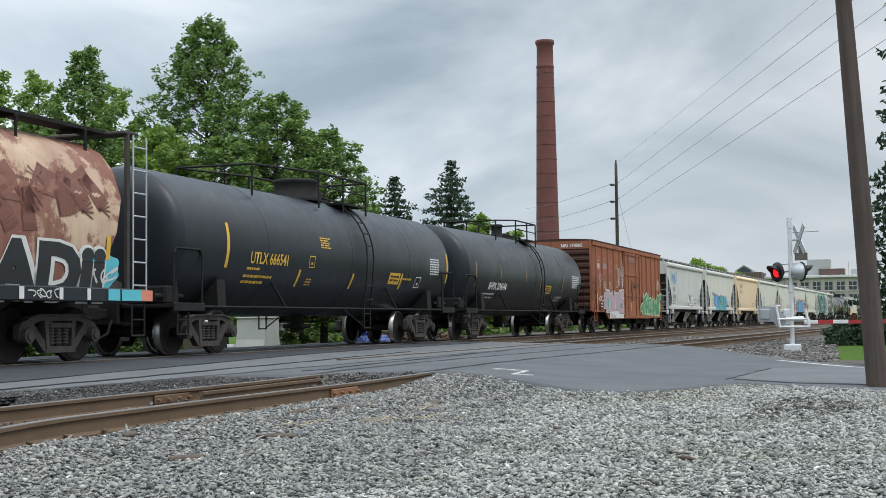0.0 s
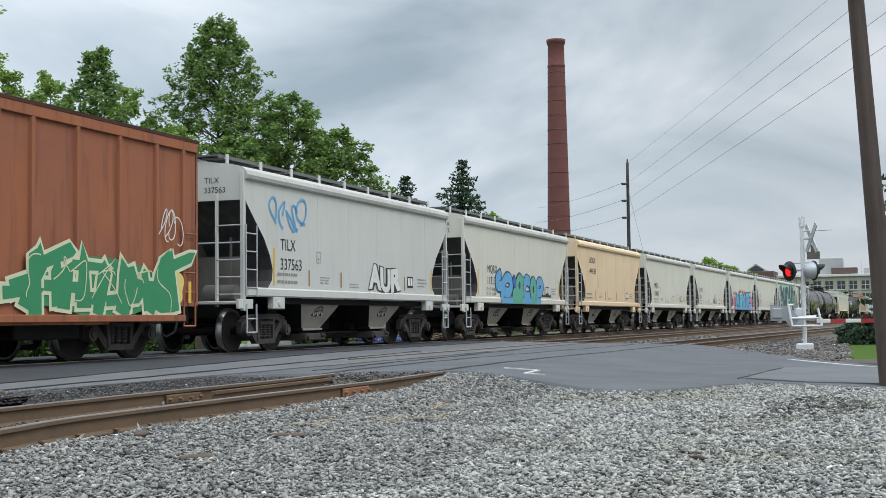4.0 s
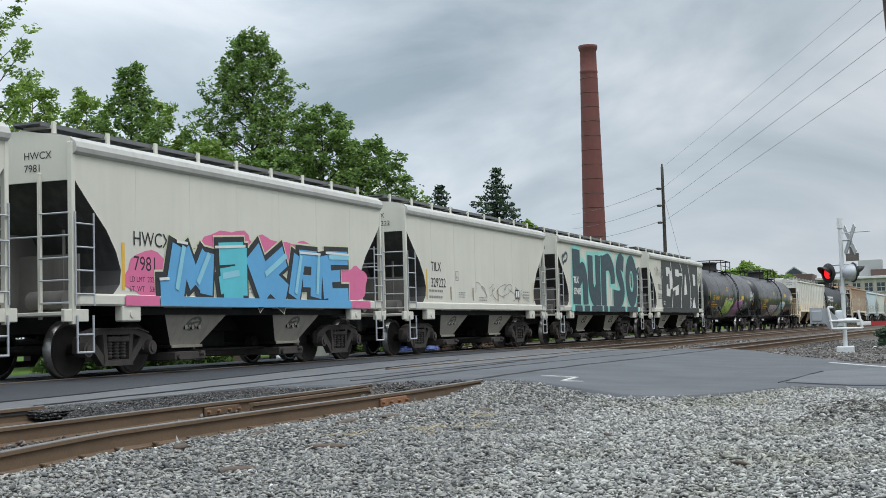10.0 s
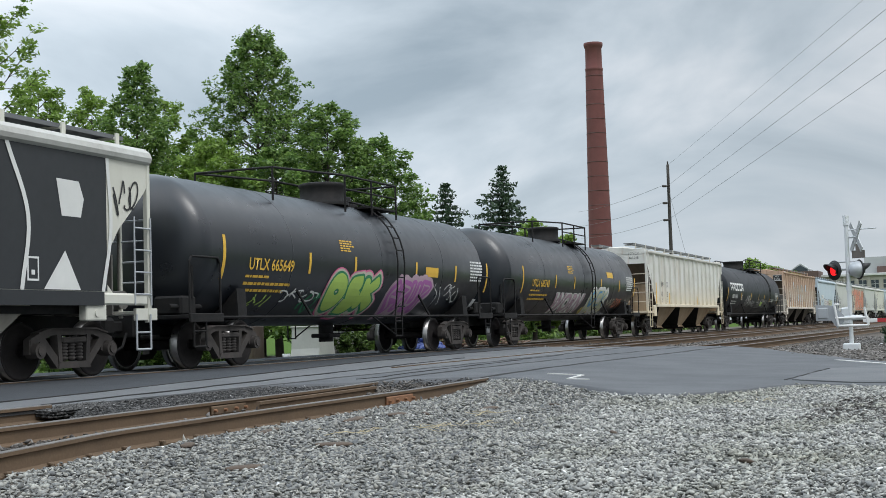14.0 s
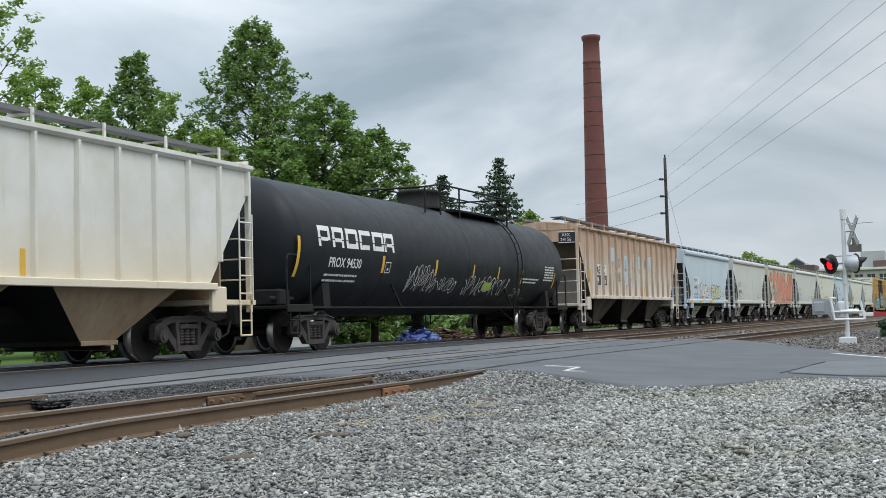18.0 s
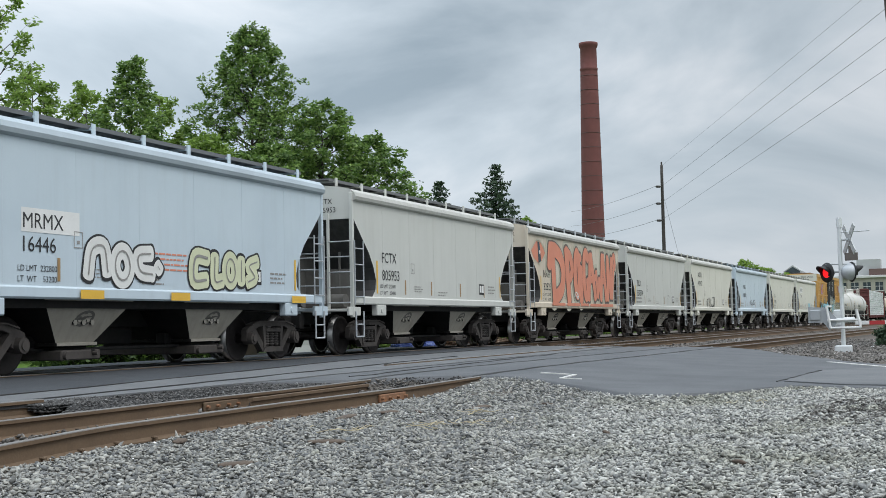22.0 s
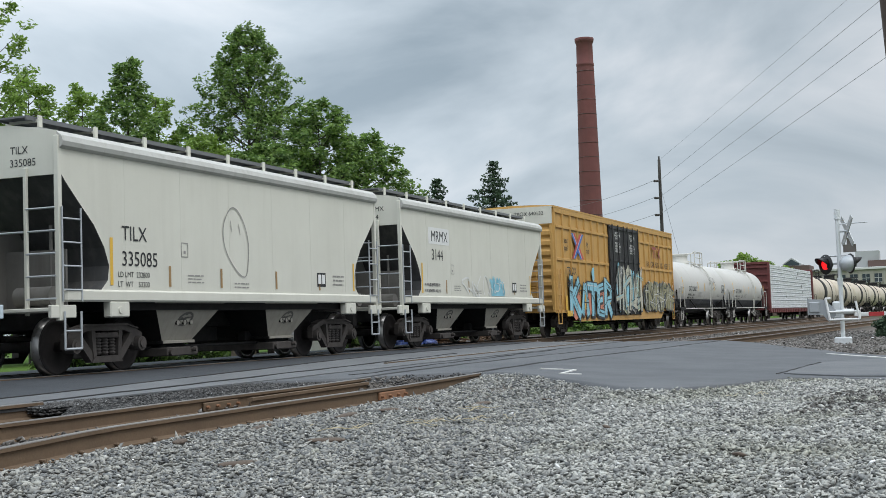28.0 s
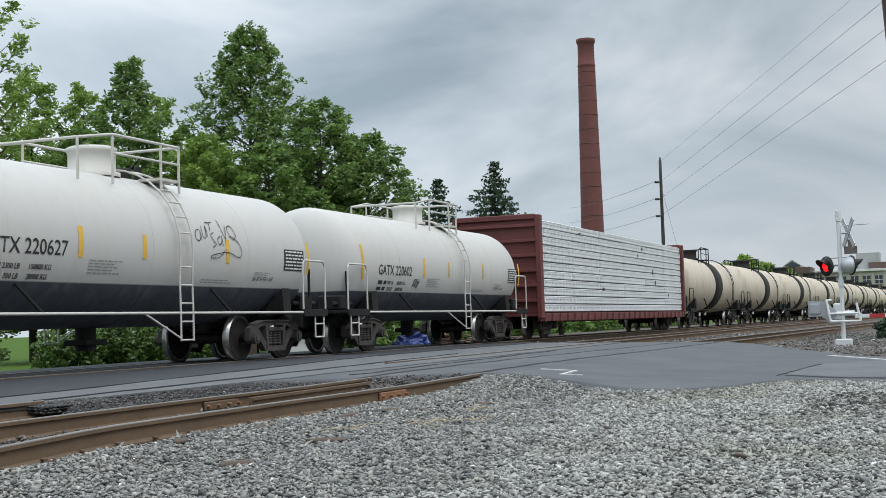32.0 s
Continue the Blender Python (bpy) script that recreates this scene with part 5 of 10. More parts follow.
def ribbed_hopper(g0, g1, paint, label, mark="", number="", seed=0, eave=3.58):
    """A longer three-bay hopper with upright ribs along its sides."""
    c, ln = car("covered_hopper", label, g0, g1)
    hb = ln / 2 - 0.95
    key = "%.2f%.2f" % (ln, eave)

    def side():
        cut = [(0.0, eave - 0.42), (1.45, 1.36)]
        out = [(-hb + a, z) for a, z in cut] + [(hb - a, z) for a, z in cut[::-1]] + [(hb, eave), (-hb, eave)]
        me_ = G().prism(out, "y", -1.50, 1.50).mesh("rib_body")
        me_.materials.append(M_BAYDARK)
        # Slopes facing down take dark brown for shade and dirt, as in hopper().
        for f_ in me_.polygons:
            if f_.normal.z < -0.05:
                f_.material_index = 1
        return me_
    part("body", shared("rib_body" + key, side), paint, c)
    part("roof", shared("rib_roof" + key, lambda: G().prism([(-1.55, eave - 0.02), (-1.60, eave + 0.03), (-1.60, eave + 0.10), (-1.3, eave + 0.17), (0, eave + 0.30), (1.3, eave + 0.17), (1.60, eave + 0.10), (1.60, eave + 0.03), (1.55, eave - 0.02)], "x", -hb - 0.05, hb + 0.05)), paint, c)
    part("hatch", shared("rib_hatch" + key, lambda: G().box(-hb + 0.6, hb - 0.6, -0.35, 0.35, eave + 0.26, eave + 0.36, 0.03)), paint, c)
    part("center_sill", shared("hop_center" + key, lambda: G().box(-ln / 2 + 0.5, ln / 2 - 0.5, -0.3, 0.3, 0.72, 1.02, 0.02)), M_UNDER, c)
    nr = 17
    for k in range(nr):
        x = -hb + 0.08 + (2 * hb - 0.16) * k / (nr - 1)
        a = min(x + hb, hb - x)
        lo = 1.36 if a > 1.45 else eave - 0.42 - (eave - 1.78) * a / 1.45
        for s in (-1, 1):
            part("rib", shared("rib%.2f" % lo + key, lambda: G().prism([(-0.05, 0), (-0.032, -0.085), (0.032, -0.085), (0.05, 0)], "z", lo + 0.03, eave - 0.02)), M_RUSTRIB if paint is M_PINKISH else paint, c, at=(x, s * 1.498, 0), turn=(0, 0, 0 if s < 0 else 180))
    for s in (-1, 1):
        part("side_sill", shared("rib_sill" + key, lambda: G().box(-hb + 1.3, hb - 1.3, -0.05, 0.05, 1.27, 1.40, 0.012)), paint, c, at=(0, s * 1.55, 0))
        part("running_board", shared("rib_board" + key, lambda: G().box(-hb - 0.2, hb + 0.2, -0.2, 0.2, eave + 0.42, eave + 0.45).box(-hb - 0.2, hb + 0.2, -0.22, -0.2, eave + 0.38, eave + 0.46)), M_GRATE, c, at=(0, s * 0.75, 0))
    for k in range(10):
        x = -hb + 0.2 + (2 * hb - 0.4) * k / 9
        for s in (0, 180):
            part("board_bracket", shared("rib_bracket" + key, lambda: G().box(-0.03, 0.03, -1.0, -0.97, eave + 0.18, eave + 0.48).box(-0.02, 0.02, -1.0, -0.5, eave + 0.36, eave + 0.40)), paint, c, at=(x, 0, 0), turn=(0, 0, s))
    for x in (-4.3, 0.0, 4.3):
        part("hopper_bay", shared("rib_bay", lambda: bay3()), M_BAYRUST if paint is M_RIBBED else M_BAYDARK, c, "rust-stained discharge bay", (x * hb / 8.3, 0, 0))
    for s in (-1, 1):
        part("end_sheet", shared("rib_end" + key, lambda: G().box(-0.02, 0.02, -1.5, 1.5, eave - 0.45, eave + 0.2)), paint, c, at=(s * (hb + 0.015), 0, 0))
        part("end_plate", shared("rib_plate", lambda: G().box(-0.02, 0.02, -1.3, 1.3, 0.95, 2.3).box(-1.0, 1.0, -0.02, 0.02, 1.0, 2.6)), M_BAYRUST if paint is M_RIBBED else M_ENDGREY, c, at=(s * (hb - 0.75), 0, 0))
        part("end_platform", shared("rib_platform", lambda: G().box(-0.85, 0.75, -1.52, 1.52, 1.0, 1.10, 0.01).box(-0.85, -0.35, -1.54, -1.44, 0.86, 1.34, 0.02).box(-0.85, -0.35, 1.44, 1.54, 0.86, 1.34, 0.02)), paint, c, at=(s * (hb - 0.55), 0, 0), turn=(0, 0, 0 if s > 0 else 180))
        for q in (-1, 1):
            part("corner_post", shared("rib_post" + key, lambda: G().box(-0.05, 0.05, -0.05, 0.05, 0.86, eave + 0.1, 0.01)), paint, c, at=(s * (hb + 0.03), q * 1.47, 0))
            part("ladder", shared("rib_ladder", lambda: ladder_mesh(0.48, 1.05, 2.75, 5, 0.018)), paint, c, at=(s * (hb - 0.24) - 0.24, q * 1.57, 0))
            part("stirrup", shared("hop_stirrup", stirrup_mesh), paint, c, at=(s * (hb - 0.24), q * 1.55, 0))
        for z in (1.5, 1.9, 2.3, 2.7):
            part("end_rail", shared("hop_bar", lambda: G().cyl((0, -1.48, 0), (0, 1.48, 0), 0.016, 6)), M_WARM, c, at=(s * (hb + 0.08), 0, z))
        truck(c, s * (ln / 2 - 2.5))
    f = FLAT(1.50)
    if mark:
        for q in (0, 1):
            text(c, (mark[:2], mark[2:])[q], f, -hb + 2.36 + 0.98 * q, 2.18, 0.33, M_INK, 0.004)
            text(c, (number[:3], number[3:])[q], f, -hb + 2.36 + 0.98 * q, 1.74, 0.33, M_INK, 0.004, squeeze=0.85)
    bars(c, f, [(-hb + 1.46, -hb + 1.62, 1.42, 2.35), (-hb + 4.0, -hb + 4.14, 1.42, 1.9), (-hb + 7.4, -hb + 7.54, 1.42, 1.82), (hb - 6.6, hb - 6.48, 1.42, 1.82)], M_YINK, "reflector", label="yellow reflective stripe")
    return c, hb, f


def bay3():
    g = G()
    t, b = 1.75, 0.45
    v = [(-t, -1.42, 1.32), (t, -1.42, 1.32), (t, 1.42, 1.32), (-t, 1.42, 1.32), (-b, -0.95, 0.40), (b, -0.95, 0.40), (b, 0.95, 0.40), (-b, 0.95, 0.40)]
    g.add(v, [(0, 1, 5, 4), (1, 2, 6, 5), (2, 3, 7, 6), (3, 0, 4, 7), (0, 3, 2, 1), (4, 5, 6, 7)])
    me_ = g.box(-b - 0.06, b + 0.06, -1.0, 1.0, 0.34, 0.42, 0.01).cyl((0.2, -1.1, 0.3), (0.2, 1.1, 0.3), 0.05, 8).mesh("rib_bay")
    me_.materials.append(M_UNDER)
    # Shade on the bay's inward ends is painted with the black gear material.
    for f_ in me_.polygons:
        if abs(f_.normal.x) > 0.4:
            f_.material_index = 1
    return me_


def round_hopper(g0, g1, paint, label):
    """An old hopper with curved sides and a roof walk on an open end frame."""
    c, ln = car("covered_hopper", label, g0, g1)
    hb = ln / 2 - 1.25
    prof = [(1.20, -1.50), (1.6, -1.56), (2.2, -1.60), (2.8, -1.54), (3.3, -1.36), (3.6, -1.12), (3.8, -0.75), (3.88, 0.0)]
    prof = prof + [(z, -y) for z, y in prof[-2::-1]]
    g = G()
    v, n = [], len(prof)
    for x in (-hb, -hb * 0.5, 0.0, hb * 0.5, hb):
        for z, y in prof:
            e = 0.0
            if abs(x) == hb:
                e = (1.0 if z < 2.6 else 0.0) * (2.6 - z) * 0.55
            v.append((x - math.copysign(e, x), y, z))
    g.add(v, [(k * n + i, k * n + i + 1, (k + 1) * n + i + 1, (k + 1) * n + i) for k in range(4) for i in range(n - 1)], True)
    g.add(v[:n], [tuple(range(n))[::-1]])
    g.add(v[-n:], [tuple(range(n))])
    part("body", g, paint, c)
    part("side_sill", G().box(-ln / 2 + 0.55, ln / 2 - 0.55, -1.60, -1.46, 1.0, 1.24, 0.02), M_BLACK, c)
    part("side_sill", G().box(-ln / 2 + 0.55, ln / 2 - 0.55, 1.46, 1.60, 1.0, 1.24, 0.02), M_BLACK, c)
    part("center_sill", G().box(-ln / 2 + 0.5, ln / 2 - 0.5, -0.3, 0.3, 0.72, 1.02, 0.02), M_UNDER, c)
    for s in (-1, 1):
        part("running_board", G().box(-hb - 0.55, hb + 0.55, -0.25, 0.25, 4.0, 4.03).box(-hb - 0.55, hb + 0.55, -0.27, -0.25, 3.98, 4.04), M_UNDER, c, at=(0, s * 0.8, 0))
        part("end_frame", G().box(-0.04, 0.04, -1.5, -1.42, 1.2, 4.0, 0.01).box(-0.04, 0.04, 1.42, 1.5, 1.2, 4.0, 0.01).box(-0.12, 0.30, -1.5, 1.5, 3.97, 4.02, 0.01), M_TRUCK, c, "weathered end frame carrying the roof walk", (s * (hb + 0.30), 0, 0), (0, 0, 0 if s > 0 else 180))
        part("ladder", ladder_mesh(0.42, 1.1, 3.95, 7, 0.018), M_GALV, c, at=(s * (hb + 0.55) - 0.21, -1.56, 0))
        part("stirrup", shared("hop_stirrup", stirrup_mesh), M_UNDER, c, at=(s * (hb + 0.5), -1.56, 0))
        part("end_slope", G().prism([(hb - 0.9, 1.2), (hb + 0.4, 1.2), (hb + 0.4, 1.35), (hb - 0.6, 1.6)], "y", -1.3, 1.3), M_TRUCK, c, turn=(0, 0, 0 if s > 0 else 180))
        truck(c, s * (ln / 2 - 2.35))
    for k in range(9):
        x = -hb + 0.4 + (2 * hb - 0.8) * k / 8
        part("board_bracket", G().box(-0.04, 0.04, -1.1, -0.5, 3.93, 3.99, 0.01).cyl((0, -1.08, 3.6), (0, -1.08, 3.96), 0.03, 6), M_UNDER, c, at=(x, 0, 0))
    for x in (-3.6, 0.0, 3.6):
        part("hopper_bay", shared("rib_bay", lambda: bay3()), M_UNDER, c, at=(x, 0, -0.2))

    def surf(z):
        return float(np.interp(z, [1.2, 1.6, 2.2, 2.8, 3.3, 3.6], [-1.5, -1.56, -1.60, -1.54, -1.36, -1.12])) - 0.004
    return c, hb, surf


# ---- tank cars ----
def tank(g0, g1, r, zc, paint, label, gap=0.95, dome=True, dome_r=0.55, dome_x=0.0, rail_at=(-3.9, 2.4), dark=None, ladder_x=None, band=None, frame_rail=True, rail_mat=None, safety=0.95, truck_at=2.45, hd=0.62):
    c, ln = car("tank_car", label, g0, g1)
    dark = dark or M_UNDER
    rail_mat = rail_mat or dark
    ht = ln / 2 - gap

    def shell():
        prof = [(-ht, 0.0)]
        for k in range(1, 9):
            a = math.pi / 2 * k / 8
            prof.append((-ht + hd - hd * math.cos(a), r * math.sin(a) ** (1.0 if hd > 0.5 else 0.62)))
        prof += [(-ht + hd + (2 * ht - 2 * hd) * k / 6, r) for k in range(1, 6)]
        for k in range(8, 0, -1):
            a = math.pi / 2 * k / 8
            prof.append((ht - hd + hd * math.cos(a), r * math.sin(a) ** (1.0 if hd > 0.5 else 0.62)))
        prof.append((ht, 0.0))
        g = G().lathe(prof, "x", 64, (0, 0, zc))
        return g
    key = "%.2f_%.2f_%.2f" % (ln, r, gap)
    part("shell", shared("shell" + key, shell), paint, c)
    for q in (-ht * 0.52, ht * 0.05, ht * 0.55):
        part("weld_ring", shared("ring%.2f%.2f" % (r, zc), lambda: G().lathe([(-0.02, r), (-0.012, r + 0.006), (0.012, r + 0.006), (0.02, r)], "x", 64, (0, 0, zc))), paint, c, at=(q, 0, 0))
    tb = zc - r
    for s in (-1, 1):
        part("stub_sill", shared("stub" + key, lambda: G().box(-1.6, 1.75, -0.32, 0.32, 0.66, max(tb + 0.25, 0.95), 0.02)), dark, c, at=(s * (ln / 2 - 2.2), 0, 0), turn=(0, 0, 0 if s > 0 else 180))
        part("saddle", shared("saddle" + key, lambda: G().prism([(-1.36, tb + 0.72), (-1.40, 0.92), (1.40, 0.92), (1.36, tb + 0.72), (0.95, tb + 0.32), (0.0, tb + 0.08), (-0.95, tb + 0.32)], "x", -0.16, 0.16)), dark, c, at=(s * (ln / 2 - truck_at), 0, 0))
        part("end_platform", shared("tank_platform", lambda: G().box(-0.55, 0.55, -1.48, 1.48, 0.93, 1.0, 0.01).box(-0.55, 0.55, -1.5, -1.45, 0.86, 1.02, 0.01)), dark, c, at=(s * (ln / 2 - 1.05), 0, 0))
        for q in (-1, 1):
            part("hand_rail", shared("tank_hand_rail", lambda: G().tube([(-0.52, 0, 1.0), (-0.52, 0, 1.95), (-0.45, 0, 2.05), (0.42, 0, 2.05), (0.5, 0, 1.95), (0.5, 0, 1.0)], 0.022, 8)), rail_mat, c, at=(s * (ln / 2 - 1.05), q * 1.46, 0))
            part("stirrup", shared("hop_stirrup", stirrup_mesh), rail_mat, c, at=(s * (ln / 2 - 0.85), q * 1.46, 0))
        for q in (-1, 1):
            part("strut", shared("tank_strut" + key, lambda: G().tube([(0, -1.45, safety), (-0.3, -r * 0.86, zc - r * 0.50)], 0.03, 6)), dark, c, at=(s * ht * 0.42, 0, 0), turn=(0, 0, 0 if q < 0 else 180))
        part("brake_gear", shared("tank_brake", lambda: G().box(-0.25, 0.25, -1.2, -0.6, 1.0, 1.35, 0.04).cyl((-0.5, -1.1, 1.15), (0.5, -1.1, 1.15), 0.05, 8).cyl((0.1, -1.2, 1.3), (0.1, -1.2, 1.9), 0.03, 6)), dark, c, at=(s * (ln / 2 - 0.9), 0, 0))
        truck(c, s * (ln / 2 - truck_at))
    if frame_rail:
        for q in (-1, 1):
            part("side_rail", shared("tank_rail" + key, lambda: G().cyl((-ln / 2 + 1.55, 0, safety), (ln / 2 - 1.55, 0, safety), 0.024, 8)), M_DOMEWHITE if paint is M_TANKWHITE else dark, c, at=(0, q * 1.46, 0))
    rb = rail_at[1]
    lx = ladder_x if ladder_x is not None else rb - 1.2
    for q in (-1, 1):
        def lad():
            g = G()
            for dx in (-0.2, 0.2):
                pts = []
                for k in range(9):
                    a = math.pi / 2 * (1 - k / 8) * 0.98
                    pts.append((dx, -(r + 0.13) * math.cos(a), zc + (r + 0.13) * math.sin(a)))
                pts += [(dx, -(r + 0.10), zc - 0.6), (dx, -1.48, 0.98), (dx, -1.48, 0.45)]
                g.tube(pts, 0.02, 6)
            for k in range(6):
                a = math.pi / 2 * (0.12 + 0.13 * k)
                g.cyl((-0.2, -(r + 0.13) * math.cos(a), zc + (r + 0.13) * math.sin(a)), (0.2, -(r + 0.13) * math.cos(a), zc + (r + 0.13) * math.sin(a)), 0.016, 6)
            for k in range(5):
                z = 0.47 + (zc - 0.47) * k / 5
                y = -1.48 if z < 1.0 else -(r + 0.10)
                g.cyl((-0.2, y, z), (0.2, y, z), 0.016, 6)
            g.tube([(-0.2, -1.48, 0.5), (-0.9, -1.2, 0.95)], 0.018, 6)
            return g
        part("ladder", shared("tank_ladder" + key, lad), rail_mat, c, at=(lx, 0, 0), turn=(0, 0, 0 if q < 0 else 180))
    top = zc + r
    if dome:
        part("dome", shared("dome%.2f" % dome_r, lambda: G().lathe([(0.0, dome_r + 0.08), (0.08, dome_r + 0.08), (0.10, dome_r), (0.42, dome_r), (0.46, dome_r + 0.03), (0.52, dome_r + 0.03), (0.55, dome_r * 0.9), (0.57, 0.0)], "z", 24)), M_DOMEWHITE if paint is M_TANKWHITE else M_UNDER, c, "round valve housing", (dome_x, 0, top - 0.06))
        for q, h_, r_ in ((0.95, 0.24, 0.16), (1.4, 0.32, 0.07), (1.7, 0.2, 0.10)):
            part("valve", shared("valve%.2f" % r_, lambda: G().lathe([(0, r_), (h_, r_), (h_ + 0.03, r_ * 0.6), (h_ + 0.03, 0)], "z", 12)), dark, c, at=(dome_x + q, 0, top - 0.06))
    ra, rb = rail_at

    def platform():
        g = G().box(dome_x + 0.7, rb, -0.95, -0.5, -0.10, -0.05).box(dome_x + 0.7, rb, 0.5, 0.95, -0.10, -0.05)
        for q in (-0.95, 0.95):
            for x in (ra, dome_x - 0.7, dome_x + 0.75, rb):
                g.cyl((x, q, -0.30), (x, q, 0.56 if x > ra else 0.40), 0.026, 6)
            g.tube([(ra, q, 0.40), (dome_x - 0.7, q, 0.56), (rb, q, 0.56)], 0.026, 6)
            g.cyl((dome_x - 0.7, q, 0.24), (rb, q, 0.24), 0.02, 6)
        for x, z in ((ra, 0.40), (rb, 0.56)):
            g.cyl((x, -0.95, z), (x, 0.95, z), 0.026, 6)
        return g
    part("top_railing", platform(), rail_mat, c, "walkway with pipe railing on top", (0, 0, top))
    part("outlet", shared("outlet", lambda: G().cyl((0, 0, 0), (0, 0, 0.45), 0.18, 12).box(-0.3, 0.3, -0.25, 0.25, 0.1, 0.2, 0.02)), dark, c, at=(0.2, 0, tb - 0.4))
    if band is not None:
        part("band", shared("band" + key, lambda: G().lathe([(-1.05, r + 0.001), (-1.04, r + 0.014), (1.04, r + 0.014), (1.05, r + 0.001)], "x", 64, (0, 0, zc))), M_BAND, c, "dark band round the tank", (band, 0, 0))
    return c, ht, ROUND(r, zc)


# ---- boxcars ----
def boxcar(g0, g1, paint, label, eave, low, ribs, door, cap=None, hi_end=None):
    c, ln = car("boxcar", label, g0, g1)
    hb = ln / 2 - 0.95
    y = 1.46
    part("body", G().box(-hb, hb, -y, y, low + 0.25, eave, 0.02), paint, c)
    part("roof", G().prism([(-y - 0.06, eave - 0.02), (-y - 0.06, eave + 0.04), (-0.8, eave + 0.09), (0, eave + 0.11), (0.8, eave + 0.09), (y + 0.06, eave + 0.04), (y + 0.06, eave - 0.02)], "x", -hb - 0.04, hb + 0.04), cap or paint, c)
    for s in (-1, 1):
        part("side_sill", G().prism([(-hb, low + 0.32), (-hb, low + 0.22), (-hb + 2.3, low + 0.22), (-hb + 2.9, low - 0.1), (hb - 2.9, low - 0.1), (hb - 2.3, low + 0.22), (hb, low + 0.22), (hb, low + 0.32)], "y", -0.035, 0.035), paint, c, at=(0, s * (y + 0.005), 0))
        part("top_chord", G().box(-hb, hb, -0.035, 0.035, eave - 0.20, eave - 0.02, 0.01), paint, c, at=(0, s * (y + 0.02), 0))
        for x in ribs:
            if not door[0] - 0.1 < x < door[1] + 0.1:
                part("rib", shared("box_rib%.2f%.2f" % (eave, low), lambda: G().prism([(-0.06, 0), (-0.04, -0.06), (0.04, -0.06), (0.06, 0)], "z", low + 0.32, eave - 0.2)), paint, c, at=(x, s * (y - 0.001), 0), turn=(0, 0, 0 if s < 0 else 180))

        ew = part("end_wall", shared("box_end%.2f" % eave, lambda: G().box(-0.01, 0.03, -y, y, low + 0.25, eave - 0.01, 0.01)), M_BOXEND if paint is M_BOXRED else paint, c, "corrugated end", (s * hb, 0, 0), (0, 0, 0 if s > 0 else 180))
        h = (eave - low - 0.75) / 9
        for k in range(9):
            part("corrugation", shared("box_corr%.2f" % eave, lambda: G().prism([(0.03, 0.0), (0.10, h * 0.25), (0.10, h * 0.6), (0.03, h * 0.85)], "y", -y + 0.1, y - 0.1)), M_BOXEND if paint is M_BOXRED else paint, ew, at=(0, 0, low + 0.4 + h * k))
        for q in (-1, 1):
            part("end_post", shared("box_endpost%.2f" % eave, lambda: G().box(0.03, 0.09, -0.05, 0.05, low + 0.25, eave - 0.02, 0.01)), paint, ew, at=(0, q * (y - 0.05), 0))
        part("end_cap", shared("box_endcap%.2f" % eave, lambda: G().box(0.03, 0.07, -y, y, eave - 0.35, eave - 0.01)), paint, ew)
        if hi_end:
            part("end_cap", G().box(-0.01, 0.06, -y, y, eave - 0.58, eave + 0.02), hi_end, c, "white upper end panel", (s * (hb + 0.05), 0, 0), (0, 0, 0 if s > 0 else 180))
        for q in (-1, 1):
            part("ladder", shared("box_ladder%.2f" % low, lambda: ladder_mesh(0.42, low + 0.3, low + 1.75, 4, 0.017)), paint, c, at=(s * (hb - 0.3) - 0.21, q * (y + 0.06), 0))
            part("stirrup", shared("box_stirrup%.2f" % low, lambda: G().tube([(-0.2, 0, low + 0.3), (-0.2, 0, low - 0.15), (0.2, 0, low - 0.15), (0.2, 0, low + 0.3)], 0.02, 6)), paint, c, at=(s * (hb - 0.3), q * (y + 0.05), 0))
        part("end_ladder", ladder_mesh(0.5, low + 0.35, low + 1.6, 4, 0.018), paint, c, at=(s * (hb + 0.16), -0.85 if s < 0 else -0.35, 0), turn=(0, 0, 90))
        part("draft_gear", G().box(-0.5, 0.4, -0.35, 0.35, 0.62, 1.0, 0.02), M_UNDER, c, at=(s * (ln / 2 - 0.8), 0, 0))
        truck(c, s * (ln / 2 - 2.9))
    part("underframe", G().box(-hb + 0.3, hb - 0.3, -0.5, 0.5, 0.62, low + 0.3).box(-hb + 4.4, hb - 4.4, -1.25, 1.25, low - 0.05, low + 0.28).box(2.9, 4.6, -1.1, -0.5, 0.38, 0.8, 0.03).tube([(-hb + 3.6, -0.8, 0.5), (-2.0, -1.0, 0.42), (hb - 3.6, -0.8, 0.5)], 0.03, 6).box(-1.2, 0.6, -0.9, -0.4, 0.35, 0.75, 0.05).cyl((1.2, -0.7, 0.55), (2.6, -0.7, 0.55), 0.2, 12), M_UNDER, c)
    return c, hb, FLAT(y)


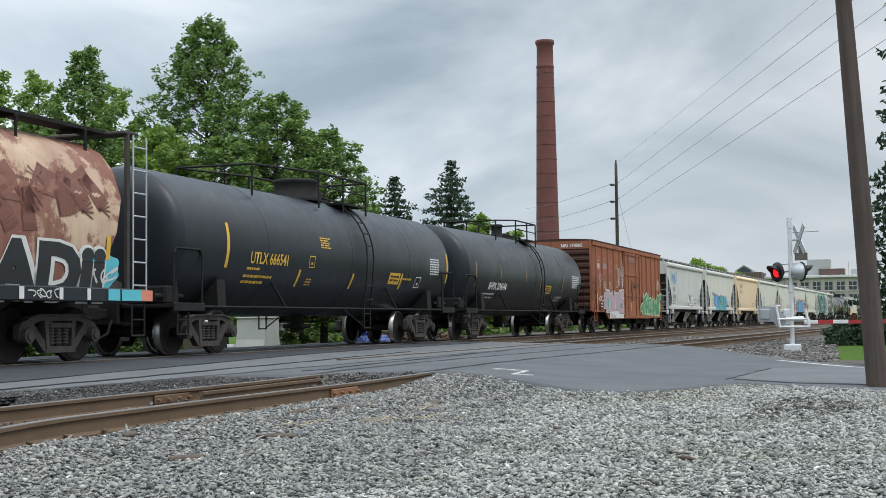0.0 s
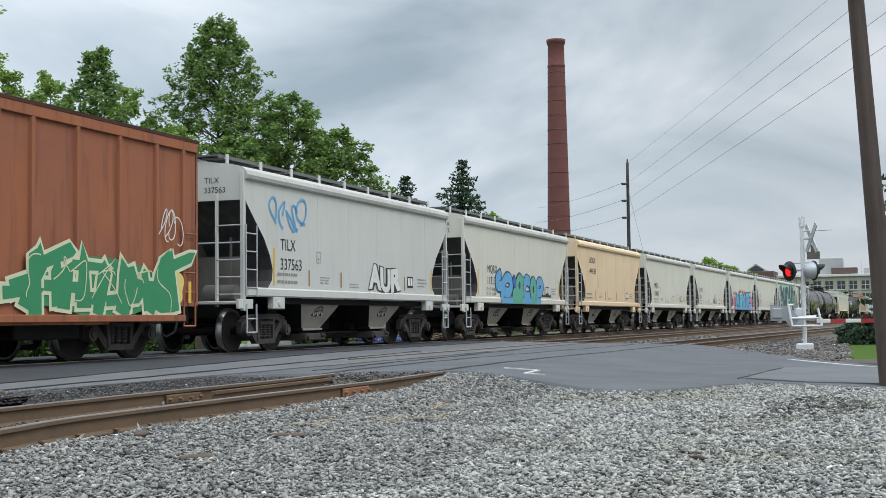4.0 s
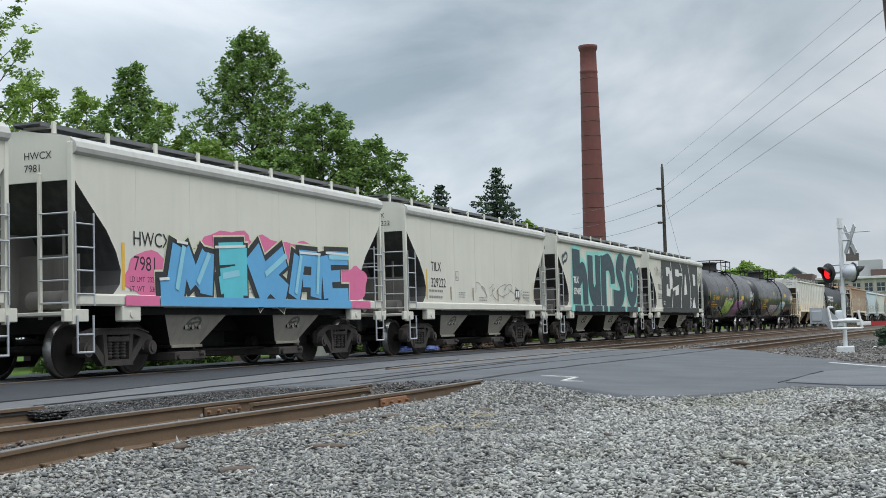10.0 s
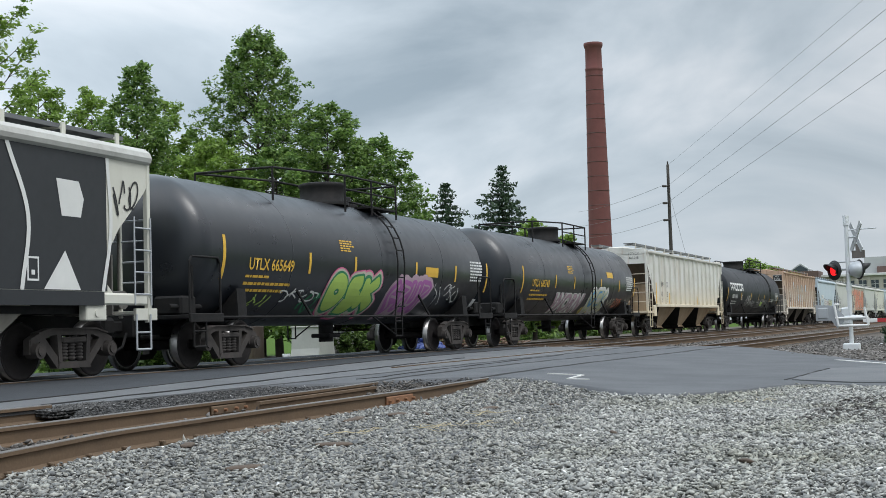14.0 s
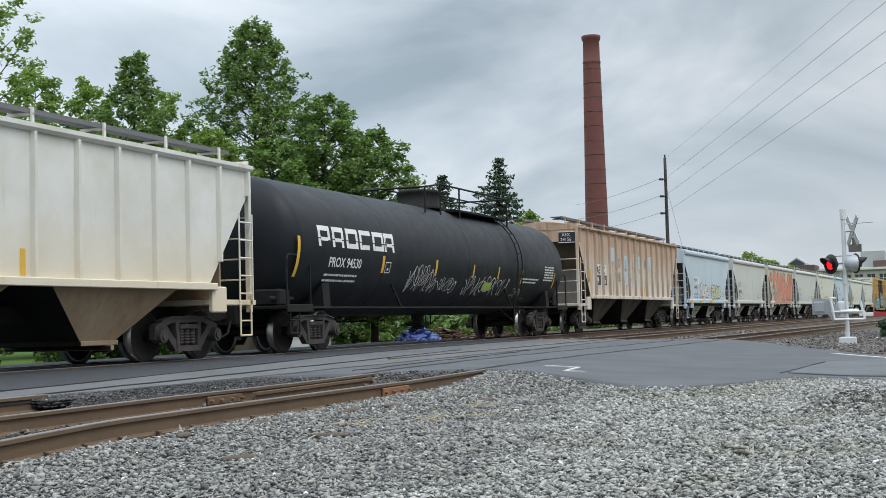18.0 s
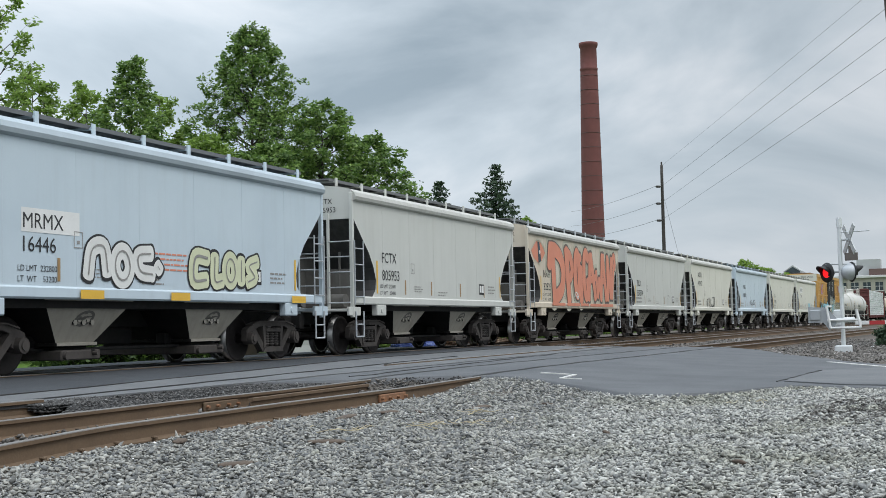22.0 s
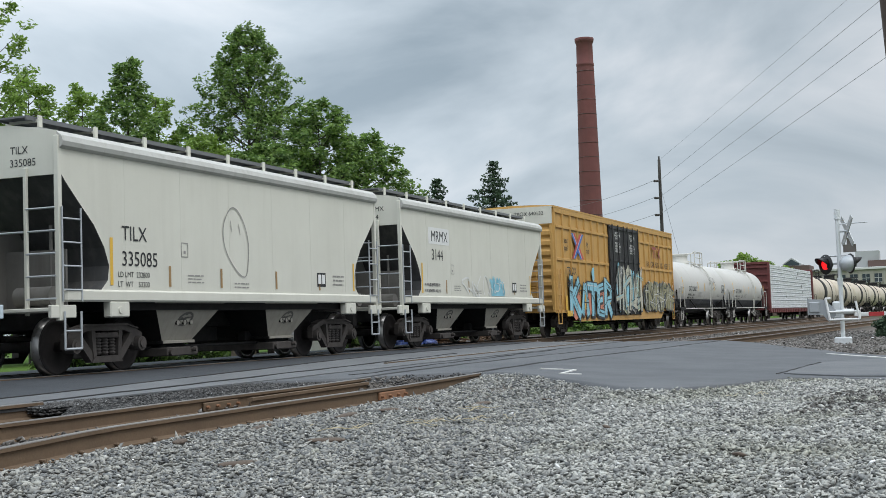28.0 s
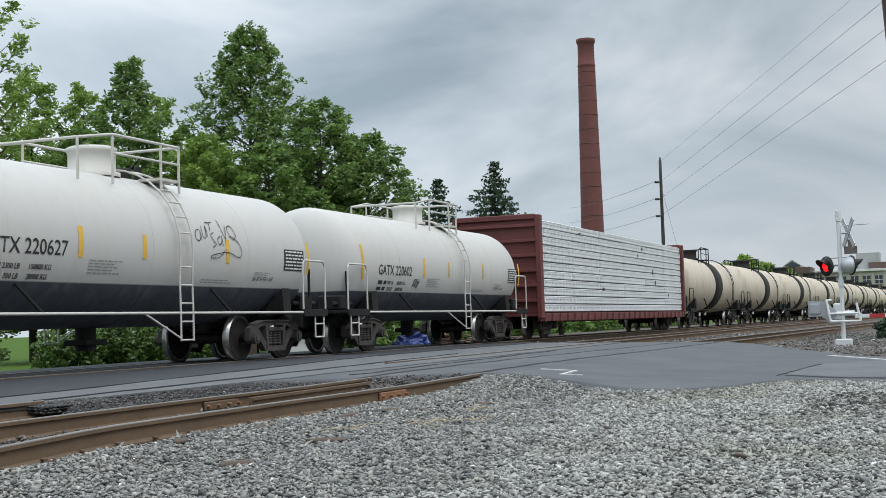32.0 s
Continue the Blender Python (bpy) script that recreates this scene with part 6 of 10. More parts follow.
# ---- lumber car ----
def centerbeam(g0, g1, label):
    c, ln = car("centerbeam_flatcar", label, g0, g1)
    hb = ln / 2 - 0.85
    part("deck", G().box(-hb, hb, -1.45, 1.45, 0.78, 0.88).box(-hb, hb, -0.3, 0.3, 0.55, 0.8), M_CENTER, c)
    for s in (-1, 1):
        part("side_sill", G().box(-hb, hb, -0.04, 0.04, 0.60, 0.86, 0.01), M_CENTER, c, at=(0, s * 1.44, 0))
        bx = s * (hb - 0.1)
        part("bulkhead", G().box(-0.06, 0.06, -1.38, 1.38, 0.88, 4.0, 0.02), M_CENTER, c, "maroon steel bulkhead", (bx, 0, 0))
        for y in (-1.465, 1.465):
            part("bulkhead_post", G().box(-0.16, 0.16, y - 0.085, y + 0.085, 0.7, 4.15, 0.02), M_CENTER, c, at=(bx, 0, 0))
        part("bulkhead_beam", G().box(-0.15, 0.15, -1.38, 1.38, 4.0, 4.18, 0.02), M_CENTER, c, at=(bx, 0, 0))
        for k in range(6):
            part("bulkhead_rib", shared("cb_rib", lambda: G().box(-0.10, 0.10, -1.4, 1.4, -0.05, 0.05, 0.01)), M_CENTER, c, at=(s * (hb - 0.02), 0, 1.3 + k * 0.5))
        truck(c, s * (ln / 2 - 2.6))
    for k in range(26):
        x = -hb + 0.4 + (2 * hb - 0.8) * k / 25
        part("stake_pocket", shared("cb_pocket", lambda: G().prism([(-0.1, 0.6), (0.1, 0.6), (0.06, 0.86), (-0.06, 0.86)], "y", -1.53, -1.46)), M_CENTER, c, at=(x, 0, 0))
    part("beam", G().box(-hb + 0.2, hb - 0.2, -0.12, 0.12, 0.88, 4.1).box(-hb, hb, -0.3, 0.3, 4.08, 4.18, 0.02), M_CENTER, c)
    ncol, nrow = 6, 11
    w, h = (2 * hb - 0.55) / ncol, 3.12 / nrow
    rnd = random.Random(5)
    me_ = shared("bundle", lambda: G().box(0, w - 0.03, -1.42, -0.15, 0, h - 0.034, 0.022))
    pr = []
    for q in range(9):
        x_ = 0.06 + q * (w - 0.1) / 9
        pr += [(x_, x_ + 0.05, h * 0.28, h * 0.68), (x_ + 0.08, x_ + 0.27, h * 0.40, h * 0.50)]
    # The long top bar is a painted shade line between rows, not lettering.
    mk = shared("bundle_print_and_shade", lambda: quads(pr + [(0.03, w - 0.06, h - 0.075, h - 0.06)]))
    for r_ in range(nrow):
        for k in range(ncol):
            at = (-hb + 0.28 + k * w, rnd.uniform(-0.012, 0.012), 0.92 + r_ * h)
            b = part("lumber_package", me_, M_WRAP, c, "white-wrapped lumber package" if r_ + k == 0 else "", at)
            pm = part("print", mk, M_GINK, b, at=(0, -1.424, 0))
            pm["kind"] = "stuff"
    for k, (x, z, w_, h_) in enumerate(((3.2, 3.55, 0.28, 0.14), (2.4, 3.25, 0.2, 0.1), (5.1, 2.55, 0.22, 0.2), (-3.4, 1.72, 0.3, 0.12), (5.6, 2.1, 0.15, 0.2), (-6.5, 3.75, 0.3, 0.06), (8.2, 1.6, 0.15, 0.12))):
        part("tear", G().prism([(-w_ / 2, 0), (w_ * 0.3, -h_ * 0.2), (w_ / 2, h_ * 0.7), (-w_ * 0.2, h_)], "y", -1.452, -1.44), M_YDOOR, c, "torn dark hole in the wrap" if k == 0 else "", (x, 0, z))
    part("far_load", G().box(-hb + 0.28, hb - 0.28, 0.15, 1.42, 0.92, 4.02, 0.04), M_WRAP, c, "white-wrapped lumber on the far side")
    return c, hb


# the train, from its front to its end, by the measures of its couplings
GAPS = [2.2, 20.35, 37.25, 53.6, 70.9, 84.3, 97.7, 110.9, 124.4, 137.6, 150.6, 163.5, 177.1, 190.3, 207.1, 224.9, 243.6, 264.6, 282.9, 296.2,
        309.0, 322.0, 335.0, 348.0, 361.12, 374.22, 387.2, 408.1, 422.5, 436.5, 461.3] + [461.3 + 17.4 * k for k in range(1, 11)]


def span(k):
    return GAPS[k - 1], GAPS[k]


W_, GY = M_WHITE, M_GREY
c1, hb1, f1 = round_hopper(*span(1), M_BROWNHOP, "old curve-sided covered hopper blotched brown and cream, graffiti along its sill")
c2, ht2, f2 = tank(*span(2), 1.46, 2.24, M_BLACK, "matt black tank car with yellow lettering", dome_x=0.2, gap=0.62, hd=0.36)
c3, ht3, f3 = tank(*span(3), 1.46, 2.24, M_BLACK, "matt black tank car with white lettering", dome_x=0.2, dome_r=0.2, rail_at=(-2.9, 2.1), gap=0.62, hd=0.36)
c4, hb4, f4 = boxcar(*span(4), M_BOXRED, "rust-red ribbed boxcar with sliding door and graffiti", 4.05, 0.72, [-7.1, -5.94, -4.81, -3.64, -2.44, 2.0, 2.81, 3.96, 5.15, 6.3, 7.2], (-1.75, 1.75), cap=M_BOXEND)
c5, hb5, f5 = hopper(*span(5), GY, "pale grey covered hopper with a blue scrawl and white letters", "TILX", "337563", seed=5)
c6, hb6, f6 = hopper(*span(6), W_, "off-white two-bay covered hopper with blue and green graffiti", "MQRX", "113132", seed=6, mark_at=(2.18, 2.13, 1.76))
c7, hb7, f7 = hopper(*span(7), M_TAN, "tan weathered two-bay covered hopper", "AOKX", "494128", seed=7, mark_at=(1.95, 2.93, 2.48))
c8, hb8, f8 = hopper(*span(8), W_, "off-white two-bay covered hopper with orange-yellow stripes", "MQRX", "113042", seed=8, mark_at=(1.93, 2.17, 1.75))
c9, hb9, f9 = hopper(*span(9), W_, "off-white two-bay covered hopper with a small black scrawl", "HWCX", "7871", seed=9)
c10, hb10, f10 = hopper(*span(10), W_, "off-white two-bay covered hopper with blue and pink graffiti", "HWCX", "7981", seed=10)
c11, hb11, f11 = hopper(*span(11), W_, "off-white two-bay covered hopper", "TILX", "329222", seed=11)
c12, hb12, f12 = hopper(*span(12), W_, "off-white two-bay covered hopper under large dark teal graffiti letters", "TILX", "339493", seed=12, panels=False)
c13, hb13, f13 = hopper(*span(13), W_, "off-white two-bay covered hopper under large black and white graffiti letters", "TILX", "33029", seed=13, panels=False)
c14, ht14, f14 = tank(*span(14), 1.46, 2.24, M_BLACK2, "glossy black tank car with yellow lettering and green and violet graffiti", dome_x=0.2, gap=0.7)
c15, ht15, f15 = tank(*span(15), 1.46, 2.24, M_BLACK2, "glossy black tank car with yellow lettering and pale graffiti", dome_x=0.2, gap=0.7)
c16, hb16, f16 = ribbed_hopper(*span(16), M_RIBBED, "cream ribbed three-bay covered hopper streaked with rust", "MWCX", "461215", eave=3.60)
c17, ht17, f17 = tank(*span(17), 1.53, 2.30, M_BLACKOIL, "long black pressure tank car with white bubble letters sprayed on it", dome_x=0.5, dome_r=0.6, rail_at=(-1.3, 5.4), ladder_x=4.5, gap=0.55)
c18, hb18, f18 = ribbed_hopper(*span(18), M_PINKISH, "faded ribbed covered hopper stained brown with rust", "", "", eave=3.80)
c19, hb19, f19 = hopper(*span(19), M_BLUE, "pale blue two-bay covered hopper with white outline graffiti", "MRMX", "16446", seed=19, mark_at=(2.12, 2.20, 1.85), mark_size=0.33)
c20, hb20, f20 = hopper(*span(20), GY, "pale grey two-bay covered hopper", "FCTX", "805953", seed=20)
c21, hb21, f21 = hopper(*span(21), M_WARM, "off-white two-bay covered hopper covered with salmon-red graffiti letters", "NAHX", "328231", seed=21)
c22, hb22, f22 = hopper(*span(22), GY, "pale grey two-bay covered hopper", "TILX", "337574", seed=22)
c23, hb23, f23 = hopper(*span(23), W_, "off-white two-bay covered hopper with a black outline scrawl", "AOKX", "492952", seed=23, mark_at=(1.70, 2.92, 2.47))
c24, hb24, f24 = hopper(*span(24), M_BLUE, "pale blue two-bay covered hopper", "FURX", "808391", seed=24, mark_at=(2.4, 2.54, 2.04))
c25, hb25, f25 = hopper(*span(25), W_, "off-white two-bay covered hopper with a thin outline drawing", "TILX", "335085", seed=25)
c26, hb26, f26 = hopper(*span(26), W_, "off-white two-bay covered hopper with pale blue scrawls", "MRMX", "3144", seed=26, mark_at=(1.95, 2.79, 2.30), mark_size=0.41)
c27, hb27, f27 = boxcar(*span(27), M_YELLOW, "mustard-yellow high-cube boxcar with black doors and graffiti", 4.52, 0.62, [-9.45 + 0.945 * k for k in range(21)], (-2.3, 2.6), hi_end=M_WHITE)
c28, ht28, f28 = tank(*span(28), 1.37, 2.10, M_TANKWHITE, "white tank car with a black lower half", gap=0.7, dome_x=0.45, dome_r=0.42, rail_at=(-1.2, 1.78), ladder_x=1.15, rail_mat=M_DOMEWHITE, truck_at=2.15)
c29, ht29, f29 = tank(*span(29), 1.37, 2.10, M_TANKWHITE, "white tank car with a black lower half", gap=0.7, dome_x=0.45, dome_r=0.42, rail_at=(-1.2, 1.78), ladder_x=1.15, rail_mat=M_DOMEWHITE, truck_at=2.15)
c30, hb30 = centerbeam(*span(30), "maroon centerbeam flatcar loaded with white-wrapped lumber")
for k in range(31, 41):
    tank(*span(k), 1.50, 2.32, M_TANKCREAM, "cream tank car with a dark band round its middle", gap=0.6, dome_x=-1.6, band=-0.2, rail_at=(-3.0, -0.2), ladder_x=3.5)
SHIFT.update({c20.name: 0.2, c22.name: 0.2, c14.name: 0.2, c17.name: 0.5, c27.name: 0.4, c28.name: 0.45, c29.name: 0.45})

# ---- writing and graffiti on the cars ----
def fit(c, surf, s, x0, x1, z0, z1, material, bold=0.0, lift=0.012, label="", shear=0.0, wave=0.0, name="graffiti"):
    """A word as one outline stretched to fill a field of a car's side."""
    me_, w = letters(s, 1.0, bold, 1.0)
    zs = [v.co.z for v in me_.vertices]
    sx, sz = (x1 - x0) / w, (z1 - z0) / (max(zs) - min(zs))
    bm = bmesh.new()
    bm.from_mesh(me_)
    for v in bm.verts:
        v.co = (v.co.x * sx, 0, (v.co.z - min(zs)) * sz)
    tmp = bpy.data.meshes.new("word")
    bm.to_mesh(tmp)
    bm.free()
    return stamp(c, name, tmp, surf, x0, z0, material, lift, label, shear, wave, cut=True)


def blob(n, seed, rough=0.12):
    """A rounded field of unit size."""
    g = G()
    rnd = random.Random(seed)
    k = [rnd.uniform(-rough, rough) for _ in range(6)]
    pts = []
    for i in range(n):
        a = 2 * math.pi * i / n
        r = 0.5 + sum(k[j] * math.cos((j + 2) * a + j) for j in range(6)) * 0.4
        pts.append((0.5 + r * math.cos(a), 0, 0.5 + r * math.sin(a)))
    return g.add(pts + [(0.5, 0, 0.5)], [(i, (i + 1) % n, n) for i in range(n)])


def field(c, surf, x0, x1, z0, z1, material, lift=0.006, seed=1, square=False, label="", name="graffiti"):
    me_ = bpy.data.meshes.new("field")
    g = quads([(0, 1, 0, 1)]) if square else blob(28, seed)
    me_.from_pydata([(x * (x1 - x0), 0, z * (z1 - z0)) for x, y, z in g.v], [], g.f)
    return stamp(c, name, me_, surf, x0, z0, material, lift, label, cut=True)


def scrawl(c, surf, x0, x1, z0, z1, material, seed, strokes=7, width=0.022, lift=0.016, label="", loops=3.0):
    """A hand-sprayed line that loops across a field."""
    rnd = random.Random(seed)
    g = G()
    for k in range(strokes):
        a = x0 + (x1 - x0) * (k + rnd.uniform(-0.1, 0.3)) / strokes
        w = (x1 - x0) / strokes * rnd.uniform(0.8, 1.7)
        p1, p2, p3 = rnd.uniform(0, 6.28), rnd.uniform(0, 6.28), rnd.uniform(0.8, 1.6) * loops
        pts = []
        for i in range(26):
            t = i / 25
            x = a + w * (0.5 + 0.45 * math.sin(p1 + t * p3 * 1.3) + 0.18 * math.sin(p2 + t * 7))
            z = (z0 + z1) / 2 + (z1 - z0) * 0.5 * math.sin(p2 + t * p3) * (0.75 + 0.25 * math.sin(p1 + t * 5))
            pts.append(Vector((x, 0, z)))
        for u, v in zip(pts[:-1], pts[1:]):
            d = (v - u)
            if d.length < 1e-4:
                continue
            q = Vector((-d.z, 0, d.x)).normalized() * width / 2
            g.add([u - q, v - q, v + q, u + q], [(0, 1, 2, 3)])
    me_ = bpy.data.meshes.new("scrawl")
    me_.from_pydata(g.v, [], g.f)
    ob = stamp(c, "graffiti", me_, surf, 0, 0, material, lift, label)
    ob["kind"] = "stuff"
    return ob


def piece(c, surf, s, x0, x1, z0, z1, fill, rim, label, rim2=None, shear=0.0, wave=0.0, fat=0.05, inner=0.35):
    """Big letters with a rim, and a second wider rim behind where there is one."""
    d = (z1 - z0) * 0.05
    if rim2:
        fit(c, surf, s, x0 - 2 * d, x1 + 2 * d, z0 - 1.6 * d, z1 + 1.6 * d, rim2, fat * 2.2, 0.008, "", shear, wave)
    fit(c, surf, s, x0 - d, x1 + d, z0 - d, z1 + d, rim, fat * 1.5, 0.012, label, shear, wave)
    fit(c, surf, s, x0, x1, z0, z1, fill, fat * inner, 0.016, "", shear, wave)


def wild(c, surf, x0, x1, z0, z1, n, fill, rim, seed, label="", shine=None, fat=0.34, slant=0.1):
    """Angular wild-style letters: pointed strokes over a dark rim, with thin shine lines."""
    w = (x1 - x0) / n
    for grow, material, lift in ((0.065, rim, 0.010), (0.0, fill, 0.014), (-1, shine, 0.019)):
        if material is None:
            continue
        rnd = random.Random(seed)
        g = G()
        k = 0
        for i in range(n):
            xa = x0 + w * i
            st = []
            for q in range(rnd.choice((2, 3, 3))):
                lean = rnd.uniform(-0.25, 0.35) + slant
                xs_ = xa + w * rnd.uniform(0.1, 0.95)
                st.append(((xs_, z0 + (z1 - z0) * rnd.uniform(0.0, 0.15)), (xs_ + w * lean, z0 + (z1 - z0) * rnd.uniform(0.7, 1.0)), w * fat * rnd.uniform(0.6, 1.2)))
            for q in range(rnd.choice((1, 2))):
                zz = z0 + (z1 - z0) * rnd.uniform(0.15, 0.85)
                st.append(((xa + w * rnd.uniform(-0.1, 0.2), zz), (xa + w * rnd.uniform(0.9, 1.25), zz + (z1 - z0) * rnd.uniform(-0.2, 0.3)), w * fat * rnd.uniform(0.4, 0.8)))
            for (ax, az), (bx, bz), t in st:
                d = Vector((bx - ax, bz - az)).normalized()
                nn = Vector((-d.y, d.x))
                h0, h1 = (t / 2 + grow, t / 2 * rnd.uniform(0.5, 1.3) + grow) if grow >= 0 else (0.012, 0.012)
                off = nn * (t * 0.3) if grow < 0 else Vector((0, 0))
                e = t * rnd.uniform(0.3, 0.9) + max(grow, 0) * 1.5
                A, B = Vector((ax, az)) + off - d * max(grow, 0), Vector((bx, bz)) + off
                pts = [A - nn * h0, B - nn * h1, B + d * (e if grow >= 0 else 0.01) + nn * h1 * rnd.uniform(-0.8, 0.8), B + nn * h1, A + nn * h0]
                g.add([(v.x, -0.0002 * k, min(max(v.y, z0 - 0.12), z1 + 0.25)) for v in pts], [(0, 1, 2, 3, 4)])
                k += 1
        me_ = bpy.data.meshes.new("wild")
        me_.from_pydata(g.v, [], g.f)
        ob = stamp(c, "graffiti", me_, surf, 0, 0, material, lift, label if grow == 0.0 else "")
        ob["kind"] = "stuff"


def tangle(c, surf, x0, x1, z0, z1, fills, seed, label, n=10):
    """Overlapping sprayed clouds under looping dark and white lines."""
    rnd = random.Random(seed)
    for k in range(n):
        w, h = (x1 - x0) * rnd.uniform(0.16, 0.34), (z1 - z0) * rnd.uniform(0.45, 0.95)
        a, b = rnd.uniform(x0, x1 - w), rnd.uniform(z0, z1 - h)
        field(c, surf, a, a + w, b, b + h, fills[k % len(fills)], 0.004 + 0.0008 * k, seed + k, label=label if k == 0 else "")
    m = max(6, int((x1 - x0) * 2.2))
    scrawl(c, surf, x0, x1, z0, z1, S_DARK, seed + 50, m, 0.075, 0.016, "", 2.6)
    scrawl(c, surf, x0, x1, z0, z1, S_WHITE, seed + 51, m, 0.035, 0.019, "", 2.6)
    scrawl(c, surf, x0, x1, z0, z1 * 0.9, S_DARK, seed + 52, m, 0.03, 0.022, "", 3.2)


def brush(c, surf, strokes, layers, curved=True, caps=True, cut=False):
    """Painted strokes: each a width and a line of (x, z) along the car; each layer lays them all in one paint, wider or shifted."""
    for material, grow, lift, shift, label in layers:
        g = G()
        for k, (w, pts) in enumerate(strokes):
            p = [Vector(q) for q in pts]
            loop = len(p) > 3 and (p[0] - p[-1]).length < 1e-6
            if curved and len(p) > 2:
                e = [p[-2]] + p + [p[1]] if loop else [p[0] * 2 - p[1]] + p + [p[-1] * 2 - p[-2]]
                line = []
                for i in range(1, len(e) - 2):
                    for q in range(6):
                        t = q / 6
                        line.append(0.5 * (2 * e[i] + (e[i + 1] - e[i - 1]) * t + (2 * e[i - 1] - 5 * e[i] + 4 * e[i + 1] - e[i + 2]) * t * t + (3 * e[i] - e[i - 1] - 3 * e[i + 1] + e[i + 2]) * t ** 3))
                line.append(p[-1])
            else:
                line = p
            r, y = max(w / 2 + grow, 0.008), -0.0003 * k
            side, m = [], len(line)
            for i in range(m):
                a, b = line[i - 1] if i else (line[-2] if loop else line[0]), line[i + 1] if i < m - 1 else (line[1] if loop else line[-1])
                d = (b - a).normalized()
                nn = Vector((-d.y, d.x))
                if 0 < i < m - 1:
                    d0 = (line[i] - line[i - 1]).normalized()
                    nn = nn / max(0.5, abs(nn.dot(Vector((-d0.y, d0.x)))))
                o = Vector((0, 0)) if loop else d * (-max(grow, 0.0) if i == 0 else max(grow, 0.0) if i == m - 1 else 0.0)
                side.append((line[i] + o + nn * r, line[i] + o - nn * r))
            v = [(q.x + shift[0], y - 0.00008 * i, q.y + shift[1]) for i, pair in enumerate(side) for q in pair]
            g.add(v, [(2 * i, 2 * i + 1, 2 * i + 3, 2 * i + 2) for i in range(m - 1)])
            if curved and caps and not loop:
                for q, sg in ((side[0], -1), (side[-1], 1)):
                    mid, u = (q[0] + q[1]) / 2, (q[0] - q[1]) / 2
                    f = Vector((u.y, -u.x)) * sg * 0.55
                    cap = [mid + u * math.cos(a_) + f * math.sin(a_) for a_ in [math.pi * i / 6 for i in range(7)]]
                    g.add([(z.x + shift[0], y, z.y + shift[1]) for z in cap], [tuple(range(7))])
        me_ = bpy.data.meshes.new("brush")
        me_.from_pydata(g.v, [], g.f)
        ob = stamp(c, "graffiti", me_, surf, 0, 0, material, lift, label, cut=cut)
        ob["kind"] = "stuff"


def oval(x, z, rx, rz, n=12):
    return [(x + rx * math.cos(2 * math.pi * k / n), z + rz * math.sin(2 * math.pi * k / n)) for k in range(n)] + [(x + rx, z)]


def shape(c, surf, pts, material, lift, label=""):
    """One flat painted outline on a car's side."""
    me_ = bpy.data.meshes.new("shape")
    me_.from_pydata([(x, 0, z) for x, z in pts], [], [tuple(range(len(pts)))])
    return stamp(c, "graffiti", me_, surf, 0, 0, material, lift, label)


NO = (0.0, 0.0)

# brown hopper
scrawl(c1, f1, 2.6, 7.4, 1.95, 3.15, M_BROWNBRUSH, 5, 6, 0.34, 0.006, "broad brown brushed strokes", 2.0)
scrawl(c1, f1, 2.2, 7.2, 2.5, 3.3, M_BROWNBRUSH, 8, 4, 0.42, 0.006, "", 1.6)
field(c1, f1, 6.7, 7.75, 1.22, 1.85, S_CYAN, 0.007, 3, label="cyan sprayed ground")
piece(c1, f1, "ADii", 4.3, 7.3, 1.02, 1.95, S_DARK, S_WHITE, "fat black graffiti letters rimmed white", fat=0.075, inner=0.75)
for xa_, xb_, m_ in ((4.1, 4.5, S_WHITE), (5.0, 5.12, S_WHITE), (6.0, 6.1, S_WHITE), (6.75, 6.85, S_WHITE), (7.35, 7.7, S_CYAN), (7.75, 8.35, S_CYAN), (8.35, 8.72, S_SALMON)):
    field(c1, lambda z: -1.605, xa_, xb_, 1.03, 1.22, m_, 0.004, 4, True)
scrawl(c1, lambda z: -1.61, 5.2, 5.95, 1.05, 1.2, S_WHITE, 9, 5, 0.02, 0.006, "", 4)
scrawl(c1, f1, 6.9, 7.5, 1.3, 1.6, S_WHITE, 10, 3, 0.035, 0.018, "", 4)
bars(c1, f1, [(7.3, 7.42, 1.72, 2.12)], M_YINK, "reflector", 0.014, label="yellow reflective stripe")

# black tanks at the front
YL = "yellow reflective stripe"
text(c2, "UTLX 666541", f2, -4.87, 1.88, 0.34, M_YINK, 0.006, 0.92)
bars(c2, f2, lines(-4.95, 1.74, 0.8, 1, 0.05, 0.1, 2) + lines(-5.0, 1.58, 1.4, 2, 0.055, 0.12, 3), M_YINK)
bars(c2, f2, frame_rects(-2.06, 1.88, 0.30, 0.27, 0.02), M_YINK)
bars(c2, f2, [(-5.91, -5.80, 1.75, 2.66), (-2.5, -2.4, 1.44, 1.82), (0.5, 0.6, 1.44, 1.82), (3.75, 3.87, 1.50, 1.92), (7.3, 7.40, 1.75, 2.6)], M_YINK, "reflector", cut=True, label=YL)
bars(c2, f2, lines(-1.45, 2.58, 0.6, 5, 0.03, 0.055, 4), M_YINK)
bars(c2, f2, [(2.92, 3.67, 1.62, 1.92)], M_YINK, "placard", label="orange-yellow notice plate")
bars(c2, f2, lines(3.0, 1.80, 0.6, 2, 0.05, 0.10, 5, 0.05), M_BRINKD, lift=0.011)
bars(c2, f2, lines(5.9, 2.38, 0.75, 7, 0.035, 0.07, 6, 0.05), M_WINK)
bars(c2, f2, frame_rects(4.88, 1.56, 0.4, 0.3, 0.025) + [(-6.0, -5.85, 1.30, 1.45), (6.15, 6.3, 1.15, 1.42)], M_WINK)
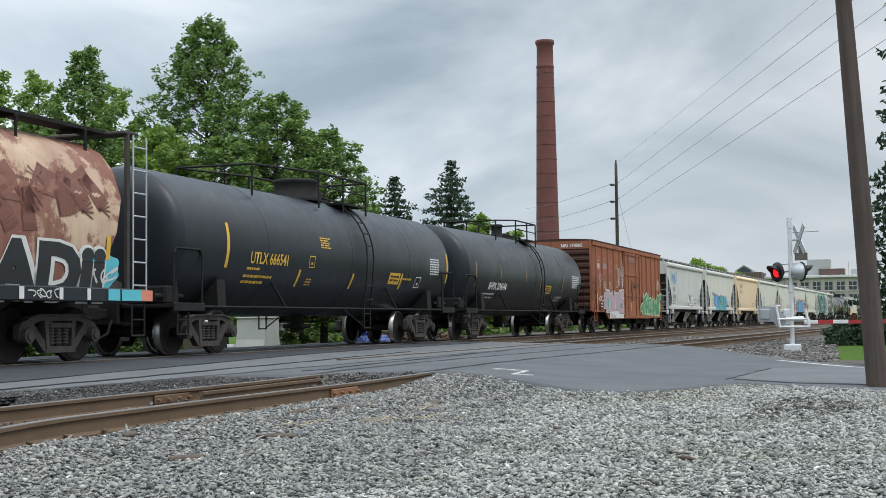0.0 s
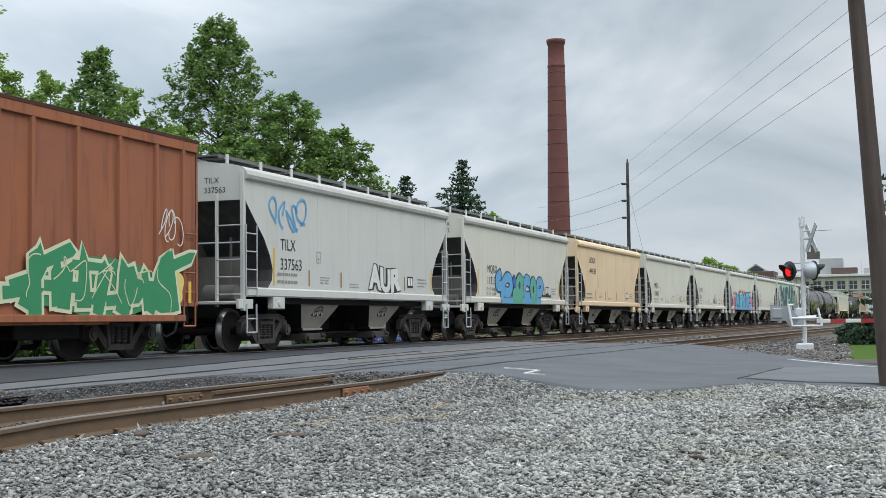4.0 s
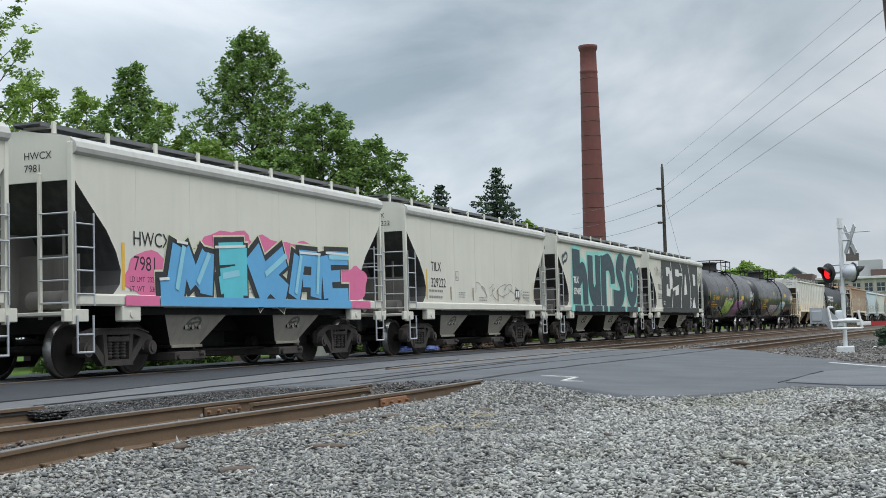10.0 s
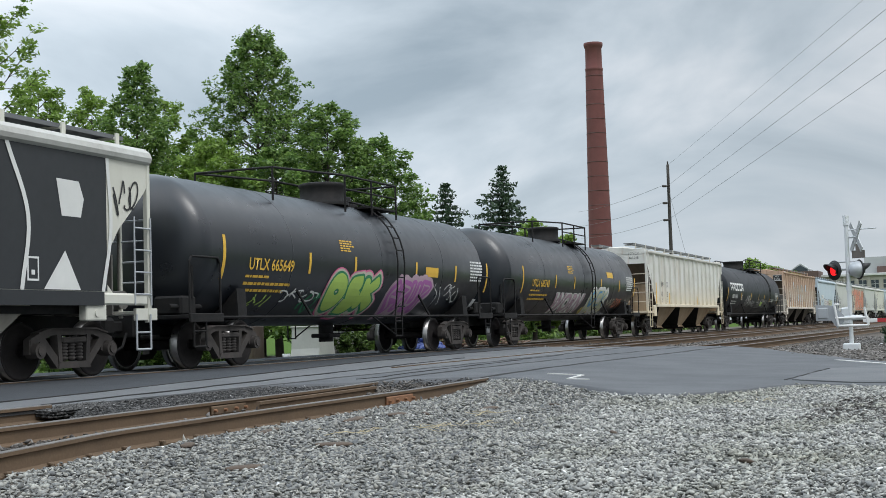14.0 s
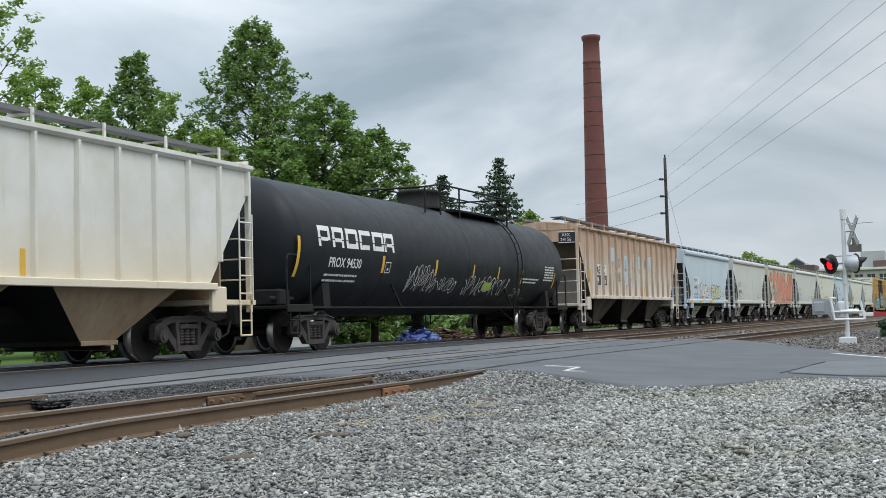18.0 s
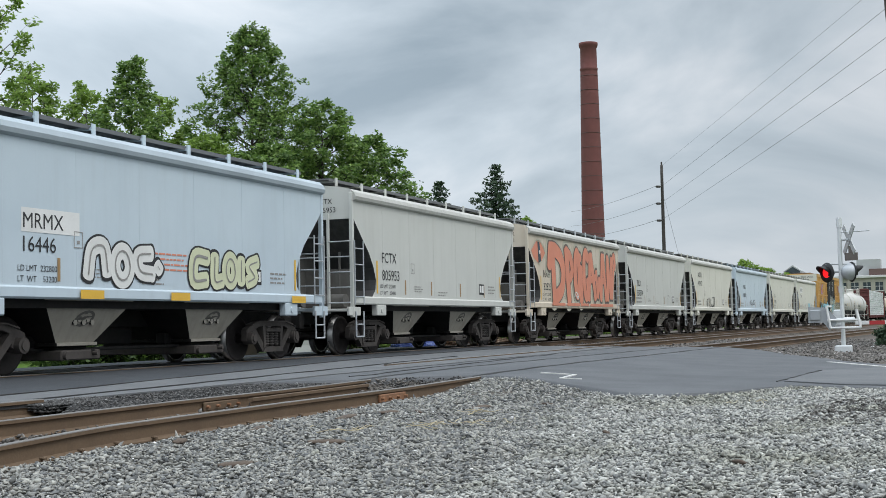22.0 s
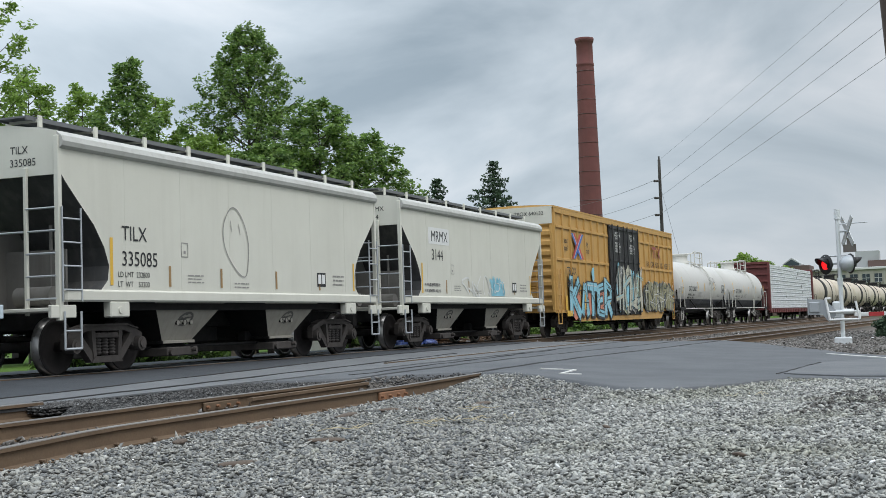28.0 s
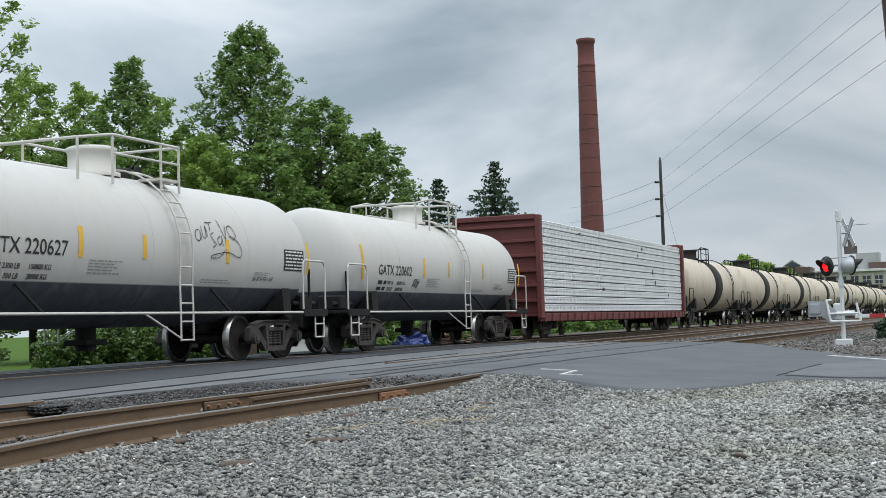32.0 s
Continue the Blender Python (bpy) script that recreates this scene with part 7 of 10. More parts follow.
bars(c2, f2, lines(-2.0, 1.6, 0.3, 3, 0.03, 0.06, 7) + lines(3.7, 1.75, 0.9, 1, 0.05, 0.1, 8), M_YINK)
text(c3, "SHPX 204644", f3, -5.1, 1.66, 0.31, M_WINK, 0.012, 1.12)
bars(c3, f3, lines(-5.5, 1.48, 1.5, 2, 0.05, 0.12, 12), M_WINK)
bars(c3, f3, [(-6.6, -6.52, 1.7, 2.5), (-4.0, -3.92, 2.0, 2.5), (-1.0, -0.92, 2.0, 2.5), (1.0, 1.08, 1.7, 2.3), (4.2, 4.28, 1.7, 2.3)], M_BRINK, "reflector", cut=True, label=YL)
bars(c3, f3, [(1.8, 2.6, 1.62, 1.92)], M_YINK, "placard", label="yellow notice plate")
bars(c3, f3, lines(1.88, 1.82, 0.64, 3, 0.045, 0.075, 15, 0.05), M_INK, lift=0.011)
bars(c3, f3, lines(5.7, 2.35, 1.1, 7, 0.04, 0.075, 13, 0.05) + lines(3.6, 1.5, 1.0, 3, 0.03, 0.07, 14), M_WINK)

# rust-red boxcar
YD = FLAT(1.50)
d4 = part("door", G().box(-1.65, 1.8, -1.53, -1.47, 0.78, 3.82, 0.02), M_BOXRED, c4, "rusty sliding door")
for z in (0.8, 1.75, 2.75, 3.75):
    part("door_rail", G().box(-1.65, 1.8, -1.56, -1.53, z - 0.05, z + 0.05, 0.008), M_BOXRED, d4)
for x in (-1.6, -0.85, 0.9, 1.75):
    part("door_rod", G().cyl((x, -1.575, 0.75), (x, -1.575, 3.85), 0.022, 8), M_BOXRED, d4)
part("door_track", G().box(-1.8, 7.2, -1.56, -1.49, 0.66, 0.78, 0.01), M_BOXRED, c4)
part("latch", G().box(-0.05, 0.05, -1.60, -1.55, 1.5, 2.5, 0.02), M_BOXRED, d4)
bars(c4, FLAT(1.57), lines(-0.9, 3.5, 1.5, 2, 0.05, 0.12, 21, 0.05), M_GINK)
bars(c4, FLAT(1.58), [(0.4, 1.3, 2.18, 2.36)], M_INK, "placard", label="black notice plate")
bars(c4, FLAT(1.46), [(-6.98, -6.12, 2.3, 3.42), (-6.72, -6.15, 1.0, 1.31)], S_RUST, "placard", label="dark red patch of fresh paint")
bars(c4, FLAT(1.46), [(-5.8, -5.05, 2.62, 3.38), (-4.57, -3.92, 2.62, 3.38)], S_RUST, "placard", label="dark red patch of fresh paint")
bars(c4, FLAT(1.46), [(-5.82, -5.03, 2.89, 3.12)], M_GINK, "placard", 0.012, label="grey painted-out band")
text(c4, "17", FLAT(1.46), -6.5, 2.0, 0.46, S_BONE, 0.0)
text(c4, "NRI", FLAT(1.46), -6.84, 2.88, 0.30, M_WINK, 0.010, lift=0.016)
bars(c4, FLAT(1.46), [(-6.9, -6.2, 3.2, 3.215), (-6.9, -6.2, 2.79, 2.805)], M_WINK, lift=0.016)
text(c4, "05", FLAT(1.46), -5.62, 2.0, 0.46, S_BONE, 0.0)
text(c4, "85", FLAT(1.46), -4.5, 2.0, 0.46, S_BONE, 0.0)
field(c4, FLAT(1.53), -4.75, -1.85, 0.66, 1.0, S_WHITE, 0.004, 31, True, "white sprayed band along the sill")
BLOCK = [(0.50, [(-5.52, 1.72), (-5.55, 1.14)]), (0.40, [(-5.5, 1.70), (-4.85, 1.68)]), (0.40, [(-4.85, 1.75), (-4.82, 1.02)]), (0.26, [(-5.5, 1.13), (-4.7, 1.10)]), (0.44, [(-4.48, 1.75), (-4.15, 1.05)]), (0.40, [(-3.66, 1.78), (-3.98, 1.05)]),
         (0.42, [(-3.28, 1.78), (-3.36, 1.02)]), (0.44, [(-2.72, 1.80), (-2.80, 1.02)]), (0.32, [(-2.75, 1.76), (-1.85, 1.80)]), (0.26, [(-2.75, 1.42), (-1.95, 1.42)]), (0.30, [(-2.75, 1.04), (-1.85, 1.04)])]
brush(c4, FLAT(1.53), BLOCK, [(S_WHITE, 0.075, 0.008, NO, "white rim of block letters"), (S_UMBER, 0.02, 0.014, NO, ""), (S_LAV, 0.0, 0.020, NO, "dull pink block graffiti letters")], False)
field(c4, FLAT(1.53), -5.3, -4.95, 1.15, 1.58, S_MINTD, 0.026, 32)
field(c4, FLAT(1.53), -2.7, -2.2, 1.12, 1.38, S_GREYP, 0.026, 33)
scrawl(c4, FLAT(1.53), -4.6, -3.7, 0.68, 0.86, S_DARK, 134, 5, 0.035, 0.008, "dark scrawl on the white band", 3)
bars(c4, FLAT(1.53), [(-5.1, -4.65, 1.05, 1.38), (-6.55, -6.1, 1.05, 1.38)], M_INK, "placard", 0.02, label="black data plate")
bars(c4, FLAT(1.53), lines(-5.05, 1.28, 0.35, 2, 0.05, 0.12, 37) + lines(-6.5, 1.28, 0.35, 2, 0.05, 0.12, 38), M_WINK, lift=0.024)
bars(c4, FLAT(1.53), [(-3.0, -2.55, 1.3, 1.6)], M_GINK, "placard", 0.021, label="grey data plate")
field(c4, FLAT(1.53), 2.3, 6.7, 0.78, 1.72, S_GREEN, 0.005, 39, label="green sprayed ground")
wild(c4, FLAT(1.53), 2.1, 7.2, 0.78, 1.75, 6, S_GREEN, S_PALEY, 139, "green graffiti letters outlined pale yellow", None, 0.46, 0.05)
scrawl(c4, FLAT(1.53), 2.4, 6.7, 0.8, 1.75, S_PALEY, 46, 8, 0.022, 0.022, "", 2.4)
field(c4, FLAT(1.53), 6.6, 7.15, 0.95, 1.6, S_YELLOW, 0.009, 41)
TWIGS = []
for bx_, bz_, tips in ((-2.02, 2.08, ((-2.2, 3.44), (-1.91, 3.35), (-2.36, 3.2), (-1.74, 3.11), (-2.52, 2.9), (-2.05, 3.2), (-1.8, 2.8))), (-2.8, 2.11, ((-3.05, 2.87), (-2.9, 3.02), (-2.7, 3.08), (-3.1, 2.6), (-2.62, 2.8)))):
    for k, (tx_, tz_) in enumerate(tips):
        mx_, mz_ = bx_ + (tx_ - bx_) * 0.62, bz_ + (tz_ - bz_) * 0.45
        TWIGS += [(0.022, [(bx_, bz_), (mx_, mz_), (tx_, tz_)]), (0.016, [(mx_, mz_), (mx_ + (0.10 if k % 2 else -0.10), mz_ + 0.22), (mx_ + (0.12 if k % 2 else -0.13), mz_ + 0.42)])]
brush(c4, FLAT(1.53), TWIGS, [(S_WHITE, 0.0, 0.010, NO, "white sprayed outline of bare stalks")])
for x_, z_, n_ in ((-3.5, 3.06, 2), (-3.46, 2.32, 3)):
    for k in range(n_):
        scrawl(c4, FLAT(1.53), x_, x_ + 0.62 - 0.08 * k, z_ - 0.13 * k, z_ + 0.09 - 0.13 * k, S_WHITE, 390 + k + n_ * 7, 5, 0.013, 0.01, "", 2.5)
scrawl(c4, FLAT(1.53), -6.8, -6.1, 2.3, 2.7, S_LAV, 34, 5, 0.025, 0.01, "", 4)
scrawl(c4, FLAT(1.53), 6.3, 7.0, 2.0, 2.7, S_WHITE, 35, 4, 0.025, 0.01, "", 4)
scrawl(c4, FLAT(1.53), -6.8, -5.6, 1.35, 1.65, S_WHITE, 36, 4, 0.04, 0.01, "", 3)
bars(c4, FLAT(1.53), [(-7.2, -7.08, 1.0, 1.75), (-2.9, -2.8, 0.95, 1.35), (-0.2, -0.1, 1.0, 1.4), (7.3, 7.4, 1.0, 1.4)], M_YINK, "reflector", 0.016, label=YL)
part("lettering", letters("NRI 170585", 0.2, 0.006)[0], M_WINK, c4, at=(-hb4 - 0.09, -0.1, 3.78), turn=(0, 0, -90))

# hoppers
scrawl(c5, f5, -4.9, -3.3, 2.6, 3.35, S_SKY, 41, 5, 0.06, 0.012, "small light-blue scrawl", 4)
piece(c5, f5, "AUR", 0.3, 2.4, 1.38, 2.0, S_WHITE, S_DARK, "white graffiti letters rimmed black", fat=0.09, inner=0.6, wave=0.05)
BLUES = [(0.32, [(-2.48, 2.10), (-2.80, 1.95), (-2.75, 1.72), (-2.3, 1.75), (-1.85, 2.0), (-1.42, 1.97), (-1.32, 1.72), (-1.6, 1.52), (-2.0, 1.54)]), (0.38, [(-2.22, 1.75), (-2.27, 1.36)]),
         (0.34, [(0.78, 1.93), (0.42, 1.98), (0.12, 1.62), (0.35, 1.40), (1.0, 1.42)]), (0.28, [(1.78, 1.38), (1.85, 1.88), (2.2, 1.97), (2.43, 1.80), (2.2, 1.58), (1.92, 1.56)])]
GREENS = [(0.28, [(0.02, 1.93), (-0.42, 2.03), (-0.72, 1.75), (-0.42, 1.52), (-0.2, 1.62), (-0.16, 1.9)]), (0.30, [(-0.7, 1.62), (-1.05, 1.46), (-0.5, 1.40), (0.0, 1.55)]), (0.30, oval(1.25, 1.68, 0.24, 0.28))]
DOTS = [(0.34, [(-1.02, 1.86), (-0.94, 1.92)])]
brush(c6, f6, BLUES + GREENS + DOTS, [(S_NAVY, 0.055, 0.008, NO, "dark blue outline of bubble letters")])
brush(c6, f6, BLUES, [(S_SKY, 0.0, 0.014, NO, "sky-blue bubble graffiti letters")])
brush(c6, f6, GREENS, [(S_NAVY, 0.05, 0.018, NO, ""), (S_MINTD, 0.0, 0.023, NO, "green bubble graffiti letters")])
brush(c6, f6, DOTS, [(S_BLUE, 0.0, 0.027, NO, "")])
for xa_, xb_, m_ in ((-2.5, -1.3, S_SKY), (-1.28, -0.15, S_MINTD), (-0.12, 1.02, S_SKY), (1.04, 1.55, S_MINTD), (1.57, 2.1, S_SKY)):
    field(c6, FLAT(1.585), xa_, xb_, 1.16, 1.34, m_, 0.004, 44, True)
bars(c6, f6, lines(2.4, 1.42, 1.2, 1, 0.09, 0.1, 45, 0.05), M_INK)
scrawl(c8, f8, 0.2, 3.2, 1.5, 1.85, M_GINK, 47, 5, 0.015, 0.012, "", 3)
scrawl(c9, f9, 0.55, 1.95, 1.48, 1.85, M_INK, 48, 7, 0.03, 0.012, "small black scrawl", 4)
bars(c9, f9, frame_rects(1.05, 1.9, 0.3, 0.16, 0.03), M_INK)
for k_, (a_, b_, e_, t_) in enumerate(((-2.0, -0.1, 1.9, 2.62), (-0.4, 1.0, 1.9, 2.55), (0.8, 2.5, 1.9, 2.58), (-4.45, -2.9, 1.30, 2.08), (3.6, 4.9, 1.30, 2.15))):
    field(c10, f10, a_, b_, e_, t_, S_PINK, 0.005 + 0.0006 * k_, 50 + k_, label="pink sprayed cloud" if k_ == 0 else "")
field(c10, FLAT(1.585), -3.5, 4.0, 1.16, 1.33, S_SKY, 0.004, 56, True)
field(c10, FLAT(1.585), -4.5, -3.52, 1.16, 1.33, S_PINK, 0.004, 57, True)
field(c10, FLAT(1.585), 4.02, 5.0, 1.16, 1.33, S_PINK, 0.004, 58, True)
BODY = [(0.58, [(-3.02, 1.36), (-2.78, 2.2)]), (0.40, [(-2.72, 2.15), (-2.35, 1.55)]), (0.40, [(-2.35, 1.55), (-1.95, 2.1)]), (0.42, [(-1.92, 2.15), (-2.0, 1.38)]), (0.34, [(-3.45, 1.48), (-2.8, 1.50)]),
        (0.62, [(-0.32, 2.25), (0.28, 1.38)]), (0.45, [(0.98, 2.2), (0.1, 1.78)]), (0.50, [(0.15, 1.80), (1.02, 1.40)]),
        (0.50, [(1.35, 1.38), (1.62, 2.22)]), (0.34, [(1.6, 2.2), (2.4, 2.2)]), (0.50, [(2.42, 2.28), (2.32, 1.38)]), (0.26, [(1.75, 1.72), (2.3, 1.72)]),
        (0.45, [(2.8, 2.3), (2.92, 1.38)]), (0.30, [(2.9, 2.25), (3.9, 2.28)]), (0.26, [(2.9, 1.84), (3.5, 1.88)]), (0.30, [(2.9, 1.44), (3.9, 1.46)])]
SECOND = [(0.42, [(-1.55, 2.14), (-0.66, 2.2)]), (0.44, [(-0.76, 2.3), (-0.76, 1.38)]), (0.34, [(-0.9, 1.78), (-1.5, 1.70)]), (0.32, [(-1.42, 1.75), (-1.35, 1.42)]), (0.30, [(-1.4, 1.46), (-0.7, 1.46)])]
brush(c10, f10, BODY + SECOND, [(S_PALEY, 0.125, 0.009, (-0.03, 0.01), ""), (S_DARK, 0.10, 0.016, (-0.04, 0.0), "black rim of angular letters")], False)
brush(c10, f10, BODY, [(S_SKY, 0.0, 0.023, NO, "angular sky-blue graffiti letters")], False)
brush(c10, f10, SECOND, [(S_CYAN, 0.0, 0.030, NO, "angular cyan graffiti letters")], False)
brush(c10, f10, [(0.12, [(a_[0], max(a_[1], 1.42)), (b_[0], max(b_[1], 1.42))]) for w_, (a_, b_) in (BODY[0], BODY[2], BODY[6], BODY[8], BODY[10], BODY[13], SECOND[2])], [(S_ICE, 0.0, 0.036, (0.06, 0.03), "pale blue shine on the letters")], False)
brush(c10, f10, [(0.05, [(-2.95, 2.30), (-2.6, 2.28)]), (0.05, [(-1.7, 2.26), (-0.6, 2.33)]), (0.05, [(1.6, 2.31), (2.55, 2.31)]), (0.05, [(2.8, 2.36), (3.95, 2.36)]), (0.05, [(-3.5, 1.62), (-3.2, 1.64)])], [(S_WHITE, 0.0, 0.040, NO, "white highlights along the letters")], False)
scrawl(c11, f11, -1.0, 3.6, 1.45, 1.95, M_GINK, 58, 9, 0.018, 0.012, "faint grey scrawl", 3)
HUGE = [(0.95, [(-3.82, 3.38), (-3.86, 1.40)]), (0.68, [(-3.70, 2.25), (-3.05, 2.62), (-2.76, 2.25), (-2.72, 1.40)]),
        (0.70, [(-1.98, 3.24), (-1.96, 2.1), (-1.50, 1.70), (-0.98, 2.0)]), (0.68, [(-0.94, 3.28), (-0.98, 1.38)]),
        (0.72, [(-0.13, 3.30), (-0.18, 1.38)]), (0.66, [(-0.1, 2.98), (0.66, 3.08), (1.16, 2.72), (1.22, 2.25)]),
        (0.66, [(3.0, 3.05), (2.45, 3.18), (2.08, 2.82), (2.45, 2.42), (2.72, 2.0), (2.3, 1.68), (1.25, 1.70)]), (0.64, oval(4.24, 2.42, 0.66, 0.76, 16))]
brush(c12, f12, HUGE, [(S_MINT, 0.14, 0.008, NO, "mint rim of huge graffiti letters"), (S_TEAL, 0.0, 0.016, NO, "huge dark teal graffiti letters")], True, False)
brush(c12, f12, [(0.16, [(4.22, 2.72), (4.26, 2.2)])], [(S_TEAL, 0.0, 0.016, NO, "")])
for k_, (xa_, xb_, m_) in enumerate(((-4.7, -4.3, S_MINT), (-4.28, -3.35, S_TEAL), (-3.33, -3.1, S_MINT), (-3.08, -2.36, S_TEAL), (-2.34, -2.1, S_MINT), (-2.08, -0.6, S_TEAL), (-0.58, -0.4, S_MINT), (-0.38, 0.2, S_TEAL), (0.22, 0.42, S_MINT), (0.44, 2.9, S_TEAL), (2.92, 3.2, S_MINT), (3.22, 5.0, S_TEAL), (5.02, 5.25, S_MINT))):
    field(c12, FLAT(1.585), xa_, xb_, 1.15, 1.36, m_, 0.004, 59, True)
scrawl(c12, f12, -5.55, -5.05, 2.80, 3.2, S_TEAL, 160, 2, 0.10, 0.012, "", 4)
scrawl(c12, f12, 5.0, 5.6, 2.65, 3.05, S_TEAL, 161, 4, 0.06, 0.020, "dark small scrawl", 4)
text(c12, "TILX", f12, -4.25, 2.17, 0.31, M_WINK, 0.012, lift=0.02)
text(c12, "339493", f12, -4.25, 1.77, 0.31, M_WINK, 0.012, lift=0.02)
field(c13, f13, -3.52, 4.70, 1.37, 3.54, S_DARK, 0.006, 61, True, "black sprayed ground of block letters")
EL = [(-2.59, 3.25), (-1.82, 3.25), (-1.72, 3.10), (-1.35, 3.10), (-1.31, 2.28), (-1.71, 2.22), (-1.84, 1.88), (-2.62, 1.92), (-2.51, 2.45), (-2.22, 2.45), (-2.20, 2.25), (-1.87, 2.25), (-1.89, 2.95), (-2.20, 2.94), (-2.23, 2.83), (-2.51, 2.83)]
shape(c13, f13, EL, S_WHITE, 0.012, "white gap of the letter E")
shape(c13, f13, [(-0.63, 3.20), (0.15, 3.22), (0.19, 3.05), (0.93, 3.05), (0.93, 2.93), (0.30, 2.93), (0.15, 2.86), (-0.57, 2.88)], S_WHITE, 0.012, "white gap of the letter S")
shape(c13, f13, [(-1.23, 2.28), (0.07, 2.48), (0.05, 2.01), (-0.72, 1.94), (-0.64, 2.22), (-1.23, 2.16)], S_WHITE, 0.013, "white gap of the letter S")
shape(c13, f13, [(1.58, 3.03), (1.72, 3.03), (2.02, 2.05), (1.30, 2.0)], S_WHITE, 0.012, "white gap of the letter D")
shape(c13, f13, [(3.46, 3.08), (4.0, 3.07), (4.12, 2.80), (4.04, 2.51), (3.58, 2.51)], S_WHITE, 0.012, "white gap of the letter R")
shape(c13, f13, [(3.65, 1.98), (4.02, 1.38), (3.15, 1.38)], S_WHITE, 0.012, "white gap of the letter R")
for ln_ in ([(-1.57, 3.52), (-1.23, 2.28), (-1.54, 1.38)], [(0.5, 3.52), (0.97, 2.99), (0.62, 2.0), (0.47, 1.38)], [(2.36, 3.52), (2.81, 2.46), (2.66, 1.38)], [(4.72, 3.52), (4.80, 2.4), (4.58, 1.38)]):
    brush(c13, f13, [(0.085, ln_)], [(S_WHITE, 0.0, 0.017, NO, "white line between the letters")])
bars(c13, f13, frame_rects(-3.25, 1.5, 0.3, 0.16, 0.02) + frame_rects(2.78, 1.5, 0.26, 0.36, 0.03), M_WINK, lift=0.014)
field(c13, FLAT(1.585), -3.55, 4.55, 1.14, 1.36, S_DARK, 0.004, 63, True)
scrawl(c13, f13, -4.9, -3.2, 2.6, 3.2, M_GINK, 64, 9, 0.025, 0.012, "small dark scrawl", 4)
scrawl(c13, f13, 4.85, 5.5, 2.6, 3.2, M_INK, 65, 4, 0.035, 0.012, "", 4)

# glossy black tanks
for c_, f_, num in ((c14, f14, "UTLX 665649"), (c15, f15, "UTLX 665743")):
    text(c_, num, f_, -5.54, 1.88, 0.32, M_YINK, 0.006, 0.98)
    bars(c_, f_, lines(-5.6, 1.72, 1.0, 1, 0.05, 0.1, 71) + lines(-5.6, 1.58, 1.9, 2, 0.055, 0.13, 72), M_YINK)
    bars(c_, f_, [(-6.52, -6.42, 1.66, 2.5), (-3.1, -3.0, 1.86, 2.3), (-0.9, -0.8, 1.86, 2.3), (2.6, 2.7, 1.86, 2.3), (5.3, 5.4, 1.86, 2.3), (7.75, 7.86, 1.62, 2.45)], M_YINK, "reflector", cut=True, label=YL)
    bars(c_, f_, lines(-1.6, 2.62, 0.7, 5, 0.03, 0.055, 73), M_YINK)
    bars(c_, f_, [(3.25, 4.1, 1.95, 2.2) if c_ is c14 else (3.54, 4.39, 2.36, 2.58)], M_YINK, "placard", label="yellow notice plate")
    bars(c_, f_, lines(6.45, 2.42, 0.95, 7, 0.045, 0.085, 74, 0.04), M_WINK)
    bars(c_, f_, [(7.2, 7.45, 1.12, 1.42)], M_WINK, "placard", label="white warning placard")
FAT = [(0.34, oval(-1.55, 1.50, 0.28, 0.24)), (0.32, [(-0.45, 1.72), (-0.85, 1.66), (-0.80, 1.46), (-0.45, 1.38), (-0.55, 1.20), (-0.95, 1.20)]), (0.30, [(-0.12, 1.75), (-0.15, 1.22)]), (0.28, [(0.45, 1.75), (-0.05, 1.50)]), (0.28, [(-0.05, 1.48), (0.45, 1.20)])]
brush(c14, f14, FAT, [(S_PINK, 0.13, 0.010, NO, "pink glow round bubble letters"), (S_BONE, 0.10, 0.016, NO, ""), (S_GREEN, 0.05, 0.022, NO, ""), (S_LIME, 0.0, 0.028, NO, "lime-green bubble graffiti letters")], True, True, True)
SLIM = [(0.26, [(1.75, 1.70), (1.40, 1.45), (1.65, 1.15)]), (0.24, [(1.50, 1.44), (1.85, 1.40)]), (0.26, [(2.05, 1.72), (2.10, 1.18)]), (0.24, [(2.10, 1.70), (2.45, 1.62), (2.12, 1.42)]), (0.26, [(2.65, 1.74), (2.65, 1.25), (2.95, 1.30), (3.0, 1.72)]), (0.24, [(3.25, 1.76), (3.20, 1.15)]), (0.22, [(3.25, 1.74), (3.65, 1.68), (3.28, 1.45)])]
brush(c14, f14, SLIM, [(S_LAV, 0.12, 0.010, NO, "pale glow round violet letters"), (S_VIOLET, 0.03, 0.018, NO, "violet graffiti letters"), (S_LAV, -0.09, 0.026, NO, "")], True, True, True)
scrawl(c14, f14, -4.0, -2.4, 1.25, 1.55, S_WHITE, 75, 6, 0.03, 0.012, "white scrawl", 3)
scrawl(c14, f14, -3.0, -2.0, 1.05, 1.5, S_GREEN, 76, 4, 0.05, 0.012, "", 3)
scrawl(c14, f14, 4.0, 5.8, 1.25, 1.85, S_WHITE, 77, 6, 0.025, 0.012, "", 3)
scrawl(c14, f14, -5.6, -4.3, 1.1, 1.4, S_LIME, 78, 6, 0.03, 0.012, "", 3)
for k_, (xa_, xb_, m_) in enumerate(((1.1, 1.8, S_YELLOW), (1.5, 2.3, S_RED), (2.1, 2.9, S_YELLOW), (2.7, 3.3, S_RED), (3.4, 3.9, S_YELLOW))):
    field(c15, f15, xa_, xb_, 1.02, 1.26, m_, 0.008 + 0.001 * k_, 79 + k_)
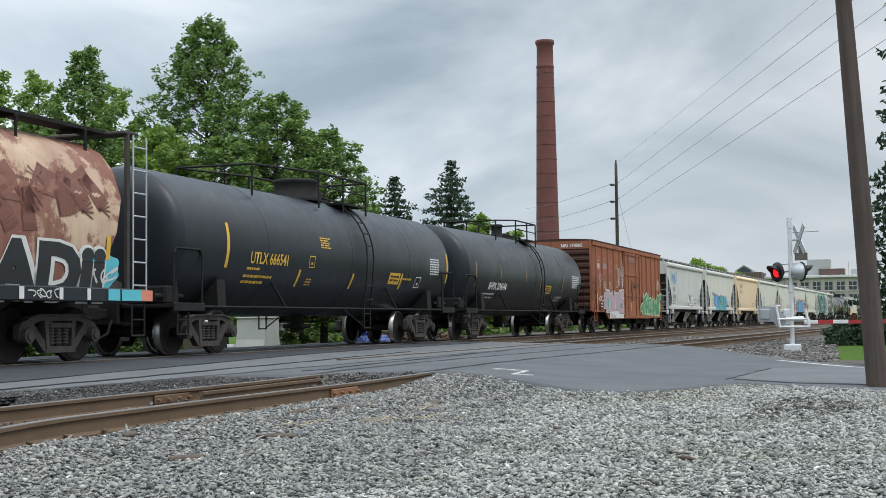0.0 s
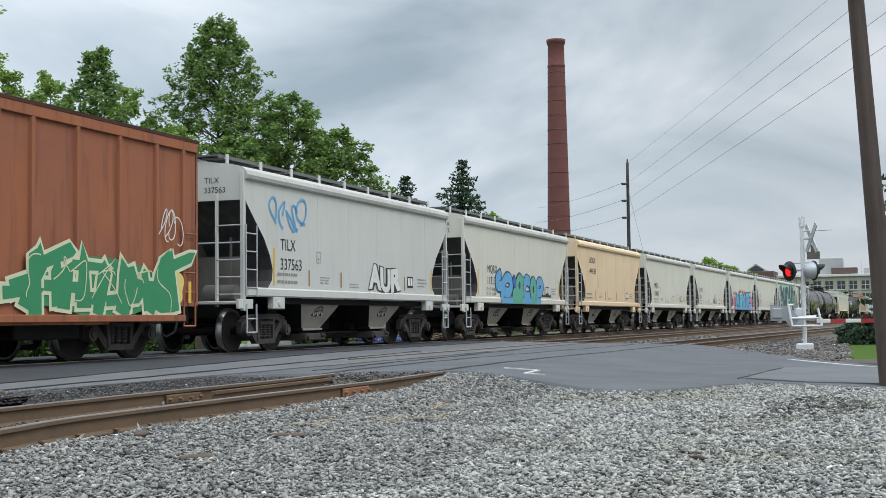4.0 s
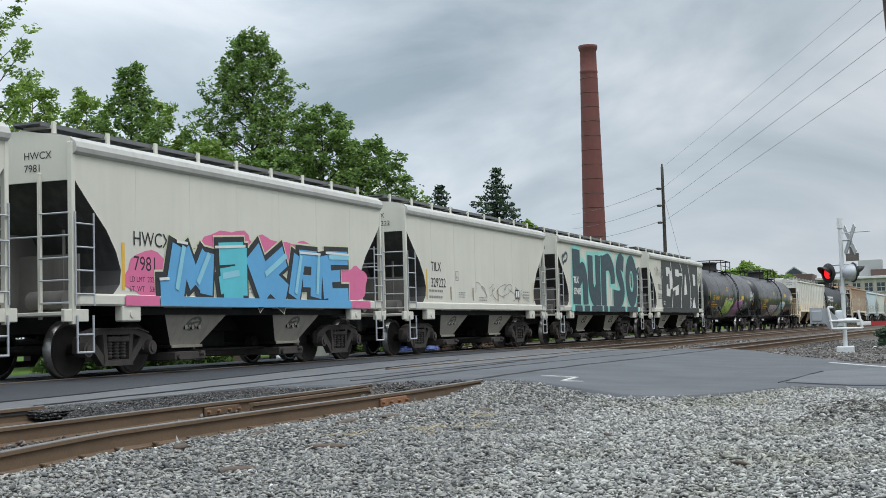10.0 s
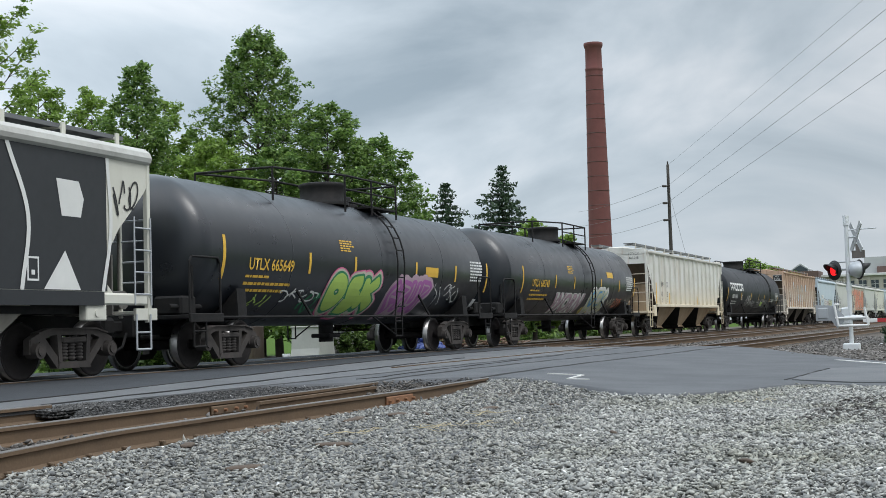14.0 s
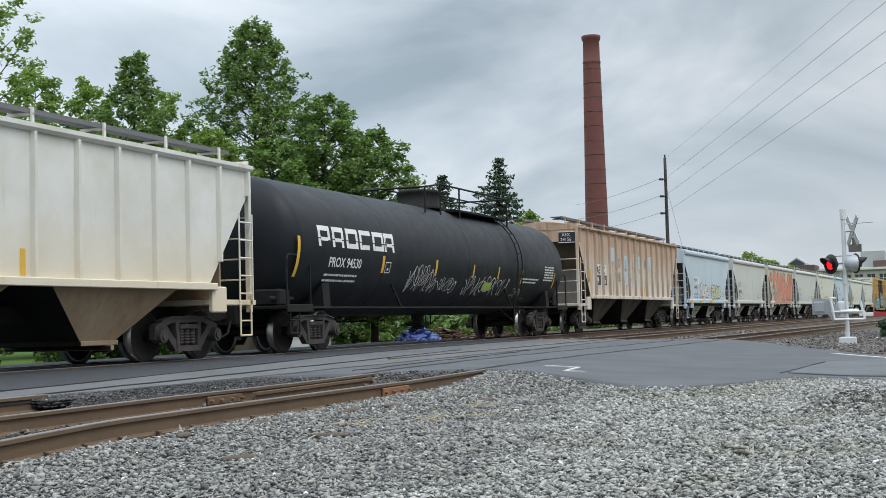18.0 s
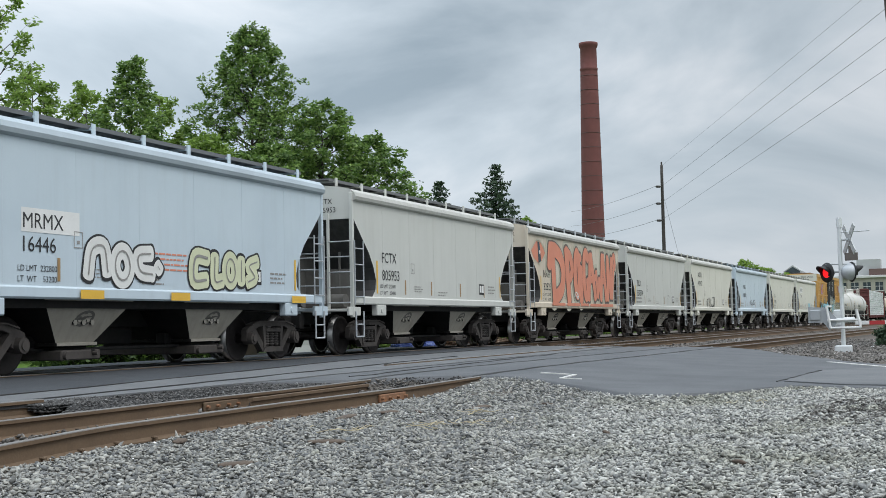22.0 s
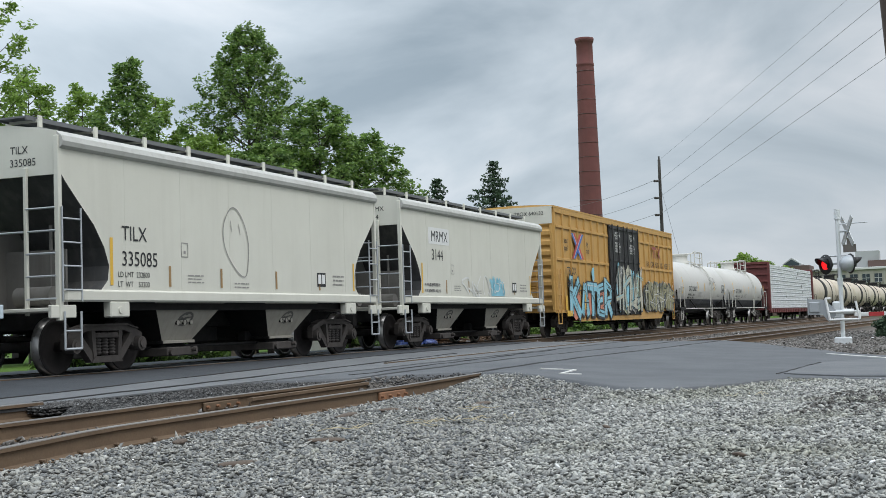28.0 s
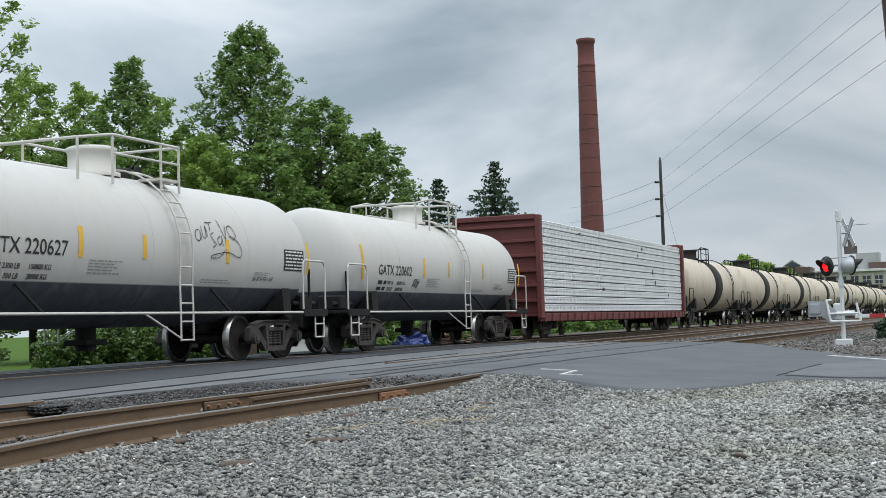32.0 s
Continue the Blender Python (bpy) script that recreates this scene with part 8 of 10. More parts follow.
OCK = [(0.36, oval(1.85, 1.48, 0.24, 0.24)), (0.32, [(2.85, 1.74), (2.45, 1.70), (2.35, 1.46), (2.55, 1.25), (2.90, 1.28)]), (0.30, [(3.12, 1.78), (3.10, 1.22)]), (0.28, [(3.62, 1.74), (3.15, 1.50)]), (0.28, [(3.15, 1.48), (3.60, 1.22)])]
brush(c15, f15, OCK, [(S_WHITE, 0.10, 0.016, NO, "white rim of bubble letters"), (S_PALEY, 0.0, 0.022, NO, "pale yellow and blue bubble letters"), (S_SKY, -0.12, 0.029, (0.03, 0.06), "blue shading in the letters")], True, True, True)
scrawl(c15, f15, 4.0, 5.0, 1.25, 1.6, S_BONE, 180, 5, 0.045, 0.012, "pale tan scrawl", 3)
scrawl(c15, f15, 5.1, 6.2, 1.2, 1.6, S_SALMON, 81, 5, 0.05, 0.012, "orange scrawl", 3)
piece(c15, f15, "WORN", -2.9, 0.6, 1.05, 1.7, S_LAV, S_WHITE, "pale pink graffiti letters", fat=0.1, shear=0.2)

# ribbed hoppers and the long tank
bars(c16, FLAT(1.50), lines(-6.1, 1.60, 0.45, 2, 0.05, 0.12, 82) + lines(-5.05, 1.60, 0.40, 2, 0.05, 0.12, 83), M_GINK)
for k_, s_ in enumerate(("MWCX", "461215")):
    part("lettering", letters(s_, 0.15)[0], M_INK, c16, at=(-hb16 - 0.05, -0.72, 3.55 - 0.19 * k_), turn=(0, 0, -90))
lg = [(-8.15, 0.55), (-7.48, 0.55), (-6.80, 0.6), (-6.1, 0.6), (-5.4, 0.6), (-4.75, 0.55)]
for k_, (x_, w_) in enumerate(lg):
    z_ = 2.28
    t_ = 0.11
    bars(c17, f17, [(x_, x_ + w_, z_ + 0.34, z_ + 0.34 + t_), (x_, x_ + t_, z_, z_ + 0.34)] + ([] if k_ == 3 else [(x_ + w_ - t_, x_ + w_, z_ + (0.14 if k_ == 0 else 0.0), z_ + 0.34)]) + ([(x_ + t_, x_ + w_ - t_, z_ + 0.12, z_ + 0.2)] if k_ in (0, 1, 5) else [(x_ + t_, x_ + w_ - t_, z_, z_ + t_)]), M_WINK, lift=0.009)
text(c17, "PROX 94530", f17, -7.6, 1.85, 0.30, M_WINK, 0.004)
bars(c17, f17, lines(-7.7, 1.65, 1.9, 2, 0.045, 0.12, 83), M_WINK)
bars(c17, f17, [(-9.1, -8.98, 1.6, 2.45), (-4.85, -4.72, 1.78, 2.18), (-1.5, -1.38, 1.78, 2.2), (1.3, 1.4, 1.78, 2.15), (3.4, 3.5, 1.8, 2.15), (5.6, 5.7, 1.7, 2.1), (9.0, 9.1, 1.6, 2.1)], M_YINK, "reflector", cut=True, label=YL)
bars(c17, f17, frame_rects(-4.65, 1.78, 0.3, 0.26, 0.02) + lines(7.9, 2.25, 1.0, 6, 0.045, 0.085, 84, 0.04) + lines(5.75, 1.82, 1.7, 2, 0.05, 0.1, 85, 0.2), M_WINK)
scrawl(c17, f17, -3.2, -1.6, 1.35, 2.05, S_WHITE, 86, 9, 0.018, 0.012, "thin white sprayed outlines", 5)
scrawl(c17, f17, -1.6, 0.1, 1.35, 1.75, S_WHITE, 89, 9, 0.018, 0.012, "", 4)
scrawl(c17, f17, 0.9, 4.6, 1.3, 1.85, S_WHITE, 87, 18, 0.022, 0.012, "thin white sprayed outlines", 4)
scrawl(c17, f17, 5.2, 6.0, 1.25, 1.55, S_WHITE, 90, 5, 0.014, 0.012, "", 4)
bars(c17, f17, [(2.4, 3.1, 1.45, 1.68)], S_LIME, "placard", 0.014, label="yellow-green notice plate")

for x_, a_, b_ in ((-5.93, "AE", "24"), (-5.08, "X", "156")):
    bars(c18, FLAT(1.50), [(x_, x_ + 0.62, 2.18, 2.58)], M_WINK, "placard", 0.006, label="white patch behind the mark")
    bars(c18, FLAT(1.50), [(x_, x_ + 0.62, 1.80, 2.16)], M_INK, "placard", 0.006, label="black patch behind the number")
    text(c18, a_, FLAT(1.50), x_ + 0.06, 2.23, 0.40, M_INK, 0.012, lift=0.012)
    text(c18, b_, FLAT(1.50), x_ + 0.03, 1.86, 0.36, M_WINK, 0.010, 0.9, lift=0.012)
for k_, (x_, z_, m_) in enumerate(((-3.78, 2.75, M_BLUE), (-1.75, 2.50, M_BLUE), (0.62, 2.55, M_BLUE), (2.55, 2.60, M_BLUE), (-1.75, 1.85, M_BLUE), (-0.20, 1.80, M_BLUE), (0.75, 1.82, M_WHITE), (-0.2, 2.62, M_WHITE))):
    bars(c18, FLAT(1.50), [(x_, x_ + 0.58, z_, z_ + 0.55)], m_, "placard", 0.006, label="pale patch of old paint")
for s_, x_, z_ in (("O", -2.70, 2.55), ("8", -2.66, 1.98), ("J", -1.62, 2.55), ("6", -0.85, 1.95), ("R", 1.75, 2.62)):
    text(c18, s_, FLAT(1.50), x_, z_, 0.52, M_GINK, 0.012, lift=0.012)
sg = part("sign", G().box(-0.02, 0.02, -1.40, -0.80, 3.30, 3.70, 0.005), M_INK, c18, "black number plate on the end", (-hb18 - 0.05, 0, 0))
part("sign_border", G().box(-0.023, -0.021, -1.42, -0.78, 3.68, 3.71).box(-0.023, -0.021, -1.42, -0.78, 3.29, 3.32), M_WINK, sg)
for k_, s_ in enumerate(("AEX", "24156")):
    part("lettering", letters(s_, 0.165)[0], M_WINK, sg, at=(-0.026, -0.92 if k_ == 0 else -0.87, 3.53 - 0.17 * k_), turn=(0, 0, -90))

# later hoppers
bars(c19, f19, [(-3.81, -2.45, 2.14, 2.50)], M_WINK, "placard", 0.005, label="white patch behind the mark")
LOOPS = [(0.24, [(-2.25, 1.55), (-2.15, 1.95), (-1.85, 2.0), (-1.75, 1.6)]), (0.24, oval(-1.35, 1.72, 0.20, 0.24)), (0.24, [(-0.55, 1.95), (-0.9, 1.9), (-0.85, 1.65), (-0.5, 1.60)]), (0.20, [(-0.35, 1.75), (-0.28, 1.68)])]
CURLS = [(0.26, [(1.25, 1.95), (0.85, 1.95), (0.80, 1.55), (1.2, 1.55)]), (0.24, [(1.5, 1.98), (1.5, 1.55), (1.75, 1.55)]), (0.24, oval(2.05, 1.75, 0.16, 0.22)), (0.24, [(2.45, 1.95), (2.45, 1.55)]), (0.24, [(3.05, 1.95), (2.75, 1.85), (2.95, 1.65), (2.7, 1.55)])]
brush(c19, f19, LOOPS, [(M_INK, 0.055, 0.010, NO, "dark outline of bubble letters"), (S_WHITE, 0.02, 0.016, NO, "white bubble letters outlined black"), (M_GINK, -0.105, 0.024, NO, "")])
brush(c19, f19, CURLS, [(M_INK, 0.055, 0.010, NO, "dark outline of bubble letters"), (S_PALEY, 0.02, 0.016, NO, "pale yellow bubble letters outlined black"), (M_GINK, -0.105, 0.024, NO, "")])
bars(c19, FLAT(1.585), [(-5.0, -4.4, 1.16, 1.3), (-2.5, -1.9, 1.16, 1.3), (0.0, 0.6, 1.16, 1.3), (4.4, 5.0, 1.16, 1.3)], M_YINK, "reflector", label=YL)
bars(c19, f19, lines(-0.4, 1.95, 1.1, 4, 0.03, 0.09, 88), S_SALMON)
TALL = [(0.46, [(-3.45, 3.12), (-3.56, 2.55)]), (0.50, [(-3.5, 3.15), (-2.9, 3.14), (-2.25, 2.90), (-1.95, 2.4), (-2.15, 1.85), (-2.7, 1.58), (-3.05, 1.60)]), (0.44, [(-3.15, 3.0), (-3.02, 1.42)]),
        (0.48, [(-1.55, 3.2), (-1.28, 1.42)]), (0.36, [(-1.5, 3.15), (-1.05, 2.95), (-0.88, 2.5), (-1.15, 2.2)]), (0.42, oval(-0.24, 2.40, 0.26, 0.74)), (0.34, [(0.18, 2.98), (0.24, 3.04)]), (0.44, [(0.22, 2.62), (0.27, 1.44)]),
        (0.40, [(1.22, 3.0), (0.92, 3.2), (0.68, 2.85), (0.68, 2.0), (0.88, 1.6), (1.14, 1.75), (1.12, 2.2)]), (0.36, [(1.28, 1.5), (1.52, 3.15)]), (0.38, [(1.62, 3.15), (2.18, 1.55)]), (0.28, [(1.35, 2.2), (2.28, 2.34)]),
        (0.28, [(2.32, 2.55), (2.52, 1.62)]), (0.26, [(2.52, 1.6), (2.75, 2.3)]), (0.28, [(2.76, 2.3), (2.95, 1.55)]), (0.34, [(2.98, 1.52), (3.22, 3.2)]), (0.34, [(3.36, 3.2), (3.72, 1.52)]), (0.24, [(3.1, 2.2), (3.66, 2.25)]),
        (0.32, [(3.98, 1.52), (4.0, 3.18)]), (0.32, [(4.05, 3.1), (4.42, 1.62)]), (0.30, [(4.42, 1.6), (4.62, 3.15)]), (0.24, oval(5.0, 3.02, 0.16, 0.24)), (0.26, [(4.92, 2.75), (4.62, 1.6)])]
brush(c21, f21, TALL, [(S_BONE, 0.15, 0.008, NO, "pale outer rim of tall letters"), (S_UMBER, 0.055, 0.016, NO, "dark outline of tall letters"), (S_SALMON, 0.0, 0.024, NO, "tall salmon-red graffiti letters")])
for xa_, xb_ in ((-3.4, -1.9), (-1.7, -0.1), (0.05, 1.1), (1.3, 2.9), (3.0, 4.6)):
    field(c21, FLAT(1.585), xa_, xb_, 1.24, 1.34, S_SALMON, 0.004, 59, True)
scrawl(c21, f21, -0.75, -0.1, 1.5, 1.8, S_WHITE, 194, 3, 0.05, 0.034, "small white scrawl", 3)
shape(c21, f21, [(-5.45, 3.02), (-4.9, 3.34), (-4.4, 3.30), (-3.98, 2.98), (-4.35, 2.72), (-4.7, 2.62), (-5.2, 2.78)], S_SALMON, 0.012, "salmon-red sprayed eye")
shape(c21, f21, [(-4.78, 3.33), (-4.58, 3.32), (-4.42, 2.70), (-4.72, 2.63)], S_TEAL, 0.018, "dark pupil of the sprayed eye")
brush(c21, f21, [(0.05, [(-5.45, 3.05), (-4.9, 3.38), (-4.4, 3.34), (-3.93, 2.98), (-4.35, 2.70), (-4.7, 2.60)])], [(S_BONE, 0.0, 0.022, NO, "")])
field(c21, f21, -4.66, -4.52, 2.92, 3.06, S_WHITE, 0.026, 93)
scrawl(c22, f22, 1.0, 3.0, 1.6, 1.9, M_GINK, 94, 4, 0.012, 0.012, "", 3)
scrawl(c23, f23, -2.0, 0.3, 1.2, 1.9, M_INK, 95, 6, 0.04, 0.012, "black outline scrawl", 4)
scrawl(c24, f24, -1.0, 0.6, 1.5, 1.9, M_INK, 96, 5, 0.035, 0.012, "small black scrawl", 4)
brush(c25, f25, [(0.022, [(-0.75, 2.95), (-1.05, 2.6), (-1.0, 2.15), (-0.6, 1.75), (-0.25, 1.68), (-0.15, 2.3), (-0.4, 2.8), (-0.75, 2.95)]), (0.018, [(-0.8, 2.7), (-0.75, 2.5)]), (0.018, [(-0.5, 2.65), (-0.45, 2.45)])], [(M_GINK, 0.0, 0.012, NO, "thin dark outline drawing")])
scrawl(c26, f26, -1.6, 0.6, 1.3, 2.0, S_WHITE, 98, 6, 0.05, 0.012, "pale scrawl", 3)
field(c26, f26, 0.75, 1.9, 1.38, 1.75, S_ICE, 0.010, 99, True, label="cyan sprayed patch")
scrawl(c26, f26, 0.7, 1.9, 1.42, 2.0, S_ICE, 198, 6, 0.14, 0.014, "", 2.5)
scrawl(c26, f26, 0.6, 1.9, 1.45, 1.8, S_WHITE, 199, 5, 0.03, 0.018, "", 3)
for k_, s_ in enumerate(("LD LMT 233900", "LT WT     52100")):
    text(c26, s_, f26, -4.05, 1.60 - 0.16 * k_, 0.12, M_INK, 0.0, lift=0.012)
bars(c26, f26, [(-3.98, -2.52, 2.72, 3.16)], M_WINK, "placard", 0.005, label="white patch behind the mark")

# mustard boxcar
BY = FLAT(1.475)
BO = FLAT(1.53)
for z_ in (2.72, 3.86):
    for xa_, xb_ in ((-9.3, -2.35), (2.55, 9.4)):
        part("belt_rail", G().box(xa_, xb_, -1.51, -1.46, z_ - 0.05, z_ + 0.05, 0.01), M_YELLOW, c27)
for xa_, xb_ in ((-2.28, 0.10), (0.14, 2.50)):
    d_ = part("door", G().box(xa_, xb_, -1.55, -1.47, 0.72, 4.30, 0.02), M_YDOOR, c27, "black plug door")
    for z_ in (0.9, 1.75, 2.9, 4.2):
        part("door_rail", G().box(xa_, xb_, -1.58, -1.55, z_ - 0.04, z_ + 0.04, 0.008), M_YDOOR, d_)
    for t_ in (0.12, 0.5, 0.88):
        x_ = xa_ + (xb_ - xa_) * t_
        part("door_rod", G().cyl((x_, -1.60, 0.70), (x_, -1.60, 4.35), 0.025, 8), M_YDOOR, d_)
for x_ in (-0.72, 1.70):
    for k_, s_ in enumerate(("CLOSE AND LOCK", "BOTH DOORS BEFORE", "MOVING CAR", "", "CIERRE Y PONGA", "EL SEGURO EN AMBAS", "PUERTAS ANTES DE", "MOVER EL CARRO")):
        if s_:
            text(c27, s_, FLAT(1.556), x_, 3.98 - 0.105 * k_, 0.115, M_WINK, 0.002, 0.78, center=True)
for k_, s_ in enumerate(("next", "load")):
    text(c27, s_, BY, -7.98, 3.32 - 0.27 * k_, 0.30, M_INK, 0.003, 0.9, shear=0.1)
for k_, s_ in enumerate(("any", "road")):
    text(c27, s_, BY, -5.2, 3.32 - 0.27 * k_, 0.30, M_INK, 0.003, 0.9, shear=0.1)
for s_ in (1, -1):
    for q_, wd_, m_ in ((-0.13, 0.20, S_RED), (0.13, 0.20, S_BLUE), (0.0, 0.04, S_WHITE)):
        me_ = bpy.data.meshes.new("arrow")
        o_ = q_ * s_
        me_.from_pydata([(-0.55 + o_ - wd_ / 2, 0, -0.46 * s_), (-0.55 + o_ + wd_ / 2, 0, -0.46 * s_), (0.55 + o_ + wd_ / 2, 0, 0.46 * s_), (0.55 + o_ - wd_ / 2, 0, 0.46 * s_)], [], [(0, 1, 2, 3)])
        stamp(c27, "emblem", me_, BO, -6.41, 3.25, m_, 0.006 + 0.003 * s_ + (0.001 if wd_ < 0.1 else 0), "crossed red and blue arrows")
text(c27, "TB OX", BO, -7.95, 2.20, 0.38, M_INK, 0.004, lift=0.034)
text(c27, "6401 32", BO, -7.95, 1.78, 0.38, M_INK, 0.004, lift=0.034)
text(c27, "RAILCAR POOLING EXPERTS", BY, 4.62, 2.82, 0.36, M_BRINKD, 0.0, 1.03)
bars(c27, BO, [(5.5, 6.35, 3.62, 3.74), (5.68, 5.8, 3.22, 3.62), (6.05, 6.17, 3.22, 3.62)], S_RUST, "emblem", 0.006, label="faded red emblem")
for s_ in (-1, 1):
    me_ = bpy.data.meshes.new("bar")
    me_.from_pydata([(-0.32, 0, -0.26 * s_), (-0.18, 0, -0.26 * s_), (0.32, 0, 0.26 * s_), (0.18, 0, 0.26 * s_)], [], [(0, 1, 2, 3)])
    stamp(c27, "emblem", me_, BO, 6.85, 3.48, S_RUST, 0.006 + 0.001 * s_)
for xa_, xb_ in ((-7.6, -6.3), (-5.9, -4.7), (-3.9, -2.6)):
    field(c27, BO, xa_, xb_, 0.66, 1.75, S_SALMON, 0.003, int(100 - 8 * xa_))
SHARP = [(0.46, [(-7.45, 2.15), (-7.5, 0.8)]), (0.42, [(-6.45, 2.0), (-7.35, 1.35)]), (0.48, [(-7.3, 1.45), (-6.35, 0.72)]), (0.42, [(-6.1, 0.78), (-5.72, 1.85)]), (0.40, [(-5.68, 1.9), (-5.35, 0.72)]), (0.24, [(-6.0, 1.22), (-5.3, 1.2)]),
         (0.36, [(-5.35, 1.82), (-4.05, 1.78)]), (0.46, [(-4.62, 1.95), (-4.66, 0.70)]), (0.44, [(-3.85, 1.85), (-3.95, 0.76)]), (0.30, [(-3.9, 1.76), (-3.15, 1.85)]), (0.26, [(-3.9, 1.30), (-3.3, 1.34)]), (0.30, [(-3.95, 0.84), (-3.1, 0.76)]),
         (0.44, [(-2.82, 2.15), (-2.88, 0.72)]), (0.34, [(-2.8, 1.98), (-2.0, 1.72)]), (0.34, [(-2.02, 1.8), (-2.15, 1.3)]), (0.30, [(-2.1, 1.35), (-2.8, 1.30)]), (0.40, [(-2.6, 1.3), (-1.98, 0.72)])]
SHARP = [(w_ * 0.84, p_) for w_, p_ in SHARP]
brush(c27, BO, SHARP, [(S_DARK, 0.07, 0.010, (0.03, -0.02), "black rim of angular letters"), (S_ICE, 0.0, 0.018, NO, "light-blue angular graffiti letters")], False)
brush(c27, BO, [(0.03, [(a_[0], a_[1]), (b_[0], b_[1])]) for w_, (a_, b_) in SHARP[::2]], [(S_WHITE, 0.0, 0.026, (-0.10, 0.04), "white shine lines")], False)
brush(c27, BO, [(0.035, [(a_[0], a_[1]), (b_[0], b_[1])]) for w_, (a_, b_) in SHARP[1::2]], [(S_DARK, 0.0, 0.027, (0.07, 0.0), "")], False)
field(c27, BO, -4.65, -4.3, 2.0, 2.55, S_ICE, 0.006, 101)
scrawl(c27, BO, -7.7, -2.2, 0.72, 1.9, S_DARK, 109, 9, 0.028, 0.030, "", 2.5)
tangle(c27, FLAT(1.585), -1.6, 3.1, 0.80, 2.75, (S_BONE, S_ICE, S_BONE, S_PALEY, S_GREYP, S_ICE), 120, "tangled pale graffiti on the doors", 20)
wild(c27, FLAT(1.61), -1.4, 3.0, 0.85, 2.6, 4, S_BONE, S_DARK, 171, "bone-coloured angular letters on the doors", S_ICE, 0.22, 0.0)
tangle(c27, BO, 3.45, 9.5, 0.78, 2.2, (S_OLIVE, S_GREYP, S_OLIVE, S_GREYP, S_BONE), 140, "olive and grey tangled graffiti", 16)
wild(c27, FLAT(1.555), 3.6, 9.3, 0.85, 2.05, 6, S_OLIVE, S_DARK, 172, "angular olive letters rimmed black", S_WHITE, 0.24, 0.05)
bars(c27, BO, [(-8.2, -7.95, 0.95, 1.45), (-5.8, -5.62, 0.95, 1.5), (-2.3, -2.15, 0.95, 1.5), (8.5, 8.8, 1.0, 1.4), (-8.05, -7.4, 0.72, 0.92)], M_YINK, "reflector", 0.022, label=YL)
part("lettering", letters("TBOX 640132", 0.18)[0], M_INK, c27, at=(-hb27 - 0.13, -0.1, 4.25), turn=(0, 0, -90))

# white and black tanks
for c_, f_, num, d_ in ((c28, f28, "GATX 220627", -3.58), (c29, f29, "GATX 220602", -4.1)):
    text(c_, num, f_, d_, 1.86, 0.34, M_INK, 0.002)
    for z_, a_, b_ in ((1.66, "2300 LB", "100800 KG"), (1.51, "700 LB", "28900 KG")):
        text(c_, a_, f_, d_ + 0.58 if len(a_) > 6 else d_ + 0.66, z_ - 0.03, 0.115, M_INK, 0.002)
        text(c_, b_, f_, d_ + 1.17, z_ - 0.03, 0.115, M_INK, 0.002)
        bars(c_, f_, [(d_ + 0.06, d_ + 0.30, z_ - 0.03, z_ + 0.055)], M_INK)
        bars(c_, f_, [(d_ + 0.38, d_ + 0.54, z_ - 0.03, z_ + 0.055)], M_INK)
    bars(c_, f_, [(-5.05, -4.93, 1.72, 2.55), (-1.3, -1.18, 1.85, 2.35), (0.45, 0.56, 1.88, 2.3), (3.16, 3.28, 1.9, 2.35), (6.45, 6.55, 1.75, 2.45)], M_YINK, "reflector", cut=True, label=YL)
    bars(c_, f_, [(5.45, 6.3, 1.82, 2.26)], M_INK, "placard", label="dark data plate")
    bars(c_, f_, lines(5.5, 2.2, 0.75, 6, 0.03, 0.07, 111, 0.04), M_WINK, lift=0.011)
    bars(c_, f_, lines(4.3, 1.74, 0.7, 2, 0.015, 0.04, 112, 0.3) + lines(2.4, 1.56, 1.3, 2, 0.018, 0.045, 116) + lines(-1.0, 1.8, 0.9, 5, 0.02, 0.05, 113), M_GINK)
    text(c_, "SR-8754 FRA AIP", f_, 4.27, 1.585, 0.12, M_INK, 0.0, 0.95)

# handwriting on the first white tank, a small knot of strokes on the second
GUST = [(0.014, q) for q in ([(2.28, 2.50), (2.16, 2.46), (2.12, 2.34), (2.22, 2.28), (2.30, 2.36), (2.30, 2.48), (2.32, 2.30)], [(2.38, 2.56), (2.38, 2.38), (2.48, 2.36), (2.52, 2.58), (2.54, 2.38)], [(2.56, 2.64), (2.80, 2.66)], [(2.70, 2.66), (2.68, 2.50)],
        [(2.78, 2.46), (2.66, 2.42), (2.72, 2.32), (2.80, 2.24), (2.68, 2.18)], [(2.98, 2.40), (2.88, 2.34), (2.92, 2.24), (3.02, 2.30), (3.02, 2.42), (3.05, 2.22)], [(3.02, 2.72), (3.16, 2.36), (3.24, 2.62)], [(3.34, 2.40), (3.30, 2.58), (3.46, 2.62), (3.56, 2.46), (3.46, 2.36), (3.36, 2.42), (3.60, 2.32), (3.72, 2.12), (3.60, 2.02), (3.2, 2.10), (2.7, 2.04), (2.62, 1.98), (2.9, 2.0), (3.10, 2.14)])]
brush(c28, f28, GUST, [(M_INK, 0.0, 0.012, NO, "thin dark handwriting")])
scrawl(c29, f29, -1.95, -1.55, 1.55, 1.78, M_INK, 115, 6, 0.02, 0.012, "small dark scrawl", 4)

